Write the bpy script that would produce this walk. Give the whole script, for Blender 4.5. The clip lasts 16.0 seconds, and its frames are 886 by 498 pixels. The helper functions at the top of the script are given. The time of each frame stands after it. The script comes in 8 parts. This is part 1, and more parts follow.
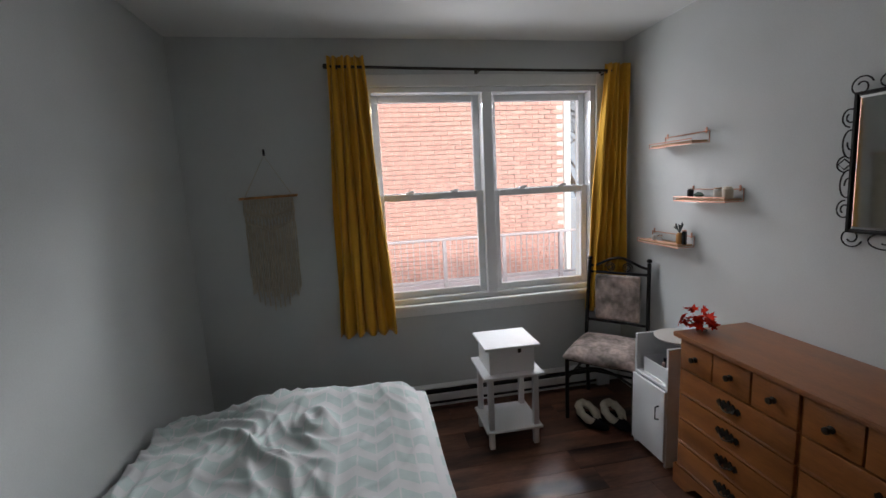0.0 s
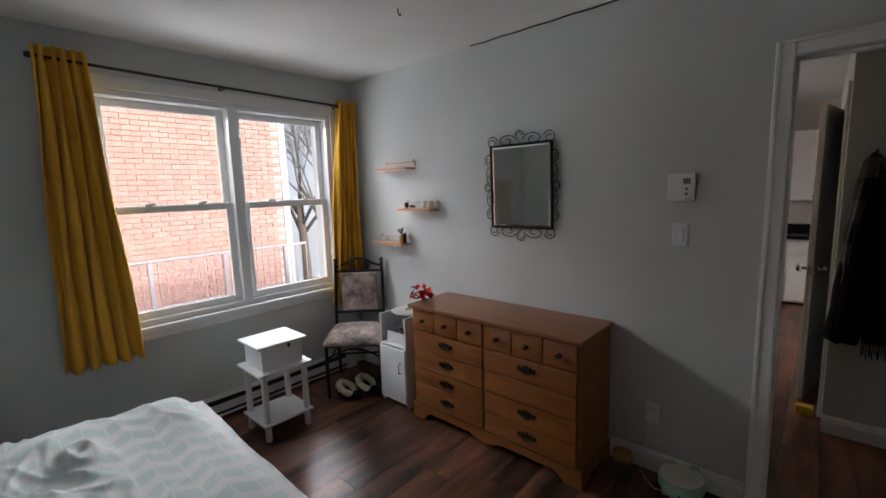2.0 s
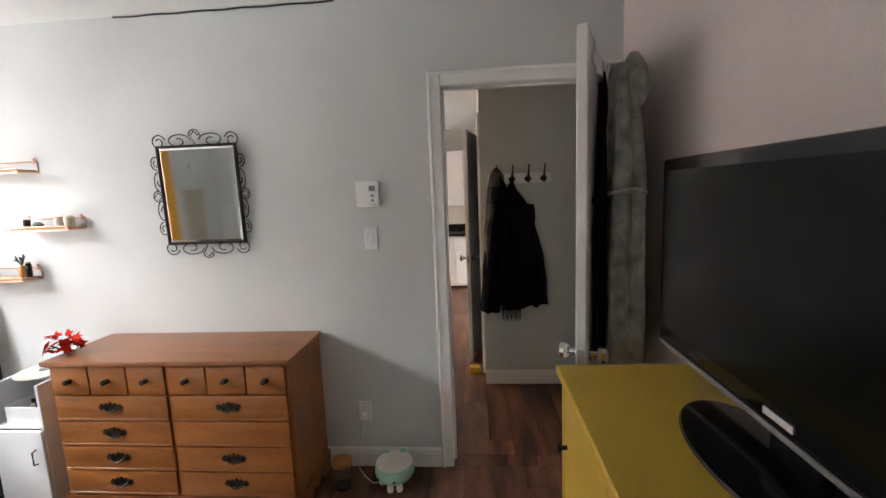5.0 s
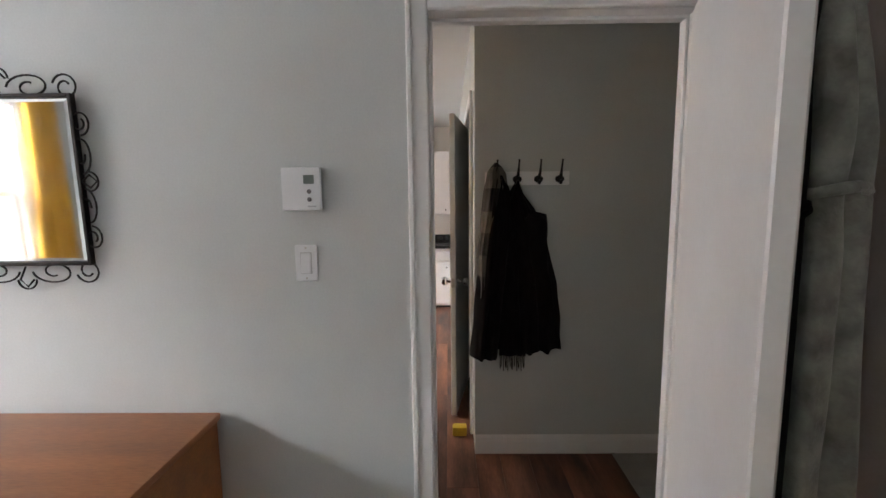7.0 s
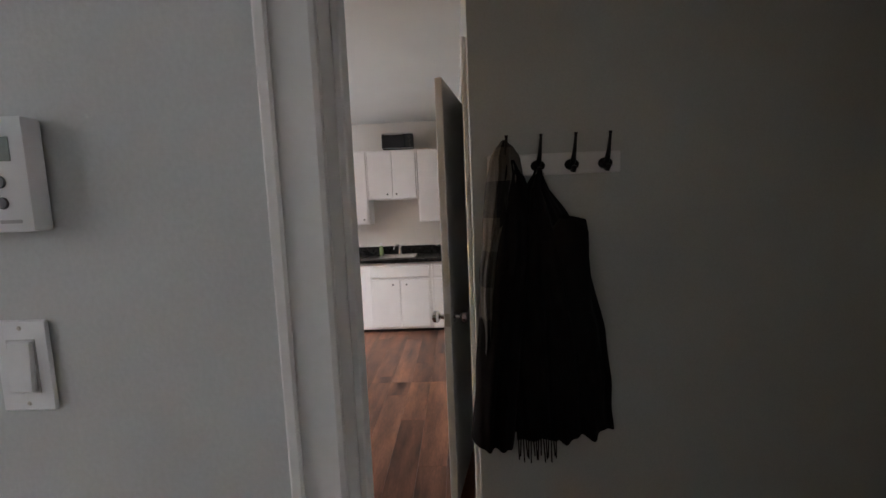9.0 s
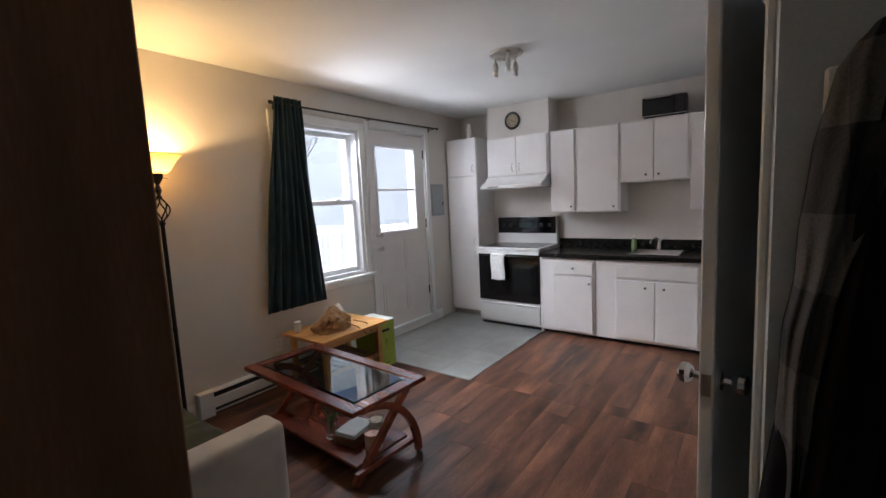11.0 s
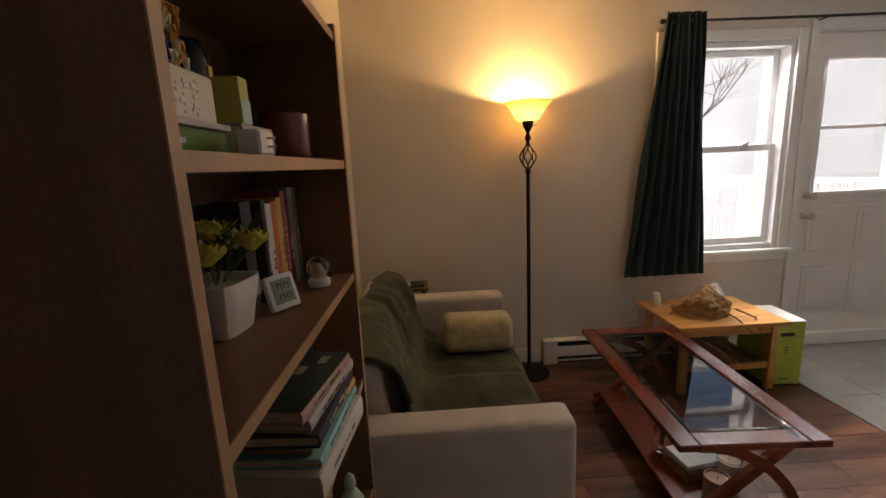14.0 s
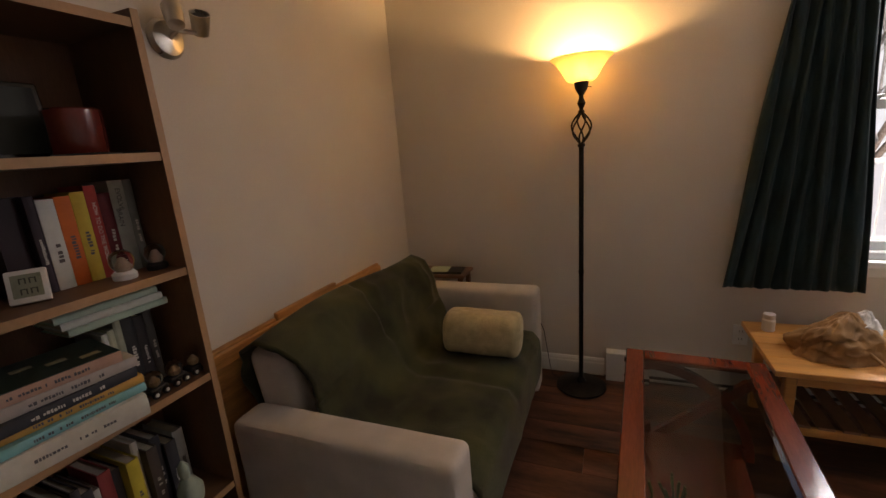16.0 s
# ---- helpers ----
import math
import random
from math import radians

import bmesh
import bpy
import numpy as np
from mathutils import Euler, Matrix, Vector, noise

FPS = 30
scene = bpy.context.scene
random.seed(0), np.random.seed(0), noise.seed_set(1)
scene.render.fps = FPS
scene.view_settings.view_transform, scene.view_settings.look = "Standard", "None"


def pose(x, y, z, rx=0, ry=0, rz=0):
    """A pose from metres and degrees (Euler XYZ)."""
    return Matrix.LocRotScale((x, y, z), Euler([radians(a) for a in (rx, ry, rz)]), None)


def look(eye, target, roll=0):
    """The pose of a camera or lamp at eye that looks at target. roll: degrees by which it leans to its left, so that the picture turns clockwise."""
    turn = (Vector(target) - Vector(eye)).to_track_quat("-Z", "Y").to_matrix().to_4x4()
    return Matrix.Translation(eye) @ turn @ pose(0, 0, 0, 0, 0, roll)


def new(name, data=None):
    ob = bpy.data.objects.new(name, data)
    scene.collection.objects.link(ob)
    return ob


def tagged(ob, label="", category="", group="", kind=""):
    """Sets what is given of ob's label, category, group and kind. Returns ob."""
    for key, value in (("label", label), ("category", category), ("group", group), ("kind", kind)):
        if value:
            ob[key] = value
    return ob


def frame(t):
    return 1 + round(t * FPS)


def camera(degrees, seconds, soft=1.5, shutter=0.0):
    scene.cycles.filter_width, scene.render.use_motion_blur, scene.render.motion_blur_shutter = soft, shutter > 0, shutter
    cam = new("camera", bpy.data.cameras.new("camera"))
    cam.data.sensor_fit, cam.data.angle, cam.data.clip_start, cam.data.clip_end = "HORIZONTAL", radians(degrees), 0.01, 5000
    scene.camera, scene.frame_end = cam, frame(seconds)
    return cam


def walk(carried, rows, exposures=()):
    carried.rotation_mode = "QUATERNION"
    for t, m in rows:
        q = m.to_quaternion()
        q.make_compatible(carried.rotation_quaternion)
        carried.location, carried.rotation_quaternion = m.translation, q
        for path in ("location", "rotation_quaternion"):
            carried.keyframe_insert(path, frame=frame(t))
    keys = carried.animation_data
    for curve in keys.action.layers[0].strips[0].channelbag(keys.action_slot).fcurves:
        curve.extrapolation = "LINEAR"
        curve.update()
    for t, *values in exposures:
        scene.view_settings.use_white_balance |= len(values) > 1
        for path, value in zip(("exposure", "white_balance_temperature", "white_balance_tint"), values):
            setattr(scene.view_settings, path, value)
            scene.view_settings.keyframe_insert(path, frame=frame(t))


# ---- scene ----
cam = camera(92.3, 16.0)
PATH = [
    (0, (0.304, 0.281, 1.543), (0.653, 2.228, 1.247), -2.9),
    (0.5, (0.13, 0.247, 1.537), (0.779, 2.115, 1.237), -3.1),
    (1, (0.004, 0.153, 1.533), (0.928, 1.904, 1.249), -2.2),
    (1.5, (-0.108, 0.032, 1.526), (1.066, 1.628, 1.249), -2.0),
    (2, (-0.166, -0.01, 1.536), (1.308, 1.313, 1.263), -1.8),
    (2.5, (-0.192, 0.017, 1.527), (1.541, 0.976, 1.251), -1.9),
    (3, (-0.194, 0.011, 1.554), (1.705, 0.563, 1.251), -1.2),
    (3.5, (-0.183, -0.077, 1.565), (1.792, 0.076, 1.288), -1.7),
    (6, (0.321, -0.02, 1.492), (2.296, 0.144, 1.223), -2.5),
    (6.5, (0.592, -0.006, 1.498), (2.572, 0.12, 1.241), -1.6),
    (7, (0.823, 0.058, 1.482), (2.809, 0.086, 1.246), -0.6),
    (7.5, (1.03, 0.089, 1.494), (3.018, 0.032, 1.281), -0.6),
    (8, (1.239, 0.047, 1.474), (3.228, -0.007, 1.27), -1.5),
    (10.5, (2.172, -0.065, 1.457), (3.995, 0.725, 1.225), -2.6),
    (11, (2.29, -0.065, 1.455), (3.886, 1.12, 1.229), -2.8),
    (11.5, (2.393, -0.055, 1.457), (3.644, 1.49, 1.236), -2.6),
    (12, (2.511, -0.087, 1.441), (3.365, 1.705, 1.196), -1.8),
    (12.5, (2.563, -0.118, 1.441), (3.03, 1.81, 1.186), -0.8),
    (13, (2.611, -0.088, 1.443), (2.934, 1.863, 1.143), -1.0),
    (13.5, (2.669, 0.022, 1.448), (2.874, 1.982, 1.11), -2.0),
    (14, (2.72, 0.188, 1.456), (2.797, 2.15, 1.072), -2.6),
    (14.5, (2.841, 0.289, 1.452), (2.763, 2.242, 1.026), -3.0),
    (15, (3.047, 0.373, 1.458), (2.822, 2.307, 1.0), -3.2),
    (15.5, (3.287, 0.475, 1.436), (2.822, 2.359, 0.955), -4.0),
    (16, (3.552, 0.554, 1.44), (2.814, 2.354, 0.976), -4.4),
]
EXPOSURES = [(0, 0.58, 6400, 13), (1.5, 0.70, 6400, 13), (2.5, 1.02, 6600, 13), (3.2, 1.62, 7200, 15), (3.6, 1.98, 7200, 16), (6.0, 2.50, 6500, 13), (7.0, 2.42, 6500, 13),
             (8.0, 2.05, 6600, 14), (10.5, 1.40, 5800, 12), (11.5, 1.05, 6300, 14), (12.5, 0.98, 6800, 16), (13.5, 1.15, 7200, 18), (14.5, 1.15, 7300, 19), (15.2, 1.02, 7300, 20), (16, 0.92, 7300, 21)]
walk(cam, [(t, look(eye, target, roll)) for t, eye, target, roll in PATH], EXPOSURES)
# ---------- world, sun, large lights ----------
world = bpy.data.worlds.new("overcast_sky")
scene.world = world
world.use_nodes = True
wn = world.node_tree.nodes
sky = wn.new("ShaderNodeTexSky")
sky.sky_type, sky.sun_disc = "NISHITA", False
sky.sun_elevation, sky.sun_rotation = radians(35), radians(200)
sky.air_density, sky.dust_density = 1.0, 2.0
world.node_tree.links.new(sky.outputs[0], wn["Background"].inputs[0])
wn["Background"].inputs[1].default_value = 0.07


def lamp(name, kind, m, power, color, **more):
    data = bpy.data.lights.new(name, kind)
    data.energy, data.color = power, color
    for key, value in more.items():
        if key == "size":
            data.size = value
        if key == "size_y":
            data.shape = "RECTANGLE"
            data.size_y = value
        if key == "radius":
            data.shadow_soft_size = value
        if key == "angle":
            data.angle = value
    ob = new(name, data)
    ob.matrix_world = m
    return ob


lamp("sun", "SUN", look((0, 0, 10), (-2.0, 6.0, 6.8)), 3.4, (1.0, 0.95, 0.88), angle=radians(15))
# area lamps added out of view above the yard, standing in for bright sky
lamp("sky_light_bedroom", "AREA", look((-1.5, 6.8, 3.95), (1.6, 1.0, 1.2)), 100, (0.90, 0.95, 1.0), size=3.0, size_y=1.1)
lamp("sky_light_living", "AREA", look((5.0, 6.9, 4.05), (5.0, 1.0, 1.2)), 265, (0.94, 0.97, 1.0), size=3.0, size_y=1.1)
# fill lamps hidden below the sills, added to imitate the glow of the snow
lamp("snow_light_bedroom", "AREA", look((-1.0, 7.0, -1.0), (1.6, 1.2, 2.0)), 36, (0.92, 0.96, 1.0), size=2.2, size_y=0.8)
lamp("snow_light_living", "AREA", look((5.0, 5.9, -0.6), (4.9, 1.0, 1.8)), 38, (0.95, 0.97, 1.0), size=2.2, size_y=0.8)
# thin fill strips at each opening's head, added for the level share of daylight
lamp("window_daylight_bedroom", "AREA", look((1.145, 3.115, 2.055), (1.145, 0.0, 0.2)), 2.5, (0.90, 0.95, 1.0), size=1.50, size_y=0.03)
lamp("window_daylight_living", "AREA", look((4.85, 3.115, 2.055), (4.85, 0.0, 0.2)), 4.5, (0.93, 0.96, 1.0), size=0.62, size_y=0.03)
lamp("door_daylight_living", "AREA", look((5.79, 3.10, 2.022), (5.79, 0.0, 0.2)), 2.5, (0.93, 0.96, 1.0), size=0.58, size_y=0.03)
lamp("floor_lamp_bulb", "POINT", pose(3.395, 2.93, 1.771), 12.6, (1.0, 0.60, 0.23), radius=0.018)

# ---------- materials ----------
MATS = {}


def mat(name, color, rough=0.6, metal=0.0, var=0.12, scale=6.0, fine=90.0, bump=0.15, stretch=(1, 1, 1), spec=0.5, grain=0.0, rand=0.0, sheen=0.0, dark=None, emit=0.0, coat=0.0):
    """A painted, wooden, metal or woven surface: two scales of variation in colour and gloss, fine relief."""
    if name in MATS:
        return MATS[name]
    m = bpy.data.materials.new(name)
    m.use_nodes = True
    n, l = m.node_tree.nodes, m.node_tree.links
    b = n["Principled BSDF"]
    tc, mp = n.new("ShaderNodeTexCoord"), n.new("ShaderNodeMapping")
    mp.inputs["Scale"].default_value = stretch
    l.new(tc.outputs["Object"], mp.inputs["Vector"])
    vec = mp.outputs["Vector"]
    if rand:
        info, add, cmb = n.new("ShaderNodeObjectInfo"), n.new("ShaderNodeVectorMath"), n.new("ShaderNodeMath")
        cmb.operation = "MULTIPLY"
        cmb.inputs[1].default_value = 37.0
        l.new(info.outputs["Random"], cmb.inputs[0])
        l.new(vec, add.inputs[0])
        l.new(cmb.outputs[0], add.inputs[1])
        vec = add.outputs[0]
    big, small = n.new("ShaderNodeTexNoise"), n.new("ShaderNodeTexNoise")
    big.inputs["Scale"].default_value, small.inputs["Scale"].default_value = scale, fine
    big.inputs["Detail"].default_value, small.inputs["Detail"].default_value = 4, 3
    l.new(vec, big.inputs["Vector"])
    l.new(vec, small.inputs["Vector"])
    lo = dark or tuple(c * (1 - var) for c in color)
    hi = tuple(min(1, c * (1 + var)) for c in color)
    ramp = n.new("ShaderNodeValToRGB")
    ramp.color_ramp.elements[0].position, ramp.color_ramp.elements[1].position = 0.32, 0.68
    ramp.color_ramp.elements[0].color, ramp.color_ramp.elements[1].color = (*lo, 1), (*hi, 1)
    l.new(big.outputs["Fac"], ramp.inputs["Fac"])
    out = ramp.outputs["Color"]
    mix = n.new("ShaderNodeMixRGB")
    mix.blend_type, mix.inputs["Fac"].default_value = "OVERLAY", 0.12 + grain
    l.new(out, mix.inputs["Color1"])
    l.new(small.outputs["Fac"], mix.inputs["Color2"])
    out = mix.outputs["Color"]
    if rand:
        hsv, mul = n.new("ShaderNodeHueSaturation"), n.new("ShaderNodeMapRange")
        mul.inputs["To Min"].default_value, mul.inputs["To Max"].default_value = 1 - rand, 1 + rand
        l.new(info.outputs["Random"], mul.inputs["Value"])
        l.new(mul.outputs["Result"], hsv.inputs["Value"])
        l.new(out, hsv.inputs["Color"])
        out = hsv.outputs["Color"]
    l.new(out, b.inputs["Base Color"])
    rr = n.new("ShaderNodeMapRange")
    rr.inputs["To Min"].default_value, rr.inputs["To Max"].default_value = max(0.02, rough - 0.08), min(1, rough + 0.08)
    l.new(big.outputs["Fac"], rr.inputs["Value"])
    l.new(rr.outputs["Result"], b.inputs["Roughness"])
    b.inputs["Metallic"].default_value = metal
    b.inputs["Specular IOR Level"].default_value = spec
    if sheen:
        b.inputs["Sheen Weight"].default_value, b.inputs["Sheen Roughness"].default_value = sheen, 0.4
    if coat:
        b.inputs["Coat Weight"].default_value, b.inputs["Coat Roughness"].default_value = coat, 0.12
    if emit:
        b.inputs["Emission Color"].default_value, b.inputs["Emission Strength"].default_value = (*color, 1), emit
    if bump:
        bp = n.new("ShaderNodeBump")
        bp.inputs["Strength"].default_value, bp.inputs["Distance"].default_value = bump, 0.004
        l.new(small.outputs["Fac"], bp.inputs["Height"])
        l.new(bp.outputs["Normal"], b.inputs["Normal"])
    MATS[name] = m
    return m


def glass_mat(name, rough=0.0, tint=(1, 1, 1)):
    m = bpy.data.materials.new(name)
    m.use_nodes = True
    b = m.node_tree.nodes["Principled BSDF"]
    b.inputs["Base Color"].default_value = (*tint, 1)
    b.inputs["Transmission Weight"].default_value, b.inputs["Roughness"].default_value, b.inputs["IOR"].default_value = 1.0, rough, 1.45
    return m


def chevron_mat():
    """White cotton quilt with a printed zigzag in pale mint."""
    m = bpy.data.materials.new("quilt_chevron")
    m.use_nodes = True
    n, l = m.node_tree.nodes, m.node_tree.links
    b = n["Principled BSDF"]
    tc, sep = n.new("ShaderNodeTexCoord"), n.new("ShaderNodeSeparateXYZ")
    l.new(tc.outputs["UV"], sep.inputs[0])

    def op(kind, a, c, d=None):
        node = n.new("ShaderNodeMath")
        node.operation = kind
        for k, v in enumerate((a, c, d)):
            if v is None:
                continue
            if isinstance(v, (int, float)):
                node.inputs[k].default_value = v
            else:
                l.new(v, node.inputs[k])
        return node.outputs[0]

    zig = op("PINGPONG", sep.outputs[0], 0.075)
    run = op("ADD", sep.outputs[1], op("MULTIPLY", zig, 0.75))
    band = op("FRACT", op("MULTIPLY", run, 1 / 0.115), 0)
    col = op("FRACT", op("MULTIPLY", sep.outputs[0], 1 / 0.075), 0)
    fac = op("MULTIPLY", op("GREATER_THAN", band, 0.45), op("GREATER_THAN", col, 0.09))
    fade = n.new("ShaderNodeTexNoise")
    fade.inputs["Scale"].default_value = 60
    l.new(tc.outputs["Object"], fade.inputs["Vector"])
    fac = op("MULTIPLY", fac, op("MULTIPLY_ADD", fade.outputs["Fac"], 0.5, 0.55))
    mix = n.new("ShaderNodeMixRGB")
    mix.inputs[1].default_value, mix.inputs[2].default_value = (0.74, 0.75, 0.75, 1), (0.55, 0.66, 0.635, 1)
    l.new(fac, mix.inputs[0])
    l.new(mix.outputs[0], b.inputs["Base Color"])
    b.inputs["Roughness"].default_value, b.inputs["Sheen Weight"].default_value = 0.9, 0.2
    w = n.new("ShaderNodeTexNoise")
    w.inputs["Scale"].default_value = 380
    bp = n.new("ShaderNodeBump")
    bp.inputs["Strength"].default_value, bp.inputs["Distance"].default_value = 0.2, 0.002
    l.new(tc.outputs["Object"], w.inputs["Vector"])
    l.new(w.outputs["Fac"], bp.inputs["Height"])
    l.new(bp.outputs["Normal"], b.inputs["Normal"])
    return m


def plaid_mat():
    """Brushed wool in broad checks of grey, tan and near black."""
    m = bpy.data.materials.new("grey_plaid_wool")
    m.use_nodes = True
    n, l = m.node_tree.nodes, m.node_tree.links
    b, tc, sep = n["Principled BSDF"], n.new("ShaderNodeTexCoord"), n.new("ShaderNodeSeparateXYZ")
    l.new(tc.outputs["Object"], sep.inputs[0])
    bands = []
    for axis, size, cut in ((2, 0.235, 0.52), (1, 0.105, 0.45)):
        f, g = n.new("ShaderNodeMath"), n.new("ShaderNodeMath")
        f.operation, g.operation = "WRAP", "GREATER_THAN"
        f.inputs[1].default_value, f.inputs[2].default_value, g.inputs[1].default_value = size, 0.0, size * cut
        l.new(sep.outputs[axis], f.inputs[0])
        l.new(f.outputs[0], g.inputs[0])
        bands.append(g.outputs[0])
    add, ramp, fuzz, mix = n.new("ShaderNodeMath"), n.new("ShaderNodeValToRGB"), n.new("ShaderNodeTexNoise"), n.new("ShaderNodeMixRGB")
    add.operation = "MULTIPLY_ADD"
    add.inputs[1].default_value = 0.55
    l.new(bands[0], add.inputs[0])
    half = n.new("ShaderNodeMath")
    half.operation = "MULTIPLY"
    half.inputs[1].default_value = 0.35
    l.new(bands[1], half.inputs[0])
    l.new(half.outputs[0], add.inputs[2])
    ramp.color_ramp.elements[0].color, ramp.color_ramp.elements[1].color = (0.013, 0.012, 0.014, 1), (0.13, 0.12, 0.10, 1)
    l.new(add.outputs[0], ramp.inputs["Fac"])
    fuzz.inputs["Scale"].default_value, fuzz.inputs["Detail"].default_value = 220, 3
    l.new(tc.outputs["Object"], fuzz.inputs["Vector"])
    mix.blend_type, mix.inputs["Fac"].default_value = "OVERLAY", 0.5
    l.new(ramp.outputs["Color"], mix.inputs["Color1"])
    l.new(fuzz.outputs["Fac"], mix.inputs["Color2"])
    l.new(mix.outputs["Color"], b.inputs["Base Color"])
    b.inputs["Roughness"].default_value, b.inputs["Sheen Weight"].default_value, b.inputs["Specular IOR Level"].default_value = 0.95, 0.15, 0.2
    bp = n.new("ShaderNodeBump")
    bp.inputs["Strength"].default_value, bp.inputs["Distance"].default_value = 0.4, 0.003
    l.new(fuzz.outputs["Fac"], bp.inputs["Height"])
    l.new(bp.outputs["Normal"], b.inputs["Normal"])
    return m


WALL_B = mat("wall_paint_cool_grey", (0.58, 0.60, 0.59), 0.62, var=0.03, scale=2.5, fine=160, bump=0.10, spec=0.35)
WALL_P = mat("wall_paint_blush", (0.66, 0.58, 0.55), 0.62, var=0.03, scale=2.5, fine=160, bump=0.10, spec=0.35)
WALL_L = mat("wall_paint_warm_white", (0.66, 0.62, 0.57), 0.62, var=0.03, scale=2.5, fine=160, bump=0.10, spec=0.35)
WALL_H = mat("wall_paint_hall_grey", (0.53, 0.55, 0.52), 0.62, var=0.03, scale=2.5, fine=160, bump=0.10, spec=0.35)
CEIL = mat("ceiling_paint", (0.74, 0.74, 0.72), 0.75, var=0.03, scale=2, fine=220, bump=0.12, spec=0.3)
TRIM = mat("trim_paint_white", (0.78, 0.78, 0.76), 0.38, var=0.03, scale=5, bump=0.05)
VINYL = mat("window_vinyl_white", (0.80, 0.81, 0.82), 0.32, var=0.02, scale=5, bump=0.03)
PLANK = mat("laminate_dark_walnut", (0.130, 0.057, 0.033), 0.38, spec=0.3, var=0.5, scale=2.2, fine=30, bump=0.08, stretch=(0.8, 4, 4), rand=0.28, grain=0.34, dark=(0.026, 0.013, 0.010))
SUBFLOOR = mat("laminate_joint_dark", (0.012, 0.009, 0.007), 0.8, bump=0)
TILE = mat("vinyl_tile_grey", (0.235, 0.24, 0.228), 0.36, var=0.12, scale=7, fine=60, bump=0.12, rand=0.05)
GROUT = mat("tile_grout", (0.33, 0.33, 0.31), 0.9)
MAPLE = mat("maple_orange_stain", (0.28, 0.098, 0.023), 0.36, var=0.25, scale=2.0, fine=40, bump=0.06, stretch=(6, 0.8, 6), grain=0.2, coat=0.25)
MAPLE_TOP = mat("maple_top_worn", (0.29, 0.110, 0.040), 0.42, var=0.18, scale=2.4, fine=40, bump=0.06, stretch=(6, 0.8, 6), grain=0.2, coat=0.2)
IRON = mat("iron_black", (0.022, 0.020, 0.019), 0.45, metal=0.7, var=0.3, scale=30, bump=0.1)
PEWTER = mat("pewter_dark", (0.06, 0.055, 0.045), 0.38, metal=0.9, var=0.3, scale=60, bump=0.1)
CHROME = mat("chrome", (0.75, 0.75, 0.75), 0.10, metal=1.0, var=0.05, bump=0)
NICKEL = mat("brushed_nickel", (0.56, 0.53, 0.48), 0.30, metal=1.0, var=0.08, scale=20, fine=200, bump=0.04)
COPPER = mat("copper_pink_wire", (0.62, 0.33, 0.24), 0.35, metal=0.85, var=0.1, bump=0.02)
MUSTARD = mat("mustard_cotton", (0.70, 0.37, 0.025), 0.85, var=0.10, scale=5, fine=500, bump=0.25, sheen=0.2)
TEAL = mat("dark_teal_curtain", (0.011, 0.034, 0.041), 0.85, var=0.25, scale=6, fine=500, bump=0.25, sheen=0.1)
CREAM = mat("cotton_cord_cream", (0.52, 0.47, 0.37), 0.95, var=0.12, scale=30, fine=400, bump=0.4)
WHITE = mat("white_lacquer", (0.76, 0.77, 0.78), 0.35, var=0.03, scale=5, bump=0.03)
CABW = mat("cabinet_white_melamine", (0.77, 0.74, 0.72), 0.40, var=0.03, scale=4, bump=0.03)
YELLOW = mat("yellow_painted_wood", (0.60, 0.40, 0.055), 0.42, var=0.10, scale=5, fine=80, bump=0.08)
BLACKP = mat("black_plastic_gloss", (0.008, 0.008, 0.009), 0.16, var=0.1, bump=0)
BLACKM = mat("black_plastic_matt", (0.014, 0.014, 0.015), 0.5, var=0.2, bump=0.05)
SCREEN = mat("screen_black_glass", (0.004, 0.005, 0.005), 0.22, var=0.05, bump=0, spec=0.16)
BLACKGL = mat("oven_black_glass", (0.006, 0.006, 0.007), 0.06, var=0.05, bump=0)
STONE = mat("counter_black_laminate", (0.012, 0.012, 0.012), 0.22, var=0.6, scale=40, fine=300, bump=0.02)
STEEL = mat("stainless_steel", (0.62, 0.62, 0.61), 0.24, metal=1.0, var=0.06, scale=20, bump=0.02)
ENAMEL = mat("stove_white_enamel", (0.78, 0.78, 0.77), 0.18, var=0.02, bump=0, coat=0.4)
CHERRY = mat("cherry_stained_wood", (0.17, 0.034, 0.014), 0.24, var=0.35, scale=2.5, fine=40, bump=0.04, stretch=(5, 0.7, 5), grain=0.2, coat=0.5)
PINE = mat("pine_varnished", (0.55, 0.27, 0.075), 0.32, var=0.22, scale=2.2, fine=30, bump=0.05, stretch=(0.7, 7, 7), grain=0.15, coat=0.3)
PINE_Y = mat("pine_rough_plank", (0.48, 0.24, 0.08), 0.55, var=0.35, scale=3, fine=30, bump=0.2, stretch=(7, 0.8, 7), grain=0.25)
OAKD = mat("bookcase_walnut_foil", (0.17, 0.082, 0.043), 0.48, var=0.22, scale=2.2, fine=60, bump=0.05, stretch=(5, 5, 0.6), grain=0.2)
OAKS = mat("bookcase_shelf_foil", (0.17, 0.085, 0.045), 0.45, var=0.2, scale=2.2, fine=60, bump=0.05, stretch=(6, 0.7, 6), grain=0.2)
OAKE = mat("bookcase_edge_light", (0.42, 0.25, 0.13), 0.5, var=0.15, scale=4, bump=0.05)
BEIGE = mat("sofa_beige_weave", (0.57, 0.53, 0.49), 0.92, var=0.08, scale=9, fine=420, bump=0.35, sheen=0.2)
GREEN = mat("olive_plush_throw", (0.046, 0.050, 0.018), 0.9, var=0.5, scale=5, fine=160, dark=(0.014, 0.016, 0.007), bump=0.5, sheen=0.15)
PLUSH = mat("cream_plush", (0.50, 0.42, 0.24), 0.95, var=0.15, scale=24, fine=160, bump=0.7, sheen=0.3)
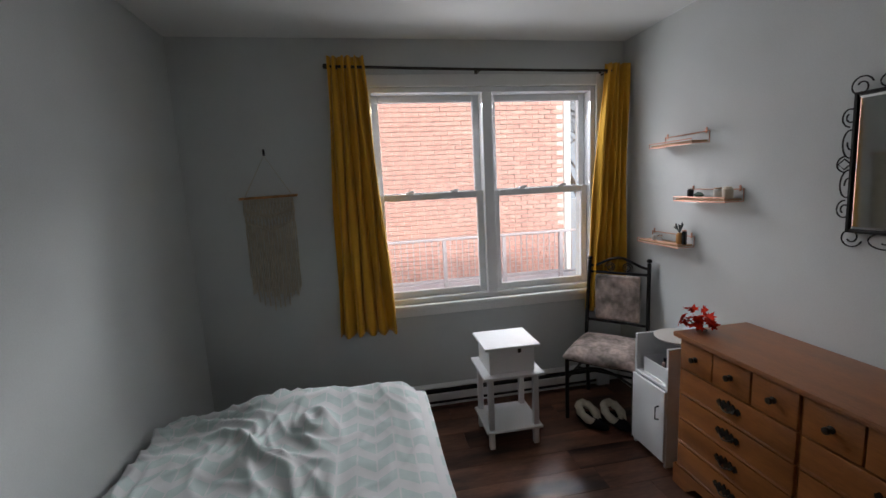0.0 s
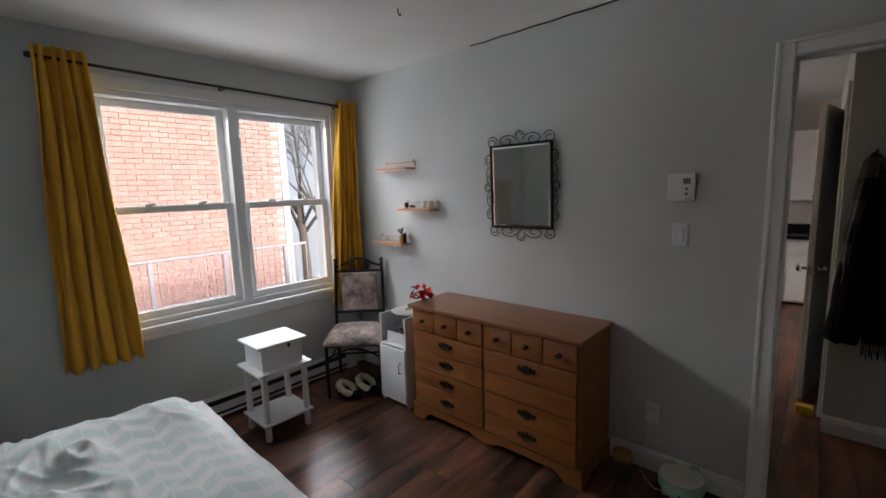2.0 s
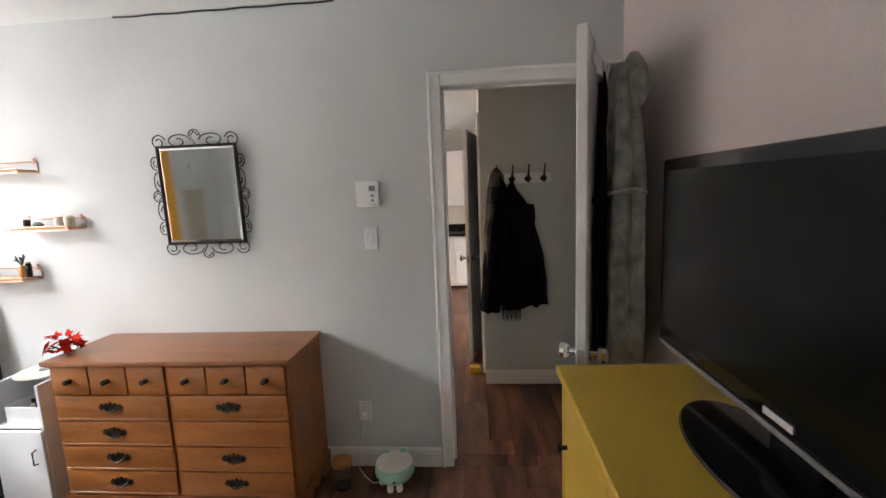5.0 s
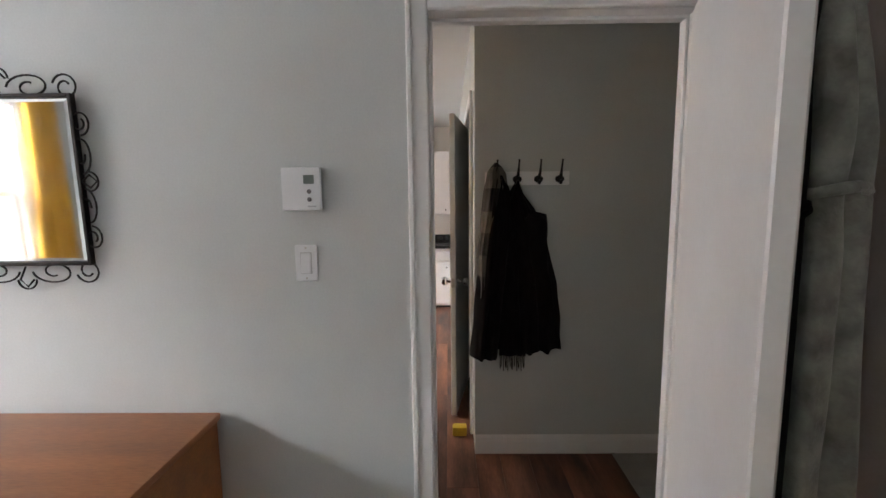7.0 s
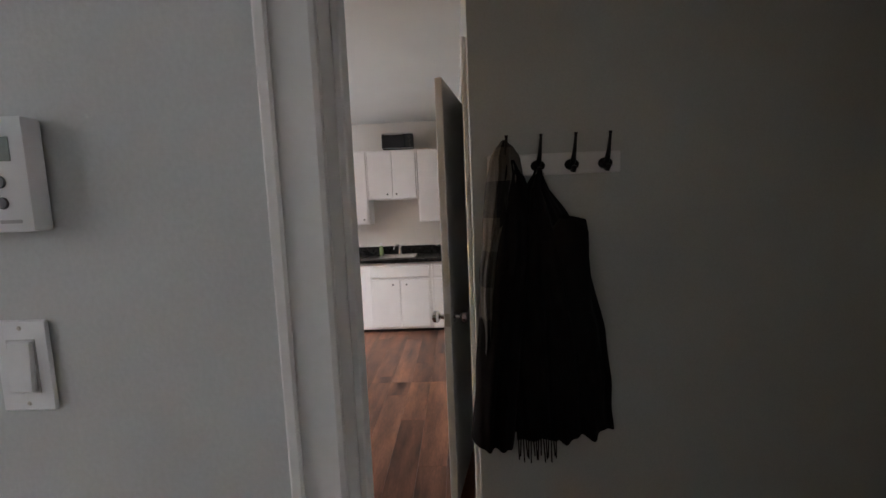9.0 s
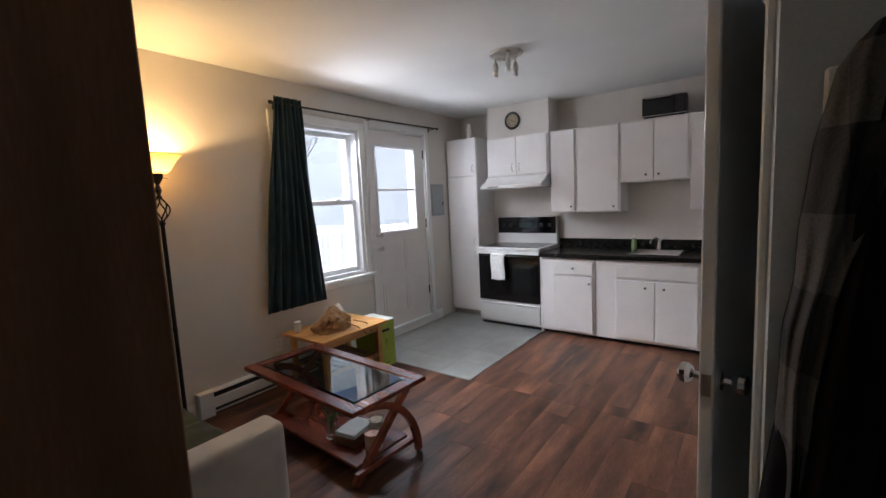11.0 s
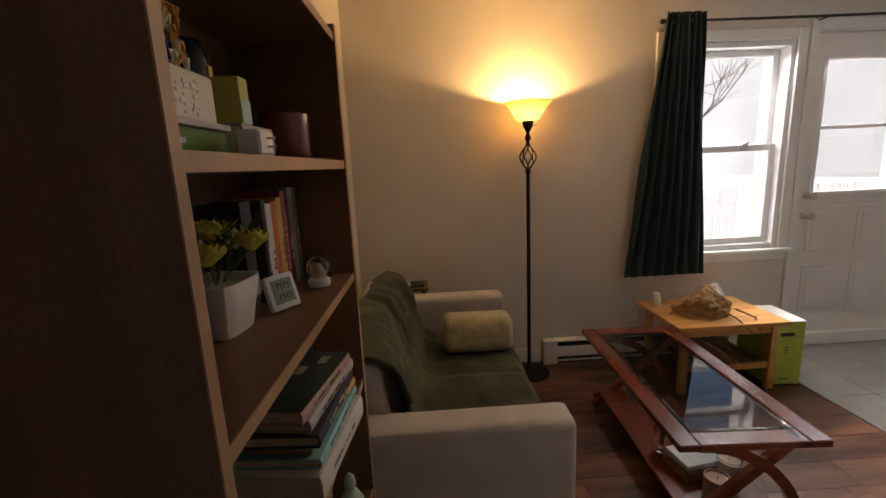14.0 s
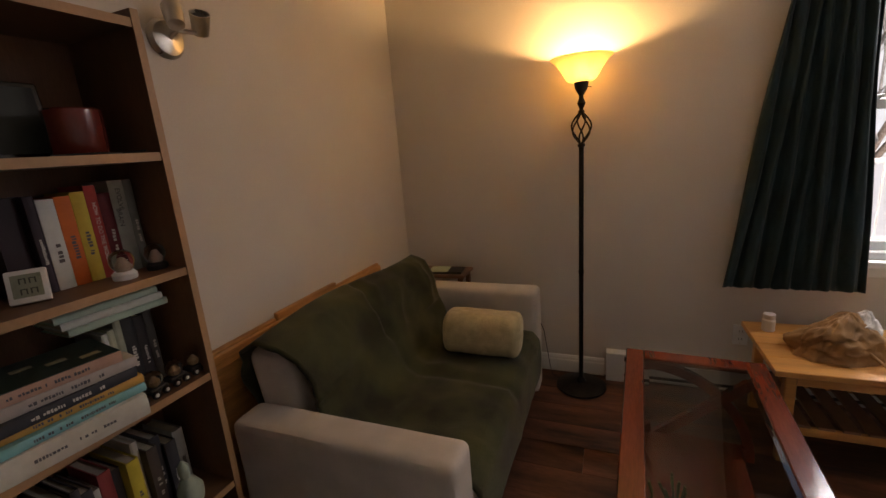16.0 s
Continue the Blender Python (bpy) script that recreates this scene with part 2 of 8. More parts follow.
FLORAL = mat("faded_floral_tapestry", (0.42, 0.33, 0.30), 0.9, var=0.5, scale=11, fine=45, bump=0.3, grain=0.4, dark=(0.16, 0.14, 0.12))
FLEECE = mat("grey_fleece", (0.29, 0.305, 0.27), 0.95, var=0.38, scale=18, fine=120, bump=0.7, sheen=0.3)
COAT = mat("black_wool", (0.008, 0.0065, 0.0075), 0.95, spec=0.12, var=0.3, scale=14, fine=300, bump=0.3)
KHAKI = mat("crumpled_tan_paper", (0.30, 0.17, 0.07), 0.75, var=0.25, scale=14, fine=80, bump=0.3)
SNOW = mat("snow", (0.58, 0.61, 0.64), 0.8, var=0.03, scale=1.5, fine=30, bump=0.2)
BRICK = mat("brick_orange", (0.60, 0.355, 0.30), 0.85, var=0.16, scale=9, fine=60, bump=0.2, rand=0.12)
MORTAR = mat("mortar_grey", (0.62, 0.58, 0.54), 0.95, scale=12, bump=0.2)
BARK = mat("bark_grey", (0.16, 0.13, 0.11), 0.95, var=0.3, scale=20, bump=0.5)
FROST = mat("frosted_twig", (0.20, 0.20, 0.20), 0.9, var=0.4, scale=12, bump=0.3)
CLAY = mat("white_ceramic", (0.70, 0.68, 0.63), 0.3, var=0.05, bump=0.02)
LEAF = mat("plant_leaf_green", (0.10, 0.16, 0.05), 0.55, var=0.4, scale=30, bump=0.1)
PETALY = mat("yellow_petal", (0.66, 0.60, 0.10), 0.6, var=0.25, scale=30, bump=0.1)
REDLEAF = mat("autumn_leaf_red", (0.62, 0.030, 0.008), 0.8, spec=0.12, var=0.4, scale=40, bump=0.1, dark=(0.35, 0.015, 0.01))
MINT = mat("mint_plastic", (0.33, 0.55, 0.42), 0.35, var=0.05, bump=0.02)
WAX = mat("cream_wax", (0.66, 0.58, 0.46), 0.5, var=0.06, bump=0.02)
GLASS = glass_mat("clear_glass")
GLASS_T = glass_mat("table_glass", tint=(0.62, 0.67, 0.66))
CHEV = chevron_mat()
PLAID = plaid_mat()
MIRROR = mat("mirror_silver", (0.86, 0.88, 0.87), 0.02, metal=1.0, var=0.0, bump=0)
MIRROR.node_tree.nodes["Principled BSDF"].inputs["Roughness"].default_value = 0.0


def plain(r, g, b, rough=0.6):
    return mat("paint_%03d_%03d_%03d" % (r * 255, g * 255, b * 255), (r, g, b), rough, var=0.08, scale=25, bump=0.04)


def shade_mat():
    m = bpy.data.materials.new("lamp_shade_amber_glass")
    m.use_nodes = True
    b = m.node_tree.nodes["Principled BSDF"]
    n, l = m.node_tree.nodes, m.node_tree.links
    b.inputs["Base Color"].default_value = (0.95, 0.86, 0.62, 1)
    b.inputs["Roughness"].default_value, b.inputs["Transmission Weight"].default_value = 0.45, 0.0
    t, mx = n.new("ShaderNodeBsdfTranslucent"), n.new("ShaderNodeMixShader")
    t.inputs["Color"].default_value = (1.0, 0.88, 0.62, 1)
    mx.inputs[0].default_value = 0.11
    l.new(b.outputs[0], mx.inputs[1])
    l.new(t.outputs[0], mx.inputs[2])
    clear, both = n.new("ShaderNodeBsdfTransparent"), n.new("ShaderNodeMixShader")
    clear.inputs["Color"].default_value = (1.0, 0.86, 0.58, 1)
    both.inputs[0].default_value = 0.21
    l.new(mx.outputs[0], both.inputs[1])
    l.new(clear.outputs[0], both.inputs[2])
    l.new(both.outputs[0], n["Material Output"].inputs["Surface"])
    return m


SHADE = shade_mat()

# ---------- mesh helpers ----------


def box(bm, a, b, bevel=0.0, seg=1):
    """An axis-aligned block from corner a to corner b."""
    g = bmesh.ops.create_cube(bm, size=1.0)["verts"]
    s = [abs(b[i] - a[i]) for i in range(3)]
    c = [(a[i] + b[i]) / 2 for i in range(3)]
    for v in g:
        v.co = Vector((v.co.x * s[0] + c[0], v.co.y * s[1] + c[1], v.co.z * s[2] + c[2]))
    if bevel:
        es = list({e for v in g for e in v.link_edges})
        bmesh.ops.bevel(bm, geom=es, offset=min(bevel, min(s) * 0.45), segments=seg, profile=0.6, affect="EDGES")
    return bm


def boxes(*list_of_ab, bevel=0.0, seg=1):
    bm = bmesh.new()
    for a, b in list_of_ab:
        box(bm, a, b, bevel, seg)
    return bm


def lathe(profile, n=24, bm=None, center=(0, 0, 0)):
    """A turned body from (radius, z) pairs."""
    bm = bm or bmesh.new()
    rings = []
    for r, z in profile:
        rings.append([bm.verts.new((center[0] + max(r, 1e-4) * math.cos(k * 2 * math.pi / n), center[1] + max(r, 1e-4) * math.sin(k * 2 * math.pi / n), center[2] + z)) for k in range(n)])
    for a, b in zip(rings, rings[1:]):
        for k in range(n):
            bm.faces.new((a[k], a[(k + 1) % n], b[(k + 1) % n], b[k]))
    bm.faces.new(rings[0][::-1])
    bm.faces.new(rings[-1])
    return bm


def tube(points, r, n=8, bm=None, closed=False):
    """A round bar along points; r may be a list."""
    bm = bm or bmesh.new()
    pts = [Vector(p) for p in points]
    rings = []
    up = Vector((0.13, 0.21, 0.97))
    for i, p in enumerate(pts):
        d = (pts[(i + 1) % len(pts)] - pts[i - 1]) if closed else (pts[min(i + 1, len(pts) - 1)] - pts[max(i - 1, 0)])
        d.normalize()
        s = d.cross(up)
        if s.length < 0.1:
            s = d.cross(Vector((1, 0, 0)))
        s.normalize()
        t = s.cross(d)
        rad = r[i] if isinstance(r, (list, tuple)) else r
        rings.append([bm.verts.new(p + rad * (math.cos(k * 2 * math.pi / n) * s + math.sin(k * 2 * math.pi / n) * t)) for k in range(n)])
    pairs = list(zip(rings, rings[1:])) + ([(rings[-1], rings[0])] if closed else [])
    for a, b in pairs:
        for k in range(n):
            bm.faces.new((a[k], a[(k + 1) % n], b[(k + 1) % n], b[k]))
    if not closed:
        bm.faces.new(rings[0][::-1])
        bm.faces.new(rings[-1])
    return bm


def sheet(fn, nu, nv, thick=0.0, uv=None):
    """A cloth or slab from fn(u, v); with thick it has a back and closed rims."""
    bm = bmesh.new()
    layer = bm.loops.layers.uv.new("UVMap") if uv else None
    g = [[bm.verts.new(fn(i / nu, j / nv)) for j in range(nv + 1)] for i in range(nu + 1)]
    for i in range(nu):
        for j in range(nv):
            f = bm.faces.new((g[i][j], g[i + 1][j], g[i + 1][j + 1], g[i][j + 1]))
            if uv:
                for loop, (a, b) in zip(f.loops, ((i, j), (i + 1, j), (i + 1, j + 1), (i, j + 1))):
                    loop[layer].uv = uv(a / nu, b / nv)
    if thick:
        bm.normal_update()
        geom = bmesh.ops.duplicate(bm, geom=bm.verts[:] + bm.faces[:])["vert_map"]
        top = [v for row in g for v in row]
        for v in top:
            w = geom[v]
            w.co = v.co - v.normal * thick
        front = set(top)
        bmesh.ops.reverse_faces(bm, faces=[f for f in bm.faces if not any(v in front for v in f.verts)])
        rim = [g[i][0] for i in range(nu)] + [g[nu][j] for j in range(nv)] + [g[i][nv] for i in range(nu, 0, -1)] + [g[0][j] for j in range(nv, 0, -1)]
        for a, b in zip(rim, rim[1:] + rim[:1]):
            bm.faces.new((b, a, geom[a], geom[b]))
    return bm


def mesh_of(name, bm, material, smooth=None):
    bmesh.ops.recalc_face_normals(bm, faces=bm.faces)
    me = bpy.data.meshes.new(name)
    bm.to_mesh(me)
    bm.free()
    me.materials.append(material)
    if smooth is not None:
        me.shade_smooth()
        if smooth < 3:
            me.set_sharp_from_angle(angle=smooth)
    return me


def part(name, bm, material, parent, label="", smooth=0.6, m=None):
    """One mesh object under a thing or under a part."""
    ob = new(name, mesh_of(name, bm, material, smooth))
    ob.parent = parent
    if m is not None:
        ob.matrix_basis = m
    return tagged(ob, label) if label else ob


def thing(name, label, category, m=None, group="", kind=""):
    ob = new(name)
    ob.empty_display_size = 0.1
    if m is not None:
        ob.matrix_basis = m
    return tagged(ob, label, category, group, kind)


def single(name, bm, material, label, category, m=None, group="", kind="", smooth=0.6):
    ob = new(name, mesh_of(name, bm, material, smooth))
    if m is not None:
        ob.matrix_basis = m
    return tagged(ob, label, category, group, kind)


def structure(name, bm, material, label="", category="", smooth=None):
    return single(name, bm, material, label, category or name.split("_")[0], kind="structure", smooth=smooth)


def rot_bm(bm, m):
    bmesh.ops.transform(bm, matrix=m, verts=bm.verts)
    return bm


def nz(x, y, z=0.0):
    return noise.noise(Vector((x, y, z)))


# ---------- setting ----------
EX, WX, NY, SY = 2.15, -0.75, 3.10, -0.76   # bedroom faces
LX, LE = 2.25, 7.08                        # living room west and east faces
HX, HY = 3.167, -0.085                      # coat wall face, its corner
HB, HL = 2.46, 2.50                         # ceiling heights
DT, DL, DR = 2.03, 0.115, -0.68             # bedroom door opening
OUT = 0.28                                  # outer wall thickness

# bedroom window opening and living openings in the north wall
W1 = (0.36, 1.93, 0.75, 2.17)
W2 = (4.36, 5.24, 0.77, 2.17)
D2 = (5.385, 6.275, 0.0, 2.225)


def wall_x(x0, x1, ya, yb, h, holes, z0=0.0):
    """Blocks of a wall that runs along x between y = ya and yb, with rectangular holes (x0, x1, z0, z1)."""
    out, at = [], x0
    for a, b, lo, hi in sorted(holes):
        out.append(((at, ya, z0), (a, yb, h)))
        if lo > z0:
            out.append(((a, ya, z0), (b, yb, lo)))
        out.append(((a, ya, hi), (b, yb, h)))
        at = b
    out.append(((at, ya, z0), (x1, yb, h)))
    return boxes(*out)


structure("wall_north_bedroom", wall_x(WX - 0.12, 2.2175, NY, NY + OUT, HB, [W1]), WALL_B, "cool grey painted bedroom wall with a window", "wall")
structure("wall_north_living", wall_x(2.2175, LE + 0.12, NY, NY + OUT, HL, [W2, D2]), WALL_L, "warm white painted wall with window and door", "wall")
structure("wall_west", boxes(((WX - 0.12, SY - 0.12, 0), (WX, NY, HB))), WALL_B, "cool grey painted bedroom wall", "wall")
structure("wall_south_bedroom", boxes(((WX, SY - 0.12, 0), (EX, SY, HB))), WALL_P, "blush white painted bedroom wall", "wall")
mid = (EX + LX) / 2
structure("wall_east_bedroom", boxes(((EX, DL + 0.012, 0), (mid, NY, HB)), ((EX, SY - 0.12, 0), (mid, DR - 0.012, HB)), ((EX, DR - 0.012, DT + 0.012), (mid, DL + 0.012, HB))), WALL_B, "cool grey painted wall with a doorway", "wall")
structure("wall_west_living", boxes(((mid, DL + 0.012, 0), (LX, NY, HL)), ((mid, -2.1, 0), (LX, DR - 0.012, HL)), ((mid, DR - 0.012, DT + 0.012), (LX, DL + 0.012, HL))), WALL_L, "warm white painted wall behind sofa and bookcase", "wall")
structure("wall_hall_coats", boxes(((HX, -2.1, 0), (HX + 0.12, HY, HL))), WALL_H, "grey painted hall wall with coat hooks", "wall")
structure("wall_hall_end", boxes(((LX, -2.22, 0), (HX, -2.1, HL))), WALL_H, "grey painted end wall of the hall", "wall")
BD = (3.42, 4.22, 0.0, 2.03)
structure("wall_south_living", wall_x(HX + 0.12, LE, HY - 0.12, HY, HL, [BD]), WALL_H, "grey painted wall with the bathroom doorway", "wall")
structure("wall_east_living", boxes(((LE, -2.1, 0), (LE + 0.12, NY, HL))), WALL_L, "warm white painted kitchen wall", "wall")
structure("wall_bathroom", boxes(((HX + 0.12, -2.1, 0), (LE, -1.98, HL)), ((5.2, -1.98, 0), (5.3, HY - 0.12, HL))), WALL_H, "grey painted bathroom walls", "wall")
structure("ceiling_bedroom", boxes(((WX - 0.12, SY - 0.12, HB), (mid, NY + OUT, HB + 0.15))), CEIL, "matt white plaster ceiling", "ceiling")
structure("ceiling_living", boxes(((mid, -2.22, HL), (LE + 0.12, NY + OUT, HL + 0.11))), CEIL, "matt white plaster ceiling", "ceiling")

# baseboards with a moulded top


def baseboard(name, a, b, nrm):
    """A board with a stepped top along the wall from a to b; nrm points into the room."""
    a, b, n = Vector((*a, 0)), Vector((*b, 0)), Vector((*nrm, 0))
    prof = [(0.0, 0.0), (0.016, 0.0), (0.016, 0.075), (0.012, 0.085), (0.012, 0.095), (0.006, 0.108), (0.0, 0.11)]
    bm = bmesh.new()
    ra = [bm.verts.new(a + n * d + Vector((0, 0, z))) for d, z in prof]
    rb = [bm.verts.new(b + n * d + Vector((0, 0, z))) for d, z in prof]
    for k in range(len(prof)):
        bm.faces.new((ra[k], ra[(k + 1) % len(prof)], rb[(k + 1) % len(prof)], rb[k]))
    bm.faces.new(ra)
    bm.faces.new(rb[::-1])
    return structure(name, bm, TRIM, "white moulded baseboard", "baseboard")


baseboard("baseboard_east_bedroom", (EX, NY), (EX, DL + 0.07), (-1, 0))
baseboard("baseboard_south_bedroom", (EX, SY), (WX, SY), (0, 1))
baseboard("baseboard_west", (WX, SY), (WX, NY), (1, 0))
baseboard("baseboard_coats", (HX, -2.1), (HX, HY), (-1, 0))
baseboard("baseboard_north_living", (LX, NY), (3.52, NY), (0, -1))
baseboard("baseboard_north_kitchen", (4.96, NY), (5.32, NY), (0, -1))
baseboard("baseboard_north_corner", (6.345, NY), (6.475, NY), (0, -1))
baseboard("baseboard_west_living", (LX, DL + 0.07), (LX, NY), (1, 0))


def door_frame(name, x_faces, y0, y1, top, label):
    """Casing on the bedroom face, jamb and stop of a doorway in a wall that runs along y."""
    t = thing(name, label, "door frame", kind="structure")
    c = 0.066
    for face, s in ((x_faces[0], -1),):
        x = sorted((face, face + s * 0.018))
        part("casing", boxes(((x[0], y1, 0), (x[1], y1 + c, top + c)), ((x[0], y0 - c, 0), (x[1], y0, top + c)), ((x[0], y0, top), (x[1], y1, top + c)), bevel=0.005), TRIM, t)
        x2 = sorted((face + s * 0.018, face + s * 0.026))
        part("casing_bead", boxes(((x2[0], y1 + c - 0.018, 0), (x2[1], y1 + c - 0.002, top + c - 0.002)), ((x2[0], y0 - c + 0.002, 0), (x2[1], y0 - c + 0.018, top + c - 0.002)), ((x2[0], y0 - c + 0.018, top + c - 0.018), (x2[1], y1 + c - 0.018, top + c - 0.002)), bevel=0.003), TRIM, t)
    a, b = x_faces
    part("jamb", boxes(((a, y1, 0), (b, y1 + 0.012, top)), ((a, y0 - 0.012, 0), (b, y0, top)), ((a, y0 - 0.012, top), (b, y1 + 0.012, top + 0.012))), TRIM, t)
    part("door_stop", boxes(((a + 0.05, y1 - 0.011, 0), (a + 0.085, y1, top - 0.011)), ((a + 0.05, y0, 0), (a + 0.085, y0 + 0.011, top - 0.011)), ((a + 0.05, y0, top - 0.011), (a + 0.085, y1, top)), bevel=0.002), TRIM, t)
    return t


door_frame("door_frame_1", (EX, LX), DR, DL, DT, "white painted door casing between bedroom and hall")


def panel_door(name, label, m, width=0.78, height=2.0, thick=0.035, knob_side=1):
    """A flat white slab with crystal knobs on both faces. Hinge at the origin, slab along +x."""
    t = thing(name, label, "door", m)
    part("slab", boxes(((0, -thick / 2, 0.012), (width, thick / 2, 0.012 + height)), bevel=0.004), TRIM, t)
    for s in (-1, 1):
        kx, kz = width - 0.06, 0.93
        k = part("door_knob", rot_bm(lathe([(0.0, 0), (0.028, 0.0), (0.028, 0.006), (0.012, 0.012), (0.010, 0.028), (0.022, 0.034), (0.029, 0.046), (0.028, 0.060), (0.018, 0.068), (0, 0.069)], 12), pose(kx, s * thick / 2, kz, -90 * s)), CHROME, t, "faceted crystal and chrome knob", smooth=0.3)
    part("latch_plate", boxes(((width - 0.001, -0.012, 0.90), (width + 0.002, 0.012, 0.96))), NICKEL, t)
    return t


leaf_a = math.degrees(math.atan2(-0.395 - DR, 1.41 - EX))
panel_door("door_1", "white bedroom door standing open with robes behind", pose(EX - 0.02, DR + 0.01, 0, 0, 0, leaf_a), 0.79)
leaf_b = math.degrees(math.atan2(0.03 - HY, 3.575 - 4.21))
panel_door("door_2", "white bathroom door standing ajar in the hall", pose(4.21, HY + 0.002, 0, 0, 0, leaf_b), 0.65)
bf = thing("door_frame_2", "white painted bathroom door casing", "door frame", kind="structure")
part("casing", boxes(((BD[0] - 0.066, HY, 0), (BD[0], HY + 0.018, 2.096)), ((BD[1], HY, 0), (BD[1] + 0.066, HY + 0.018, 2.096)), ((BD[0], HY, 2.03), (BD[1], HY + 0.018, 2.096)), bevel=0.004), TRIM, bf)

# ---------- windows ----------


def sash(parent, x0, x1, z0, z1, y, w=0.045, d=0.03):
    s = part("sash", boxes(((x0, y, z0), (x0 + w, y + d, z1)), ((x1 - w, y, z0), (x1, y + d, z1)), ((x0 + w, y, z0), (x1 - w, y + d, z0 + w)), ((x0 + w, y, z1 - w), (x1 - w, y + d, z1)), bevel=0.004), VINYL, parent)
    p = part("pane", boxes(((x0 + w, y + 0.012, z0 + w), (x1 - w, y + 0.016, z1 - w))), GLASS, s)
    p.visible_shadow = False
    return s


def hung_window(name, label, hole, units, meet, sill_z):
    """Double-hung units side by side in one opening, with box frame, stool, apron and casing."""
    x0, x1, z0, z1 = hole
    t = thing(name, label, "window", kind="structure")
    f = 0.035
    part("window_frame", boxes(((x0, NY - 0.002, z0), (x0 + f, NY + 0.16, z1)), ((x1 - f, NY - 0.002, z0), (x1, NY + 0.16, z1)), ((x0 + f, NY - 0.002, z1 - f), (x1 - f, NY + 0.16, z1)), ((x0 + f, NY + 0.0, z0), (x1 - f, NY + 0.16, z0 + f)), bevel=0.004), VINYL, t)
    n = len(units)
    for i, (a, b) in enumerate(units):
        if i:
            part("mullion", boxes(((units[i - 1][1], NY + 0.0, z0 + f), (a, NY + 0.15, z1 - f)), bevel=0.004), VINYL, t)
        sash(t, a, b, meet - 0.02, z1 - f, NY + 0.085)
        sash(t, a, b, z0 + f, meet + 0.02, NY + 0.045)
        for k in (0.3, 0.72):
            xx = a + (b - a) * k
            part("sash_lock", boxes(((xx - 0.022, NY + 0.030, meet + 0.02), (xx + 0.022, NY + 0.06, meet + 0.034)), ((xx - 0.008, NY + 0.024, meet + 0.028), (xx + 0.03, NY + 0.04, meet + 0.04)), bevel=0.003), VINYL, t)
    c = 0.075
    part("casing", boxes(((x0 - c, NY - 0.018, z0), (x0, NY, z1 + c)), ((x1, NY - 0.018, z0), (x1 + c, NY, z1 + c)), ((x0, NY - 0.018, z1), (x1, NY, z1 + c)), bevel=0.005), TRIM, t)
    part("window_sill", boxes(((x0 - c - 0.02, NY - 0.05, sill_z), (x1 + c + 0.02, NY - 0.002, z0)), bevel=0.010, seg=2), TRIM, t)
    part("apron", boxes(((x0 - c, NY - 0.016, sill_z - 0.05), (x1 + c, NY, sill_z)), bevel=0.004), TRIM, t)
    return t


hung_window("window_1", "white double window with yellow curtains beside it", W1, ((0.395, 1.118), (1.19, 1.895)), 1.475, 0.715)
hung_window("window_2", "white double-hung window beside a dark curtain", W2, ((4.395, 5.205),), 1.485, 0.735)


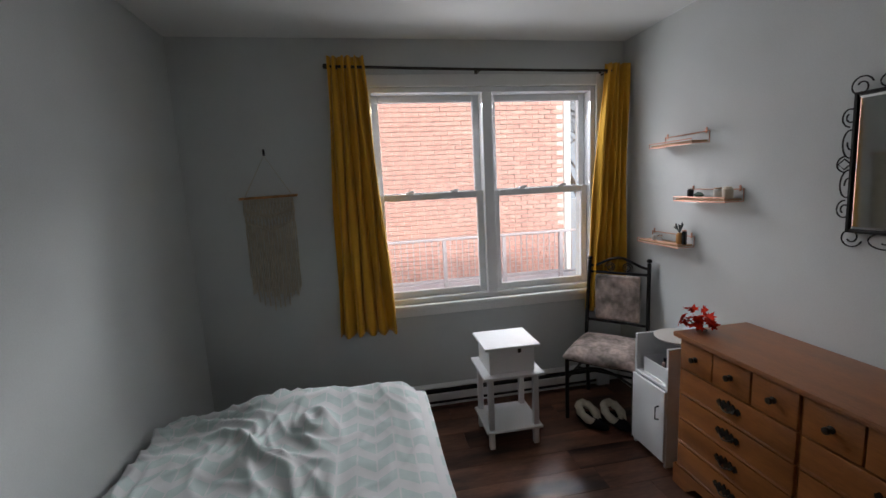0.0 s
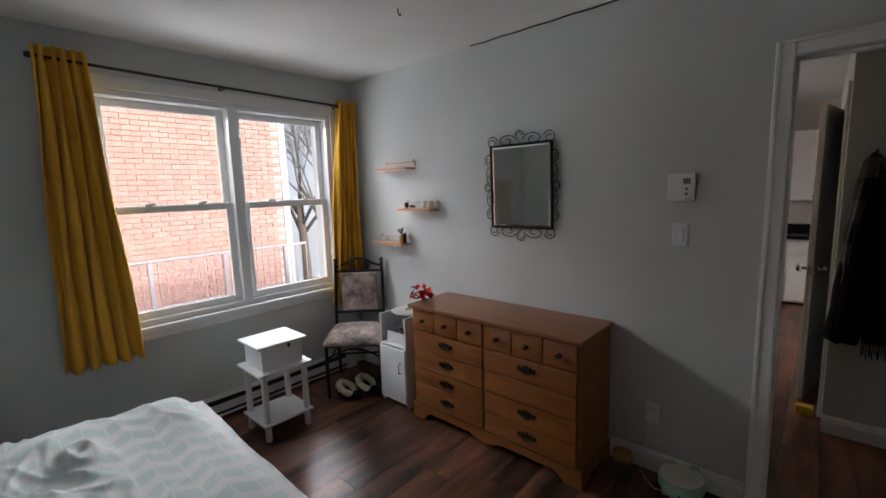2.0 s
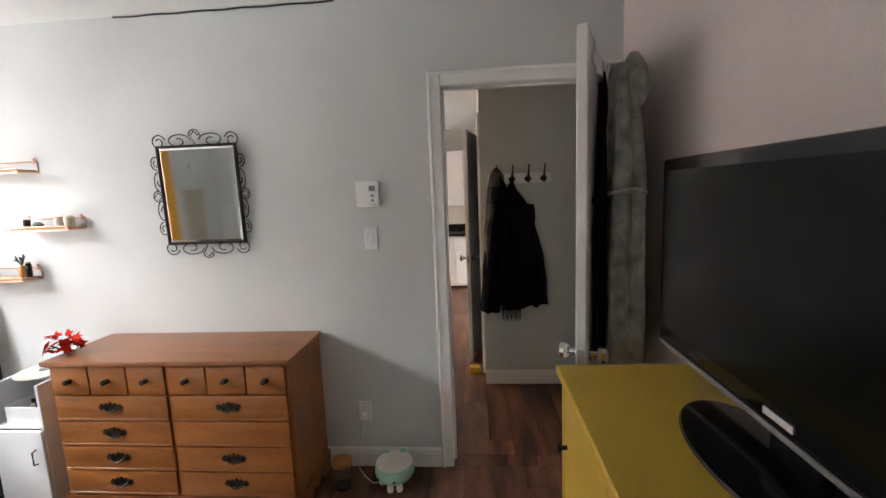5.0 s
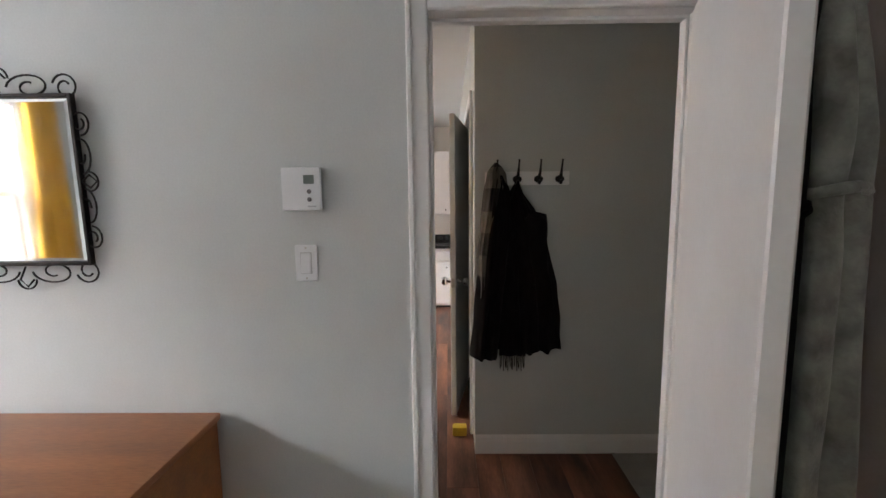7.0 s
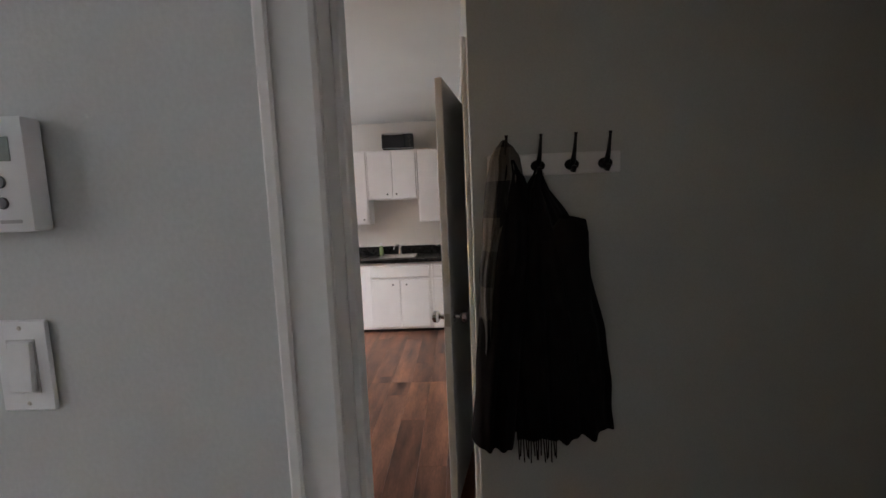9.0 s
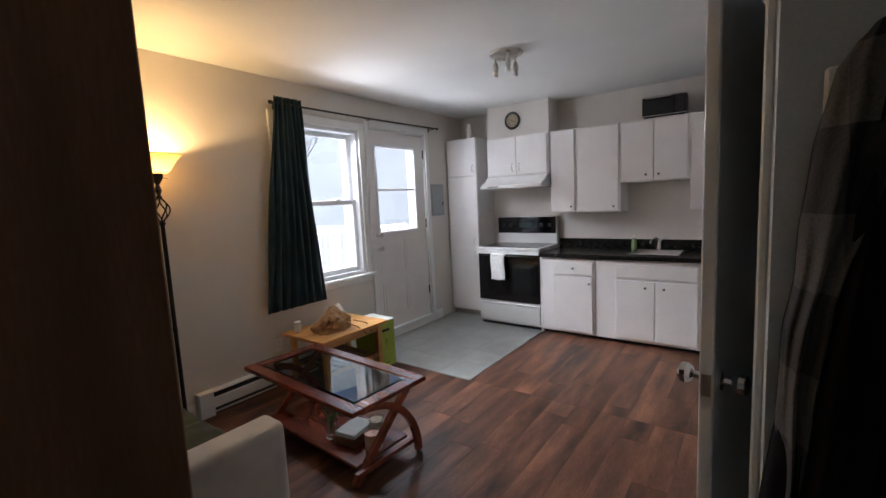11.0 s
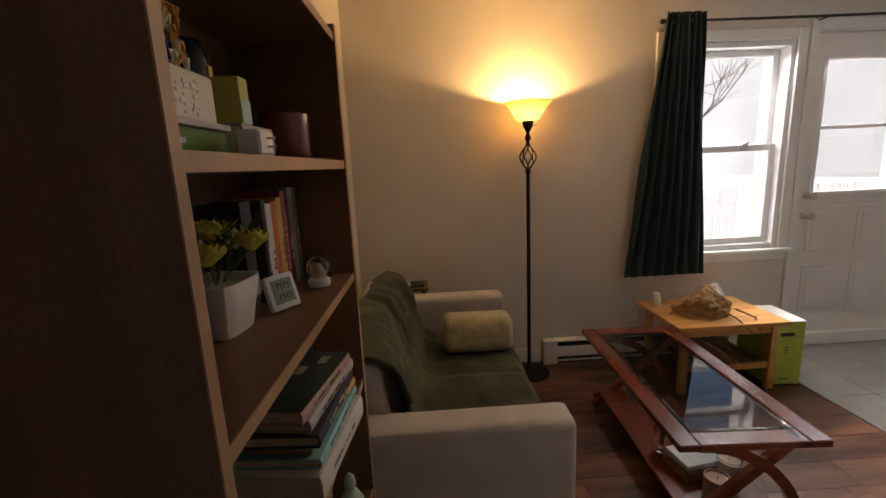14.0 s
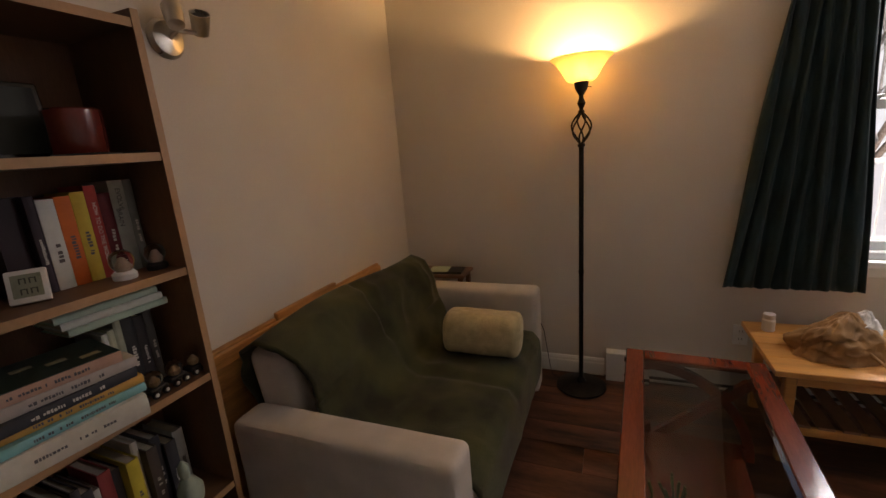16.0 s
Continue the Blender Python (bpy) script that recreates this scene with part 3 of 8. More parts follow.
def entry_door():
    """An insulated white door with a two-light window, two raised lower panels, lever and deadbolt."""
    x0, x1, z0, z1 = D2
    t = thing("door_3", "white exterior door with a glazed upper half", "door", kind="structure")
    gx0, gx1, gz0, gz1 = 5.49, 6.09, 1.155, 2.04
    ya, yb = NY + 0.02, NY + 0.065
    a, b, zb = x0 + 0.012, x1 - 0.012, 0.10
    slab = part("slab", boxes(((a, ya, zb), (gx0, yb, z1 - 0.014)), ((gx1, ya, zb), (b, yb, z1 - 0.014)), ((gx0, ya, zb), (gx1, yb, gz0)), ((gx0, ya, gz1), (gx1, yb, z1 - 0.014))), CABW, t)
    part("glazing_frame", boxes(((gx0 - 0.03, ya - 0.010, gz0 - 0.03), (gx0, ya, gz1 + 0.03)), ((gx1, ya - 0.010, gz0 - 0.03), (gx1 + 0.03, ya, gz1 + 0.03)), ((gx0, ya - 0.010, gz0 - 0.03), (gx1, ya, gz0)), ((gx0, ya - 0.010, gz1), (gx1, ya, gz1 + 0.03)), ((gx0, ya + 0.004, 1.585), (gx1, ya + 0.03, 1.612)), bevel=0.004), VINYL, t)
    for lo, hi in ((gz0, 1.585), (1.612, gz1)):
        p = part("pane", boxes(((gx0, ya + 0.016, lo), (gx1, ya + 0.020, hi))), GLASS, t)
        p.visible_shadow = False
    for i in range(2):
        for lo, hi in ((0.24, 0.62), (0.72, 1.05)):
            px = 5.475 + i * 0.375
            part("panel", boxes(((px, ya - 0.006, lo), (px + 0.30, ya, hi)), bevel=0.005), CABW, t)
            part("panel_field", boxes(((px + 0.035, ya - 0.010, lo + 0.035), (px + 0.265, ya - 0.006, hi - 0.035)), bevel=0.003), CABW, t)
    for z, r in ((0.99, 0.030), (1.13, 0.026)):
        part("lever_rose" if z < 1 else "deadbolt", rot_bm(lathe([(0, 0), (r, 0), (r, 0.010), (0.014, 0.020), (0.012, 0.045), (0.026, 0.055), (0.026, 0.066), (0, 0.070)], 16), pose(5.445, ya, z, 90)), NICKEL, t)
    for z in (0.35, 1.15, 1.95):
        part("hinge", boxes(((x1 - 0.020, ya - 0.012, z), (x1 - 0.002, ya + 0.004, z + 0.10)), bevel=0.002), PEWTER, t)
    part("threshold", boxes(((x0, NY - 0.02, 0), (x1, NY + OUT, 0.098)), bevel=0.006), TRIM, t)
    c = 0.065
    part("casing", boxes(((x0 - c, NY - 0.018, 0), (x0, NY, z1 + c)), ((x1, NY - 0.018, 0), (x1 + c, NY, z1 + c)), ((x0, NY - 0.018, z1), (x1, NY, z1 + c)), bevel=0.005), TRIM, t)
    part("jamb", boxes(((x0, NY, 0.10), (x0 + 0.012, NY + OUT, z1 - 0.012)), ((x1 - 0.012, NY, 0.10), (x1, NY + OUT, z1 - 0.012)), ((x0, NY, z1 - 0.012), (x1, NY + OUT, z1))), TRIM, t)


entry_door()


def curtain(name, label, material, top, bottom, z0, z1, y, folds, amp, seed):
    """A hanging panel, gathered at the top and wider at the hem, with rod rings."""
    rnd = random.Random(seed)
    ph = [rnd.uniform(0, 6.28) for _ in range(4)]

    def fn(u, v):
        x = (1 - v) * (top[0] + (top[1] - top[0]) * u) + v * (bottom[0] + (bottom[1] - bottom[0]) * u)
        wob = 0.10 * math.sin(3 * u * math.pi + ph[0] + 2 * v)
        a = amp * (0.75 + 0.35 * v)
        yy = y + a * math.sin((u + 0.02 * math.sin(4 * v + ph[2])) * folds * 2 * math.pi + ph[1] + wob) + 0.3 * a * math.sin(folds * 4.3 * u * math.pi + ph[3])
        return (x + 0.006 * math.sin(9 * v + 20 * u), yy, z1 + (z0 - z1) * v + 0.008 * math.sin(u * folds * 6.28) * v)

    return single(name, sheet(fn, folds * 10, 40, 0.003), material, label, "curtain", smooth=3.2)


curtain("curtain", "mustard yellow cotton curtain gathered beside the bedroom window", MUSTARD, (0.15, 0.36), (0.09, 0.46), 0.60, 2.33, 3.015, 5, 0.030, 1)
curtain("curtain", "mustard yellow cotton curtain hanging in the room corner", MUSTARD, (1.955, 2.125), (1.80, 2.10), 0.61, 2.29, 3.01, 5, 0.030, 2)
curtain("curtain", "dark teal curtain drawn aside at living room window", TEAL, (4.30, 4.545), (4.085, 4.66), 0.63, 2.335, 3.02, 7, 0.024, 3)


def curtain_rod(label, a, b, z, y, sag=0.0):
    t = thing("curtain_rod", label, "curtain rod", pose(0, 0, 0))
    pts = [(a + (b - a) * k / 12, y, z[0] + (z[1] - z[0]) * k / 12 - sag * math.sin(math.pi * k / 12)) for k in range(13)]
    part("rod", tube(pts, 0.0085, 10), PEWTER, t)
    for k, x in ((0, a), (12, b)):
        part("finial", rot_bm(lathe([(0, -0.016), (0.014, -0.012), (0.016, 0.0), (0.014, 0.012), (0, 0.016)], 12), pose(*pts[k], 0, 90)), PEWTER, t)
    for k in (0.4, 6, 11.6):
        x = a + (b - a) * k / 12
        zz = z[0] + (z[1] - z[0]) * k / 12
        part("bracket", boxes(((x - 0.006, y - 0.010, zz - 0.016), (x + 0.006, NY, zz - 0.008)), ((x - 0.010, NY - 0.004, zz - 0.04), (x + 0.010, NY, zz + 0.02)), bevel=0.002), PEWTER, t)
    return t


curtain_rod("slim steel curtain rod above the bedroom window", 0.14, 2.03, (2.275, 2.245), 3.015, 0.004)
curtain_rod("slim steel curtain rod over living room window and door", 4.28, 6.44, (2.285, 2.30), 3.02, 0.006)


def heater(label, x0, x1, z):
    """A low electric baseboard convector with slots and end caps."""
    t = thing("baseboard_heater", label, "heater")
    y1 = NY
    part("back", boxes(((x0, y1 - 0.012, 0.02), (x1, y1 - 0.001, z))), WHITE, t)
    part("top", boxes(((x0, y1 - 0.06, z - 0.012), (x1, y1 - 0.012, z)), bevel=0.003), WHITE, t)
    part("front", boxes(((x0, y1 - 0.064, 0.055), (x1, y1 - 0.058, z - 0.045)), bevel=0.002), WHITE, t)
    part("lower_lip", boxes(((x0, y1 - 0.060, 0.018), (x1, y1 - 0.030, 0.026))), WHITE, t)
    part("element", boxes(((x0 + 0.02, y1 - 0.050, 0.03), (x1 - 0.02, y1 - 0.014, z - 0.03))), BLACKM, t, "dark heating fins")
    for x in (x0, x1 - 0.10):
        part("end_cap", boxes(((x, y1 - 0.066, 0.0), (x + 0.10, y1 - 0.001, z + 0.002)), bevel=0.003), WHITE, t)
    return t


heater("white electric baseboard heater under the bedroom window", 0.45, 2.02, 0.155)
heater("white electric baseboard heater along living room wall", 3.53, 4.95, 0.178)
# ---------- bedroom things ----------


def bed():
    t = thing("bed", "unmade bed with crumpled mint chevron quilt against wall", "bed")
    x0, x1, y0, y1 = -0.70, 0.50, 0.62, 2.47
    part("mattress", boxes(((x0 + 0.02, y0 + 0.02, 0.24), (x1 - 0.03, y1 - 0.04, 0.46)), bevel=0.06, seg=3), WHITE, t)
    part("bed_base", boxes(((x0 + 0.03, y0 + 0.03, 0.06), (x1 - 0.05, y1 - 0.06, 0.24)), bevel=0.02), plain(0.20, 0.19, 0.18), t)
    for x in (x0 + 0.08, x1 - 0.12):
        for y in (y0 + 0.08, y1 - 0.12):
            part("leg", lathe([(0.022, 0), (0.028, 0.06)], 12, center=(x, y, 0)), BLACKM, t)

    W, L = x1 - x0, y1 - y0

    def fn(u, v):
        hang = 0.24
        s, q = u * (W + hang), v * (L + hang)
        x = x0 + min(s, W) + (0.03 if s > W else 0)
        y = y0 + min(q, L) + (0.03 if q > L else 0)
        r = 0.09
        z = 0.50
        dx, dy = max(0, s - (W - r)), max(0, q - (L - r))
        for d in (dx, dy):
            if d > 0:
                z -= min(d, r) ** 2 / (2 * r) * 1.2 + max(0, d - r) * 0.98
        z += 0.085 * math.exp(-((x + 0.03) ** 2 / 0.10 + (y - 2.42) ** 2 / 0.06)) + 0.03 * math.exp(-((x - 0.38) ** 2 / 0.02 + (y - 2.3) ** 2 / 0.03))
        z += 0.040 * nz(x * 2.2, y * 2.0, 1.3)
        # creases that cross the quilt, sharpest on the wall side, between soft hollows
        a, b = nz(x * 2.2 + 5, y * 2.2, 4.0), nz(x * 3.1, y * 3.1 + 8, 9.0)
        k = min(1.0, max(0.15, (0.42 - x) * 1.8))
        for ca, sa, f, ph, w in ((0.80, 0.60, 6.0, 0.3, 0.040), (0.25, 0.97, 7.5, 1.9, 0.030), (0.98, -0.30, 9.0, 4.1, 0.022), (0.55, 0.83, 15.0, 2.2, 0.016), (0.90, 0.42, 19.0, 5.0, 0.013)):
            r = 1 - abs(math.sin(f * (x * ca + y * sa) + ph + 3.4 * a + 1.6 * b))
            z += w * k * r ** 4 * (0.55 + 0.9 * max(0.0, b + 0.3))
        z += 0.010 * k * nz(x * 11, y * 11, 2.0)
        if s > W:
            x += 0.02 + 0.018 * math.sin(9 * y + 2 * nz(y * 3, 0)) * min(1, (s - W) / 0.2)
        if q > L:
            y += 0.02 + 0.018 * math.sin(9 * x) * min(1, (q - L) / 0.2)
        return (x, y, z)

    part("quilt", sheet(fn, 150, 200, 0.012, uv=lambda u, v: (u * (W + 0.24), v * (L + 0.24))), CHEV, t, "white quilt with mint zigzag print, rumpled", smooth=3.2)


bed()


def macrame():
    t = thing("macrame_hanging", "cream macrame wall hanging on a wooden dowel", "wall hanging")
    y = NY - 0.012
    part("dowel", tube([(-0.445, y, 1.52), (-0.10, y, 1.528)], 0.008, 10), PINE_Y, t)
    part("hanger_cord", tube([(-0.41, y, 1.53), (-0.275, y, 1.775), (-0.135, y, 1.535)], 0.0025, 6), CREAM, t)
    part("nail", tube([(-0.275, y - 0.01, 1.78), (-0.275, NY, 1.785)], 0.004, 6), IRON, t)
    part("nail_plate", boxes(((-0.282, NY - 0.006, 1.775), (-0.268, NY, 1.815)), bevel=0.002), IRON, t)
    rnd = random.Random(9)
    n = 30
    knots = bmesh.new()
    for i in range(n):
        x = -0.42 + 0.29 * i / (n - 1)
        edge = abs(2 * i / (n - 1) - 1)
        ln = 0.60 + 0.12 * (1 - edge) * (0.5 + 0.5 * math.cos(i * 2.1)) + rnd.uniform(-0.03, 0.03)
        pts = []
        for k in range(15):
            f = k / 14
            wig = 0.006 * math.sin(f * 40 + i * math.pi) if f < 0.28 else 0.005 * nz(i * 1.7, f * 6)
            pts.append((x + wig, y - 0.006 + 0.004 * math.cos(f * 30 + i), 1.515 - ln * f))
        part("cord", tube(pts, 0.0042, 5), CREAM, t)
        if i % 2 == 0:
            for zz in (1.485, 1.44 - 0.03 * (1 - edge), 1.39 - 0.06 * (1 - edge)):
                bmesh.ops.create_icosphere(knots, subdivisions=1, radius=0.009, matrix=Matrix.Translation((x + 0.005, y - 0.010, zz)))
    tagged(part("knotwork", knots, CREAM, t), kind="stuff")
    for zz, k in ((1.45, 0.05), (1.38, 0.07)):
        part("knotted_band", tube([(-0.42 + 0.29 * i / 12, y - 0.012, zz - k * (1 - abs(i / 6 - 1))) for i in range(13)], 0.006, 6), CREAM, t)


macrame()


def side_table():
    t = thing("side_table", "small white lacquered stand with four slim legs", "side table", pose(1.075, 2.625, 0, 0, 0, -1))
    hx, hy = 0.17, 0.155
    part("tabletop", boxes(((-hx - 0.01, -hy - 0.01, 0.435), (hx + 0.01, hy + 0.01, 0.452)), bevel=0.003), WHITE, t)
    part("lower_shelf", boxes(((-hx, -hy, 0.105), (hx, hy, 0.120)), bevel=0.003), WHITE, t)
    for x in (-0.135, 0.135):
        for y in (-0.125, 0.125):
            part("leg", boxes(((x - 0.016, y - 0.016, 0), (x + 0.016, y + 0.016, 0.1045)), ((x - 0.016, y - 0.016, 0.1205), (x + 0.016, y + 0.016, 0.4345)), bevel=0.003), WHITE, t)
    b = thing("storage_box", "white wooden lidded box on the small stand", "box", pose(1.075, 2.63, 0.4525, 0, 0, -1))
    part("body", boxes(((-0.135, -0.125, 0), (0.135, 0.125, 0.150)), bevel=0.003), WHITE, b)
    part("lid", boxes(((-0.165, -0.150, 0.1505), (0.165, 0.150, 0.166)), bevel=0.003), WHITE, b)
    part("clasp", boxes(((0.035, -0.131, 0.118), (0.055, -0.125, 0.148)), ((0.040, -0.136, 0.120), (0.050, -0.131, 0.130)), bevel=0.002), PEWTER, b, "small dark metal clasp")


side_table()


def chair():
    """Iron dining chair, padded seat and back in worn floral cloth."""
    t = thing("dining_chair", "black iron chair with faded floral padding in corner", "chair", pose(1.79, 2.69, 0, 0, 0, -46))
    hw, hd = 0.20, 0.20
    for x in (-hw, hw):
        part("front_leg", tube([(x, -hd, 0), (x, -hd, 0.42)], 0.013, 8), IRON, t)
        part("back_leg", tube([(x, hd + 0.05, 0), (x, hd, 0.42), (x * 0.98, hd + 0.02, 0.7), (x * 0.96, hd + 0.06, 0.97)], 0.013, 8), IRON, t)
        part("finial", lathe([(0.0, -0.012), (0.016, -0.006), (0.018, 0.006), (0.012, 0.014), (0, 0.018)], 10, center=(x * 0.96, hd + 0.06, 0.982)), IRON, t)
        part("side_stretcher", tube([(x, -hd, 0.27), (x, hd + 0.02, 0.27)], 0.009, 8), IRON, t)
    part("front_stretcher", tube([(-hw + 0.4 * k / 12, -hd, 0.31 + 0.07 * math.sin(math.pi * k / 12)) for k in range(13)], 0.008, 8), IRON, t)
    part("cross_stretcher", tube([(-hw, 0, 0.27), (hw, 0, 0.27)], 0.008, 8), IRON, t)
    part("seat_frame", tube([(-hw, -hd, 0.405), (hw, -hd, 0.405), (hw, hd, 0.405), (-hw, hd, 0.405)], 0.011, 8, closed=True), IRON, t)

    def seat(u, v):
        a, b = 2 * u - 1, 2 * v - 1
        e = max(abs(a), abs(b)) ** 6
        return (a * 0.235 * (1 - 0.06 * b * b), b * 0.235 * (1 - 0.04 * a * a), 0.425 + 0.065 * (1 - e) * (1 - 0.12 * (a * a + b * b)) + 0.004 * nz(a * 4, b * 4))

    part("seat", sheet(seat, 22, 22, 0.035), FLORAL, t, "padded seat in faded pink floral cloth", smooth=3.2)
    yb = hd + 0.035
    part("backrest", rot_bm(boxes(((-0.145, -0.02, -0.16), (0.145, 0.02, 0.16)), bevel=0.018, seg=3), pose(0, yb, 0.72, 0)), FLORAL, t, "padded back panel in faded floral cloth")
    for z in (0.55, 0.89):
        part("back_rail", tube([(-hw * 0.97, yb - 0.012 + (z - .55) * 0.1, z), (hw * 0.97, yb - 0.012 + (z - .55) * 0.1, z)], 0.009, 8), IRON, t)
    part("crest", tube([(-hw * 0.96 + hw * 1.92 * k / 16, yb + 0.03, 0.93 + 0.065 * math.sin(math.pi * k / 16) ** 2) for k in range(17)], 0.009, 8), IRON, t)
    for s in (-1, 1):
        sp = []
        for k in range(22):
            a = k / 21 * 3.6 * math.pi
            r = 0.034 * (1 - k / 30)
            sp.append((s * (0.055 + r * math.cos(a)), yb + 0.03, 0.928 + r * math.sin(a)))
        part("scroll", tube(sp, 0.0045, 6), IRON, t)


chair()


def slipper(m):
    t = thing("slipper", "dark slipper with cream fleece lining under the chair", "slipper", m, group="pair of slippers")
    ring = [(0.050 * math.cos(a), 0.060 * math.sin(a), 0.075 + 0.034 * math.sin(a)) for a in [k * 2 * math.pi / 20 for k in range(20)]]
    part("lining", tube(ring, [0.025 + 0.004 * math.sin(3.7 * k) for k in range(20)], 8, closed=True), CREAM, t, "fluffy cream collar", smooth=3.2)

    def sole(u, v):
        a = u * 2 * math.pi
        w = 0.046 + 0.006 * math.sin(a)
        return (w * math.cos(a) * (0.2 + 0.8 * math.sin(math.pi * (0.08 + 0.84 * v))), -0.035 + 0.125 * math.sin(a) * 1.0 * (0.2 + 0.8 * math.sin(math.pi * (0.08 + 0.84 * v))), 0.07 * v)

    part("upper", sheet(sole, 24, 8), COAT, t, smooth=3.2)
    return t


slipper(pose(1.60, 2.60, 0, 0, 0, 20))
slipper(pose(1.75, 2.56, 0, 0, 0, 8))


def white_cabinet():
    t = thing("bedside_cabinet", "white cabinet with open shelf and drop door", "cabinet", pose(1.955, 2.235, 0, 0, 0, 0))
    w, d, h, th = 0.135, 0.19, 0.66, 0.016
    part("body", boxes(((-d, -w, 0), (d, -w + th, h)), ((-d, w - th, 0), (d, w, h)), ((d - 0.01, -w + th, 0.02), (d, w - th, h)), ((-d, -w + th, 0.03), (d - 0.01, w - th, 0.046)), ((-d, -w + th, 0.435), (d - 0.01, w - th, 0.450)), bevel=0.0015), WHITE, t)
    part("top", boxes(((-d + 0.10, -w + th, h - 0.016), (d - 0.01, w - th, h)), bevel=0.0015), WHITE, t)
    dr = part("door", boxes(((-d - 0.016, -w + 0.002, 0.035), (-d - 0.001, w - 0.002, 0.432)), bevel=0.003), WHITE, t)
    part("handle", tube([(-d - 0.016, -0.09, 0.26), (-d - 0.036, -0.09, 0.265), (-d - 0.036, -0.09, 0.33), (-d - 0.016, -0.09, 0.335)], 0.004, 6), IRON, dr, "black bow handle")
    plate = thing("round_lid", "flat pale round lid lying on the cabinet", "lid", pose(1.93, 2.235, h + 0.0005))
    part("disc", lathe([(0, 0), (0.118, 0), (0.122, 0.004), (0.122, 0.009), (0.116, 0.012), (0, 0.012)], 40), CLAY, plate)
    part("grip", tube([(0.020 * math.cos(a), 0.020 * math.sin(a), 0.0135) for a in [k * math.pi / 8 for k in range(16)]], 0.0022, 6, closed=True), PEWTER, plate)
    bk = thing("storage_tray", "white plastic tray filled with small bottles", "tray", pose(1.90, 2.235, 0.4505))
    part("tray", boxes(((-0.11, -0.09, 0), (0.11, 0.09, 0.004)), ((-0.11, -0.09, 0.004), (-0.106, 0.09, 0.085)), ((0.106, -0.09, 0.004), (0.11, 0.09, 0.085)), ((-0.106, -0.09, 0.004), (0.106, -0.086, 0.085)), ((-0.106, 0.086, 0.004), (0.106, 0.09, 0.085)), bevel=0.001), WHITE, bk)
    rnd = random.Random(4)
    for k, c in enumerate(((0.05, 0.05, 0.05), (0.45, 0.30, 0.26), (0.30, 0.31, 0.36), (0.62, 0.6, 0.56), (0.09, 0.05, 0.04))):
        b = thing("bottle", "small cosmetic bottle standing in the white tray", "bottle", pose(1.83 + 0.035 * k, 2.19 + 0.05 * (k % 2) + 0.01 * k, 0.455), group="bottles in the tray")
        hh = 0.085 + 0.02 * rnd.random()
        part("bottle_body", lathe([(0.014, 0), (0.016, 0.004), (0.016, hh * 0.7), (0.008, hh * 0.78)], 12), plain(*c), b)
        part("cap", lathe([(0.009, hh * 0.785), (0.009, hh)], 12), BLACKM, b)


white_cabinet()


def bail_pull(parent, m):
    """A cast back plate with wing tips and a hanging bail."""
    bm = bmesh.new()
    n = 22
    top, bot = [], []
    for i in range(n + 1):
        u = 2 * i / n - 1
        h = 0.020 * (1 - 0.55 * abs(u)) * (1 + 0.45 * math.cos(5 * math.pi * u))
        top.append((u * 0.058, h))
        bot.append((u * 0.058, -h))
    loop = top + bot[::-1]
    front = [bm.verts.new((-0.004, y, z)) for y, z in loop]
    back = [bm.verts.new((0.0, y, z)) for y, z in loop]
    for i in range(n):
        a, b = i, i + 1
        c, d = 2 * n + 1 - b, 2 * n + 1 - a
        bm.faces.new((front[a], front[b], front[c], front[d]))
        bm.faces.new((back[d], back[c], back[b], back[a]))
    k = len(loop)
    for i in range(k):
        bm.faces.new((front[i], back[i], back[(i + 1) % k], front[(i + 1) % k]))
    bmesh.ops.remove_doubles(bm, verts=bm.verts, dist=0.00005)
    tube([(-0.006 - 0.012 * math.sin(math.pi * j / 8), -0.036 + 0.072 * j / 8, -0.002 - 0.016 * math.sin(math.pi * j / 8)) for j in range(9)], 0.0032, 6, bm)
    for s in (-1, 1):
        bmesh.ops.create_icosphere(bm, subdivisions=1, radius=0.006, matrix=Matrix.Translation((-0.006, s * 0.036, 0)))
    return part("drawer_pull", bm, PEWTER, parent, "dark cast metal bail pull", m=m)


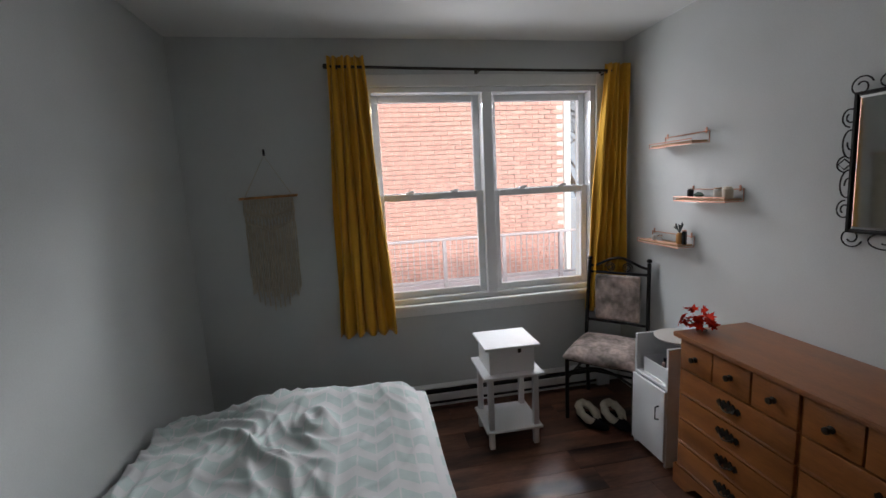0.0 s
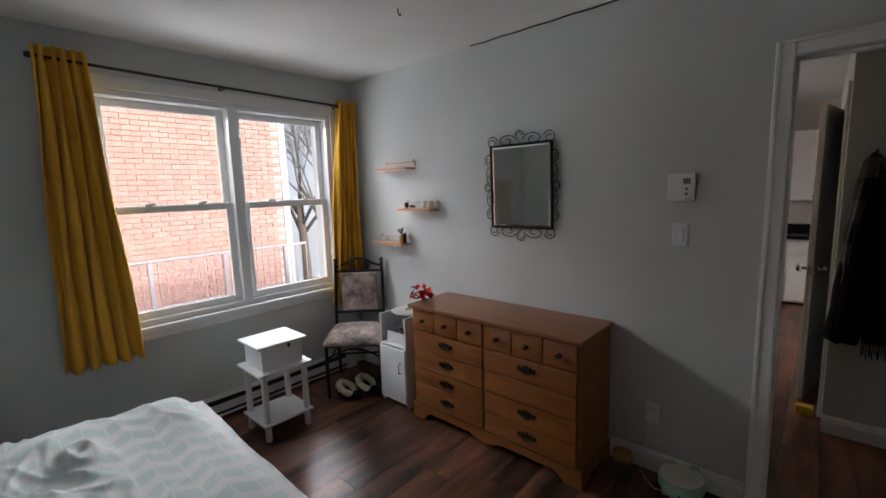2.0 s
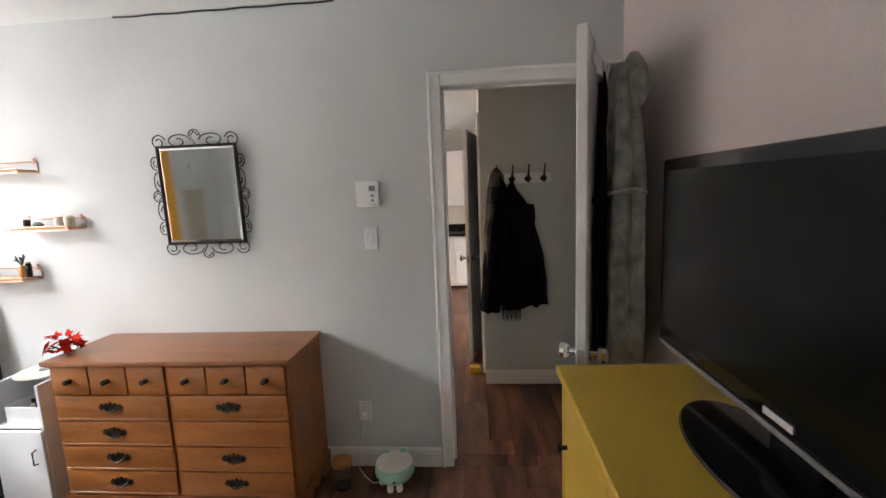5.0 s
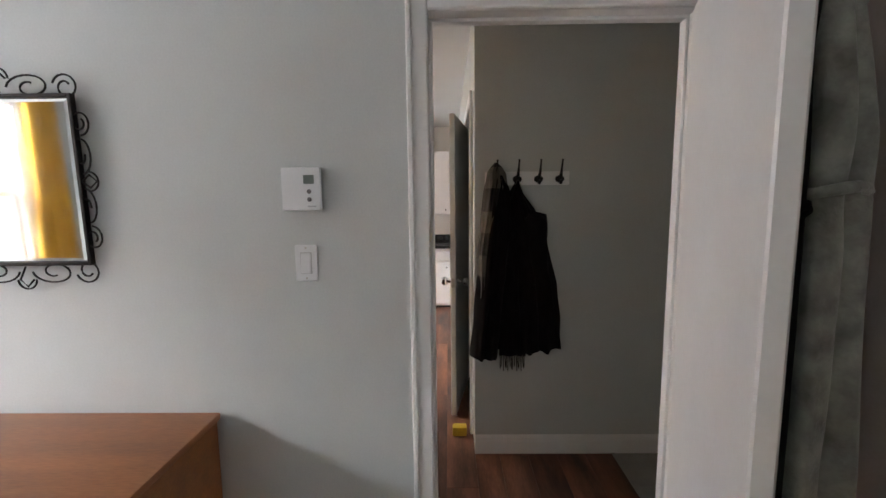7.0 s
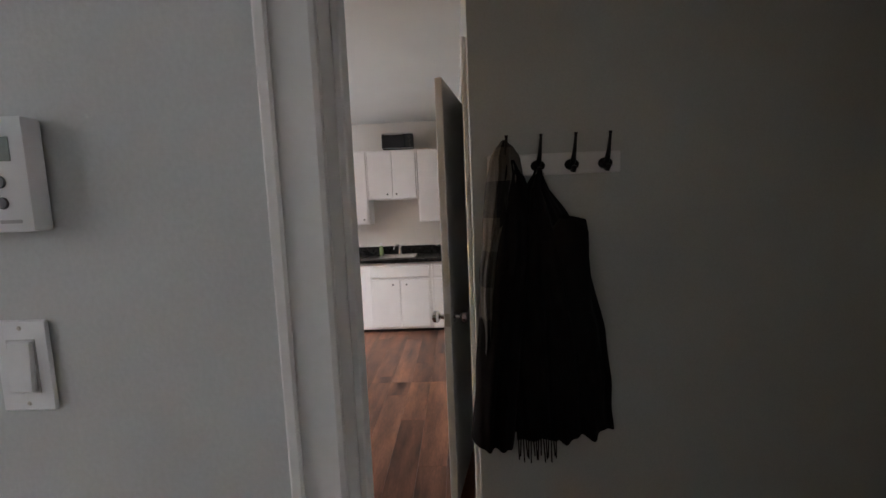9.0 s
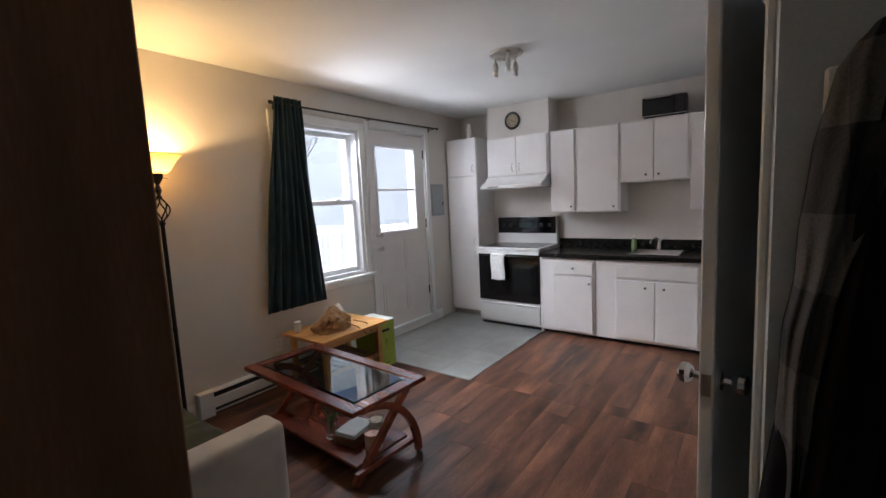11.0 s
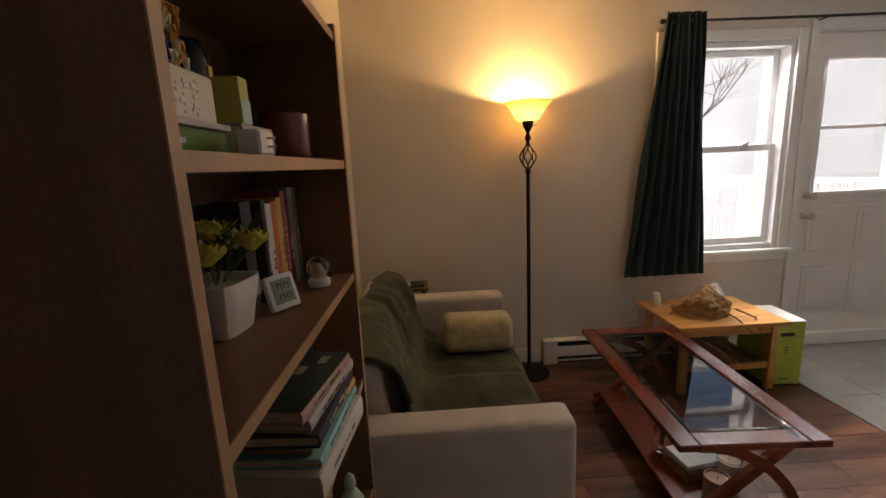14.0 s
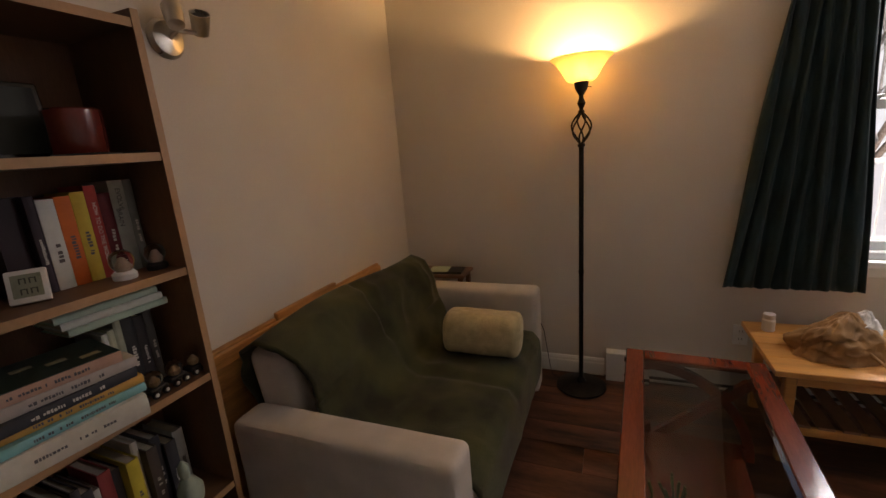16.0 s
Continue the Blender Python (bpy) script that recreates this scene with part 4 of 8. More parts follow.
def dresser():
    """Twelve-front colonial dresser. Local x into the wall, y along the wall, front at x = 0."""
    t = thing("dresser", "orange maple dresser with dark metal pulls against wall", "dresser")
    xf, xb, y0, y1, h = 1.755, 2.135, 0.825, 2.005, 0.795
    th = 0.020
    part("top", boxes(((xf - 0.035, y0 - 0.015, h - 0.024), (xb, y1 + 0.015, h)), bevel=0.007, seg=2), MAPLE_TOP, t)
    part("side_panel", boxes(((xf, y0, 0.095), (xb, y0 + th, h - 0.0245))), MAPLE, t)
    part("side_panel", boxes(((xf, y1 - th, 0.095), (xb, y1, h - 0.0245))), MAPLE, t)
    part("back_panel", boxes(((xb - 0.008, y0 + th, 0.095), (xb, y1 - th, h - 0.0245))), MAPLE, t)
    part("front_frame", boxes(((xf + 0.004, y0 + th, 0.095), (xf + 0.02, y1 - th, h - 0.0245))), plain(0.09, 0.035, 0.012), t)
    part("centre_stile", boxes(((xf - 0.004, 1.405, 0.105), (xf + 0.004, 1.425, h - 0.0245))), MAPLE, t)

    # scalloped plinth with bracket feet
    def plinth(a, b, axis, at):
        bm = bmesh.new()
        n = 40
        lo, hi = [], []
        for i in range(n + 1):
            u = i / n
            s = a + (b - a) * u
            d = min(u, 1 - u) * (b - a)
            if d < 0.09:
                z = 0.0
            elif d < 0.15:
                z = 0.045 * math.sin((d - 0.09) / 0.06 * math.pi / 2)
            else:
                mid_u = abs(u - 0.5) * (b - a)
                z = 0.055 if mid_u > 0.11 else 0.055 - 0.03 * math.cos(mid_u / 0.11 * math.pi / 2)
            for lst, zz in ((lo, z), (hi, 0.103)):
                p = (at, s, zz) if axis == "y" else (s, at, zz)
                lst.append(p)
        off = Vector((0.02, 0, 0)) if axis == "y" else Vector((0, 0.02 if at < 1.4 else -0.02, 0))
        va, vb = [bm.verts.new(p) for p in lo], [bm.verts.new(p) for p in hi]
        wa, wb = [bm.verts.new(Vector(p) + off) for p in lo], [bm.verts.new(Vector(p) + off) for p in hi]
        for i in range(n):
            bm.faces.new((va[i], va[i + 1], vb[i + 1], vb[i]))
            bm.faces.new((wa[i + 1], wa[i], wb[i], wb[i + 1]))
            bm.faces.new((va[i + 1], va[i], wa[i], wa[i + 1]))
            bm.faces.new((vb[i], vb[i + 1], wb[i + 1], wb[i]))
        bm.faces.new((va[0], vb[0], wb[0], wa[0]))
        bm.faces.new((va[n], wa[n], wb[n], vb[n]))
        return bm

    part("plinth", plinth(y0 - 0.012, y1 + 0.012, "y", xf - 0.014), MAPLE, t, "scalloped plinth with bracket feet")
    part("plinth_side", plinth(xf + 0.0065, xb, "x", y0 - 0.012), MAPLE, t)
    part("plinth_side", plinth(xf + 0.0065, xb, "x", y1 + 0.012), MAPLE, t)
    # small top fronts, three to a half
    half = ((y0 + 0.014, 1.410), (1.420, y1 - 0.014))
    for a, b in half:
        w = (b - a) / 3
        for k in range(3):
            d = part("drawer", boxes(((xf - 0.016, a + k * w + 0.003, 0.625), (xf + 0.0035, a + (k + 1) * w - 0.003, 0.765)), bevel=0.006, seg=2), MAPLE, t)
            part("knob", rot_bm(lathe([(0, 0), (0.013, 0), (0.014, 0.003), (0.006, 0.007), (0.006, 0.014), (0.013, 0.020), (0.012, 0.027), (0, 0.030)], 12), pose(xf - 0.016, a + (k + 0.5) * w, 0.695, 0, -90)), PEWTER, d, "dark round metal knob")
        for i in range(4):
            z0, z1 = 0.112 + i * 0.128, 0.112 + (i + 1) * 0.128 - 0.006
            d = part("drawer", boxes(((xf - 0.016, a + 0.003, z0), (xf + 0.0035, b - 0.003, z1)), bevel=0.007, seg=2), MAPLE, t)
            part("drawer_shadow_lip", boxes(((xf - 0.019, a + 0.004, z0 + 0.001), (xf - 0.0165, b - 0.004, z0 + 0.012)), bevel=0.001), MAPLE, d)
            if not (a < 1.4 and i == 2):
                bail_pull(d, pose(xf - 0.017, (a + b) / 2, (z0 + z1) / 2 + 0.008))
    return t


dresser()


def maple_leaf(bm, m, s):
    pts = [(0, 0), (0.35, 0.05), (0.25, 0.25), (0.75, 0.30), (0.50, 0.50), (0.62, 0.78), (0.28, 0.66), (0, 1.1), (-0.28, 0.66), (-0.62, 0.78), (-0.50, 0.50), (-0.75, 0.30), (-0.25, 0.25), (-0.35, 0.05)]
    vs = [bm.verts.new(m @ Vector((x * s, y * s, 0.10 * s * math.sin(3 * x + 2 * y)))) for x, y in pts]
    c = bm.verts.new(m @ Vector((0, 0.4 * s, 0.12 * s)))
    for i in range(len(vs)):
        bm.faces.new((c, vs[i], vs[(i + 1) % len(vs)]))


def autumn_leaves():
    t = thing("artificial_leaves", "bunch of red artificial autumn leaves on the dresser", "artificial plant", pose(1.83, 1.985, 0.795))
    rnd = random.Random(3)
    part("stem", tube([(0.03, -0.02, 0.004), (0.0, 0.02, 0.02), (-0.02, 0.06, 0.05)], 0.004, 6), plain(0.12, 0.06, 0.03), t)
    for k in range(26):
        bm = bmesh.new()
        maple_leaf(bm, pose(rnd.uniform(-0.06, 0.06), rnd.uniform(-0.05, 0.09), rnd.uniform(0.012, 0.085), rnd.uniform(-60, 60), rnd.uniform(-60, 60), rnd.uniform(0, 360)), rnd.uniform(0.035, 0.055))
        part("leaf", bm, REDLEAF, t, smooth=3.2)


autumn_leaves()


def wall_shelf(y0, y1, z):
    """A thin wooden ledge in a copper wire cradle, with an upper rail."""
    t = thing("wall_shelf", "small wooden shelf with a copper wire rail", "shelf", group="wall shelves")
    x = EX
    part("board", boxes(((x - 0.105, y0 + 0.006, z), (x - 0.004, y1 - 0.006, z + 0.010)), bevel=0.002), OAKE, t)
    part("cradle", tube([(x - 0.002, y0, z + 0.06), (x - 0.002, y0, z - 0.004), (x - 0.11, y0, z - 0.004), (x - 0.11, y0, z + 0.018), (x - 0.11, y1, z + 0.018), (x - 0.11, y1, z - 0.004), (x - 0.002, y1, z - 0.004), (x - 0.002, y1, z + 0.06)], 0.003, 6), COPPER, t)
    part("front_rail", tube([(x - 0.108, y0, z - 0.005), (x - 0.108, y1, z - 0.005)], 0.0035, 6), COPPER, t)
    part("back_rail", tube([(x - 0.004, y0, z + 0.055), (x - 0.004, y1, z + 0.055)], 0.003, 6), COPPER, t)
    for y in (y0 + 0.02, y1 - 0.02):
        part("hook", boxes(((x - 0.006, y - 0.006, z + 0.045), (x, y + 0.006, z + 0.075)), bevel=0.002), COPPER, t)
    return t


wall_shelf(2.32, 2.66, 1.705)
wall_shelf(2.09, 2.44, 1.395)
wall_shelf(2.40, 2.76, 1.125)


def jar(name, label, m, r, h, body, cap=None, group=""):
    t = thing(name, label, "jar", m, group=group)
    part("jar_body", lathe([(r * 0.9, 0), (r, 0.004), (r, h * 0.8), (r * 0.75, h * 0.9), (r * 0.75, h * (0.9 if cap else 1))], 16), body, t)
    if cap:
        part("lid", lathe([(r * 0.8, h * 0.905), (r * 0.8, h)], 16), cap, t)
    return t


zs = 1.4055
jar("candle_jar", "small cream candle jar on the wall shelf", pose(EX - 0.055, 2.13, zs), 0.024, 0.06, WAX)
jar("glass_jar", "small glass jar with pale cap on wall shelf", pose(EX - 0.055, 2.19, zs), 0.022, 0.055, CLAY, PINE)
jar("perfume_bottle", "small dark perfume bottle on the wall shelf", pose(EX - 0.055, 2.38, zs), 0.016, 0.05, BLACKM, CHROME)
figure = thing("ornament", "small dark green ornament on the wall shelf", "ornament", pose(EX - 0.05, 2.32, zs))
part("ornament_body", rot_bm(lathe([(0.008, -0.03), (0.016, -0.01), (0.014, 0.01), (0.004, 0.03)], 10), pose(0, 0, 0.016, 90)), plain(0.05, 0.10, 0.07), figure)
zs = 1.1355
vase = thing("vase", "small wooden vase with dried sprigs on wall shelf", "vase", pose(EX - 0.055, 2.45, zs))
part("vase_body", lathe([(0.016, 0), (0.021, 0.01), (0.021, 0.05), (0.014, 0.062), (0.014, 0.066)], 14), PINE, vase)
rnd = random.Random(12)
for k in range(12):
    a, b = rnd.uniform(0, 6.28), rnd.uniform(0.01, 0.035)
    part("sprig", tube([(0, 0, 0.06), (b * 0.4 * math.cos(a), b * 0.4 * math.sin(a), 0.085), (b * math.cos(a), b * math.sin(a), 0.11 + rnd.uniform(-0.01, 0.015))], [0.001, 0.0025, 0.004], 5), plain(0.06, 0.08, 0.09), vase)
jar("glass_jar", "small dark glass bottle standing on the wall shelf", pose(EX - 0.05, 2.42, zs), 0.014, 0.085, BLACKP, COPPER)
jar("candle_jar", "tiny pale votive cup on the wall shelf", pose(EX - 0.055, 2.62, zs), 0.018, 0.035, GLASS)
jar("candle_jar", "tiny pale votive cup on the wall shelf", pose(EX - 0.055, 2.67, zs), 0.016, 0.03, CLAY)


def spiral(cx, cz, r0, a0, turns, s=1, n=18):
    return [(cx + s * (r0 * (1 - k / n * 0.75)) * math.cos(a0 + turns * 2 * math.pi * k / n), cz + (r0 * (1 - k / n * 0.75)) * math.sin(a0 + turns * 2 * math.pi * k / n)) for k in range(n + 1)]


def mirror():
    """Bevelled rectangular mirror in an iron frame with scroll-work on all sides. Hangs a little forward at its top."""
    t = thing("mirror", "rectangular wall mirror in black iron scroll frame", "mirror", pose(EX - 0.022, 1.395, 1.545, 0, -1.2, 0))
    hw, hh = 0.205, 0.248
    part("frame", boxes(((-0.008, -hw - 0.012, -hh - 0.012), (0.012, -hw, hh + 0.012)), ((-0.008, hw, -hh - 0.012), (0.012, hw + 0.012, hh + 0.012)), ((-0.008, -hw, hh), (0.012, hw, hh + 0.012)), ((-0.008, -hw, -hh - 0.012), (0.012, hw, -hh)), bevel=0.002), IRON, t)
    bm = bmesh.new()
    o = [bm.verts.new((-0.001, y, z)) for y, z in ((-hw, -hh), (hw, -hh), (hw, hh), (-hw, hh))]
    i = [bm.verts.new((-0.004, y, z)) for y, z in ((-hw + 0.012, -hh + 0.012), (hw - 0.012, -hh + 0.012), (hw - 0.012, hh - 0.012), (-hw + 0.012, hh - 0.012))]
    k = [bm.verts.new((0.004, y, z)) for y, z in ((-hw, -hh), (hw, -hh), (hw, hh), (-hw, hh))]
    bm.faces.new(i)
    bm.faces.new(k[::-1])
    for a in range(4):
        b = (a + 1) % 4
        bm.faces.new((o[a], o[b], i[b], i[a]))
        bm.faces.new((k[b], k[a], o[a], o[b]))
    part("mirror_glass", bm, MIRROR, t, "bevelled silvered glass", smooth=None)

    def scroll(pts, flip=False):
        part("scroll", tube([(0.0, p[0], p[1]) for p in pts], 0.0030, 6), IRON, t, smooth=3.2)

    def arc(c, r, a0, a1, n=12):
        return [(c[0] + r * math.cos(a0 + (a1 - a0) * j / n), c[1] + r * math.sin(a0 + (a1 - a0) * j / n)) for j in range(n + 1)]

    e = 0.012
    for s in (-1, 1):          # top and bottom
        zb = s * (hh + e)
        scroll(arc((0, zb + s * 0.045), 0.030, math.pi if s > 0 else math.pi, 0 if s > 0 else 2 * math.pi))
        scroll([(-0.022, zb + s * 0.045), (0.0, zb + s * 0.068), (0.022, zb + s * 0.045), (0.0, zb + s * 0.004)])
        for q in (-1, 1):
            loop = []
            for j in range(26):
                f = j / 25
                a = math.pi * (0.0 + 2.6 * f)
                r = 0.062 * (1 - 0.68 * f)
                loop.append((q * (0.092 - r * math.cos(a) * 1.15 * (1 - 0.2 * f)), zb + s * (0.020 + 0.62 * r * math.sin(a))))
            scroll(loop)
            loop = []
            for j in range(24):
                f = j / 23
                a = math.pi * (0.9 - 2.7 * f)
                r = 0.040 * (1 - 0.65 * f)
                loop.append((q * (hw - 0.005 + r * math.cos(a)), zb + s * (0.018 + r * math.sin(a))))
            scroll(loop)
    for q in (-1, 1):          # both sides
        yb = q * (hw + e)
        scroll(arc((yb + q * 0.018, 0), 0.030, math.pi / 2, -math.pi / 2) if q > 0 else arc((yb + q * 0.018, 0), 0.030, math.pi / 2, 3 * math.pi / 2))
        scroll([(yb, 0.0), (yb + q * 0.022, 0.020), (yb + q * 0.044, 0.0), (yb + q * 0.022, -0.020), (yb, 0.0)])
        for s in (-1, 1):
            loop = []
            for j in range(26):
                f = j / 25
                a = math.pi * (2.5 * f)
                r = 0.050 * (1 - 0.66 * f)
                loop.append((yb + q * (0.006 + 0.62 * r * math.sin(a)), s * (0.082 - r * math.cos(a) * 1.2)))
            scroll(loop)
            loop = []
            for j in range(24):
                f = j / 23
                a = math.pi * (1.0 - 2.8 * f)
                r = 0.038 * (1 - 0.66 * f)
                loop.append((yb + q * (0.012 + 0.8 * r * math.sin(a)), s * (0.175 + r * math.cos(a))))
            scroll(loop)


mirror()


def thermostat():
    t = thing("thermostat", "white wall thermostat with small display and buttons", "thermostat", pose(EX, 0.508, 1.515))
    part("body", boxes(((-0.026, -0.059, -0.065), (-0.001, 0.059, 0.065)), bevel=0.005, seg=2), WHITE, t)
    part("display", boxes(((-0.0268, -0.042, 0.015), (-0.026, -0.010, 0.042))), plain(0.16, 0.19, 0.17, 0.3), t, "grey green display")
    for z in (-0.008, -0.032):
        part("button", rot_bm(lathe([(0.007, 0), (0.0065, 0.0025), (0, 0.003)], 12), pose(-0.026, -0.026, z, 0, -90)), plain(0.16, 0.15, 0.16), t, "small grey button")
    part("printed_mark", boxes(((-0.0265, -0.046, -0.055), (-0.026, -0.020, -0.051))), plain(0.45, 0.45, 0.46), t)


thermostat()


def wall_plate(name, label, m, kind):
    t = thing(name, label, "switch" if kind == "switch" else "outlet", m)
    part("plate", boxes(((-0.006, -0.035, -0.058), (-0.0005, 0.035, 0.058)), bevel=0.003), WHITE, t)
    if kind == "switch":
        part("rocker_frame", boxes(((-0.007, -0.018, -0.034), (-0.006, 0.018, 0.034))), plain(0.5, 0.5, 0.5), t)
        part("rocker", rot_bm(boxes(((-0.005, -0.016, -0.032), (0.002, 0.016, 0.032)), bevel=0.002), pose(-0.007, 0, 0, 0, 4)), WHITE, t)
    else:
        for z in (-0.022, 0.022):
            part("socket", boxes(((-0.009, -0.017, z - 0.014), (-0.006, 0.017, z + 0.014)), bevel=0.003), WHITE, t)
            for y in (-0.007, 0.007):
                part("slot", boxes(((-0.0094, y - 0.001, z - 0.006), (-0.009, y + 0.001, z + 0.006))), BLACKM, t)
    for z in (-0.048, 0.048):
        part("screw", rot_bm(lathe([(0.003, 0), (0.002, 0.001)], 8), pose(-0.006, 0, z, 0, -90)), NICKEL, t)
    return t


wall_plate("light_switch", "white rocker light switch on the bedroom wall", pose(EX, 0.508, 1.284), "switch")
wall_plate("wall_outlet", "white double outlet low on the bedroom wall", pose(EX, 0.60, 0.325), "outlet")
wall_plate("wall_outlet", "white double outlet low on living room wall", pose(4.205, NY, 0.335, 0, 0, 90), "outlet")
ch = thing("power_adapter", "white plug and cord hanging from the outlet", "charger")
part("plug", boxes(((EX - 0.040, 0.588, 0.290), (EX - 0.0095, 0.612, 0.318)), bevel=0.004), WHITE, ch)
part("cord", tube([(EX - 0.04, 0.60, 0.295), (EX - 0.045, 0.602, 0.24), (EX - 0.035, 0.625, 0.13), (EX - 0.05, 0.64, 0.01), (EX - 0.10, 0.60, 0.004), (EX - 0.16, 0.54, 0.004), (EX - 0.17, 0.47, 0.02)], 0.0022, 6), WHITE, ch)


def pet_feeder():
    t = thing("pet_bowl", "mint green footed cat bowl with white dish", "pet bowl", pose(2.00, 0.42, 0, 0, 0, 8))
    part("bowl", lathe([(0.045, 0.035), (0.085, 0.045), (0.103, 0.075), (0.100, 0.105), (0.088, 0.112)], 28), MINT, t)
    part("dish", lathe([(0.0, 0.108), (0.086, 0.1125), (0.094, 0.118), (0.096, 0.124), (0.090, 0.122), (0.0, 0.116)], 28), CLAY, t)
    for a in (200, 340, 90, 160):
        part("foot", lathe([(0.014, 0), (0.018, 0.012), (0.015, 0.045)], 10, center=(0.068 * math.cos(radians(a)), 0.068 * math.sin(radians(a)), 0)), CLAY, t)
    part("nose", rot_bm(lathe([(0.008, 0), (0.006, 0.004), (0, 0.005)], 8), pose(-0.1, 0.0, 0.075, 0, -90)), BLACKM, t)
    for s in (-1, 1):
        part("ear", rot_bm(boxes(((-0.008, -0.022, 0), (0.008, 0.022, 0.03)), bevel=0.007), pose(0.085, s * 0.05, 0.11)), MINT, t)
    f = thing("water_cup", "clear plastic cup with amber rim on the floor", "cup", pose(1.965, 0.69, 0) @ Matrix.Scale(1.5, 4, (0, 0, 1)))
    part("cup", lathe([(0.040, 0.0), (0.044, 0.01), (0.050, 0.085), (0.047, 0.085), (0.041, 0.012), (0, 0.01)], 24), glass_mat("clear_plastic", 0.15), f)
    part("rim", lathe([(0.049, 0.086), (0.054, 0.088), (0.055, 0.100), (0.050, 0.104), (0.046, 0.090)], 24), PINE, f, "amber plastic rim")


pet_feeder()

# ceiling fixtures and cable along the bedroom ceiling
cable = thing("ceiling_cable", "thin black cable tacked along the ceiling edge", "cable")
part("cable", tube([(EX - 0.006, 0.62 + 1.15 * k / 10, HB - 0.004 - 0.004 * (k % 2)) for k in range(11)], 0.004, 6), BLACKM, cable)
det = thing("smoke_detector", "small white round smoke detector on the ceiling", "smoke detector", pose(1.98, -0.17, HB))
part("base", lathe([(0.055, -0.012), (0.055, 0)], 24), WHITE, det)
part("cover", lathe([(0.0, -0.045), (0.030, -0.043), (0.050, -0.030), (0.054, -0.0125)], 24), WHITE, det)
clip = thing("ceiling_hook", "small dark hook screwed in the bedroom ceiling", "hook", pose(1.43, 1.68, HB))
part("hook", tube([(0, 0, 0), (0, 0, -0.02), (0.012, 0, -0.032), (0.02, 0, -0.02)], 0.0035, 6), IRON, clip)


def yellow_dresser():
    t = thing("yellow_cabinet", "mustard yellow painted cabinet below the television", "cabinet")
    x0, x1, y0, y1, h = 0.28, 1.11, -0.745, -0.25, 1.03
    part("top", boxes(((x0, y0, h - 0.022), (x1, y1, h)), bevel=0.004), YELLOW, t)
    part("side_panel", boxes(((x1 - 0.035, y0, 0.0), (x1 - 0.012, y1 + 0.02 - 0.035, h - 0.0225)), bevel=0.002), YELLOW, t)
    part("side_panel", boxes(((x0 + 0.012, y0, 0.0), (x0 + 0.035, y1 - 0.015, h - 0.0225)), bevel=0.002), YELLOW, t)
    part("body", boxes(((x0 + 0.035, y0, 0.05), (x1 - 0.035, y1 - 0.035, h - 0.0225))), YELLOW, t)
    for k in range(2):
        a = x0 + 0.038 + k * 0.377
        d = part("door", boxes(((a, y1 - 0.0345, 0.06), (a + 0.374, y1 - 0.0155, h - 0.028)), bevel=0.004), YELLOW, t)
        hx = a + 0.034 if k == 1 else a + 0.34
        part("knob", rot_bm(lathe([(0, 0), (0.006, 0.0), (0.006, 0.012), (0.013, 0.018), (0.011, 0.026), (0, 0.028)], 12), pose(hx if k == 0 else x1 - 0.075, y1 - 0.0155, 0.83, -90)), BLACKM, d, "small black knob")
    return t


yellow_dresser()


def television():
    t = thing("television", "black flat screen television on an oval stand", "television", pose(0.67, -0.545, 1.0305))
    hw, z0, z1 = 0.47, 0.055, 0.545
    part("body", boxes(((-hw, -0.05, z0), (hw, 0.012, z1)), bevel=0.010, seg=2), BLACKP, t)
    part("screen", boxes(((-hw + 0.03, 0.0125, z0 + 0.055), (hw - 0.03, 0.015, z1 - 0.03))), SCREEN, t, "dark reflective screen")
    part("bezel_strip", boxes(((-hw + 0.02, 0.012, z0 + 0.006), (hw - 0.02, 0.017, z0 + 0.016)), bevel=0.001), plain(0.2, 0.2, 0.2, 0.3), t)
    part("badge", boxes(((-0.035, 0.0125, z0 + 0.028), (0.035, 0.0145, z0 + 0.040))), plain(0.45, 0.45, 0.45, 0.3), t, "small silver badge")
    part("back_shell", boxes(((-hw + 0.08, -0.11, z0 + 0.06), (hw - 0.08, -0.05, z1 - 0.08)), bevel=0.02), BLACKM, t)
    bm = lathe([(0.0, 0.0), (0.210, 0.0), (0.220, 0.006), (0.214, 0.012), (0.05, 0.018), (0.0, 0.019)], 48)
    for v in bm.verts:
        v.co.y = v.co.y * 0.50 + 0.02
    part("stand", bm, BLACKP, t)
    part("neck", boxes(((-0.06, -0.045, 0.012), (0.06, -0.015, z0 + 0.02)), bevel=0.006), BLACKP, t)


television()


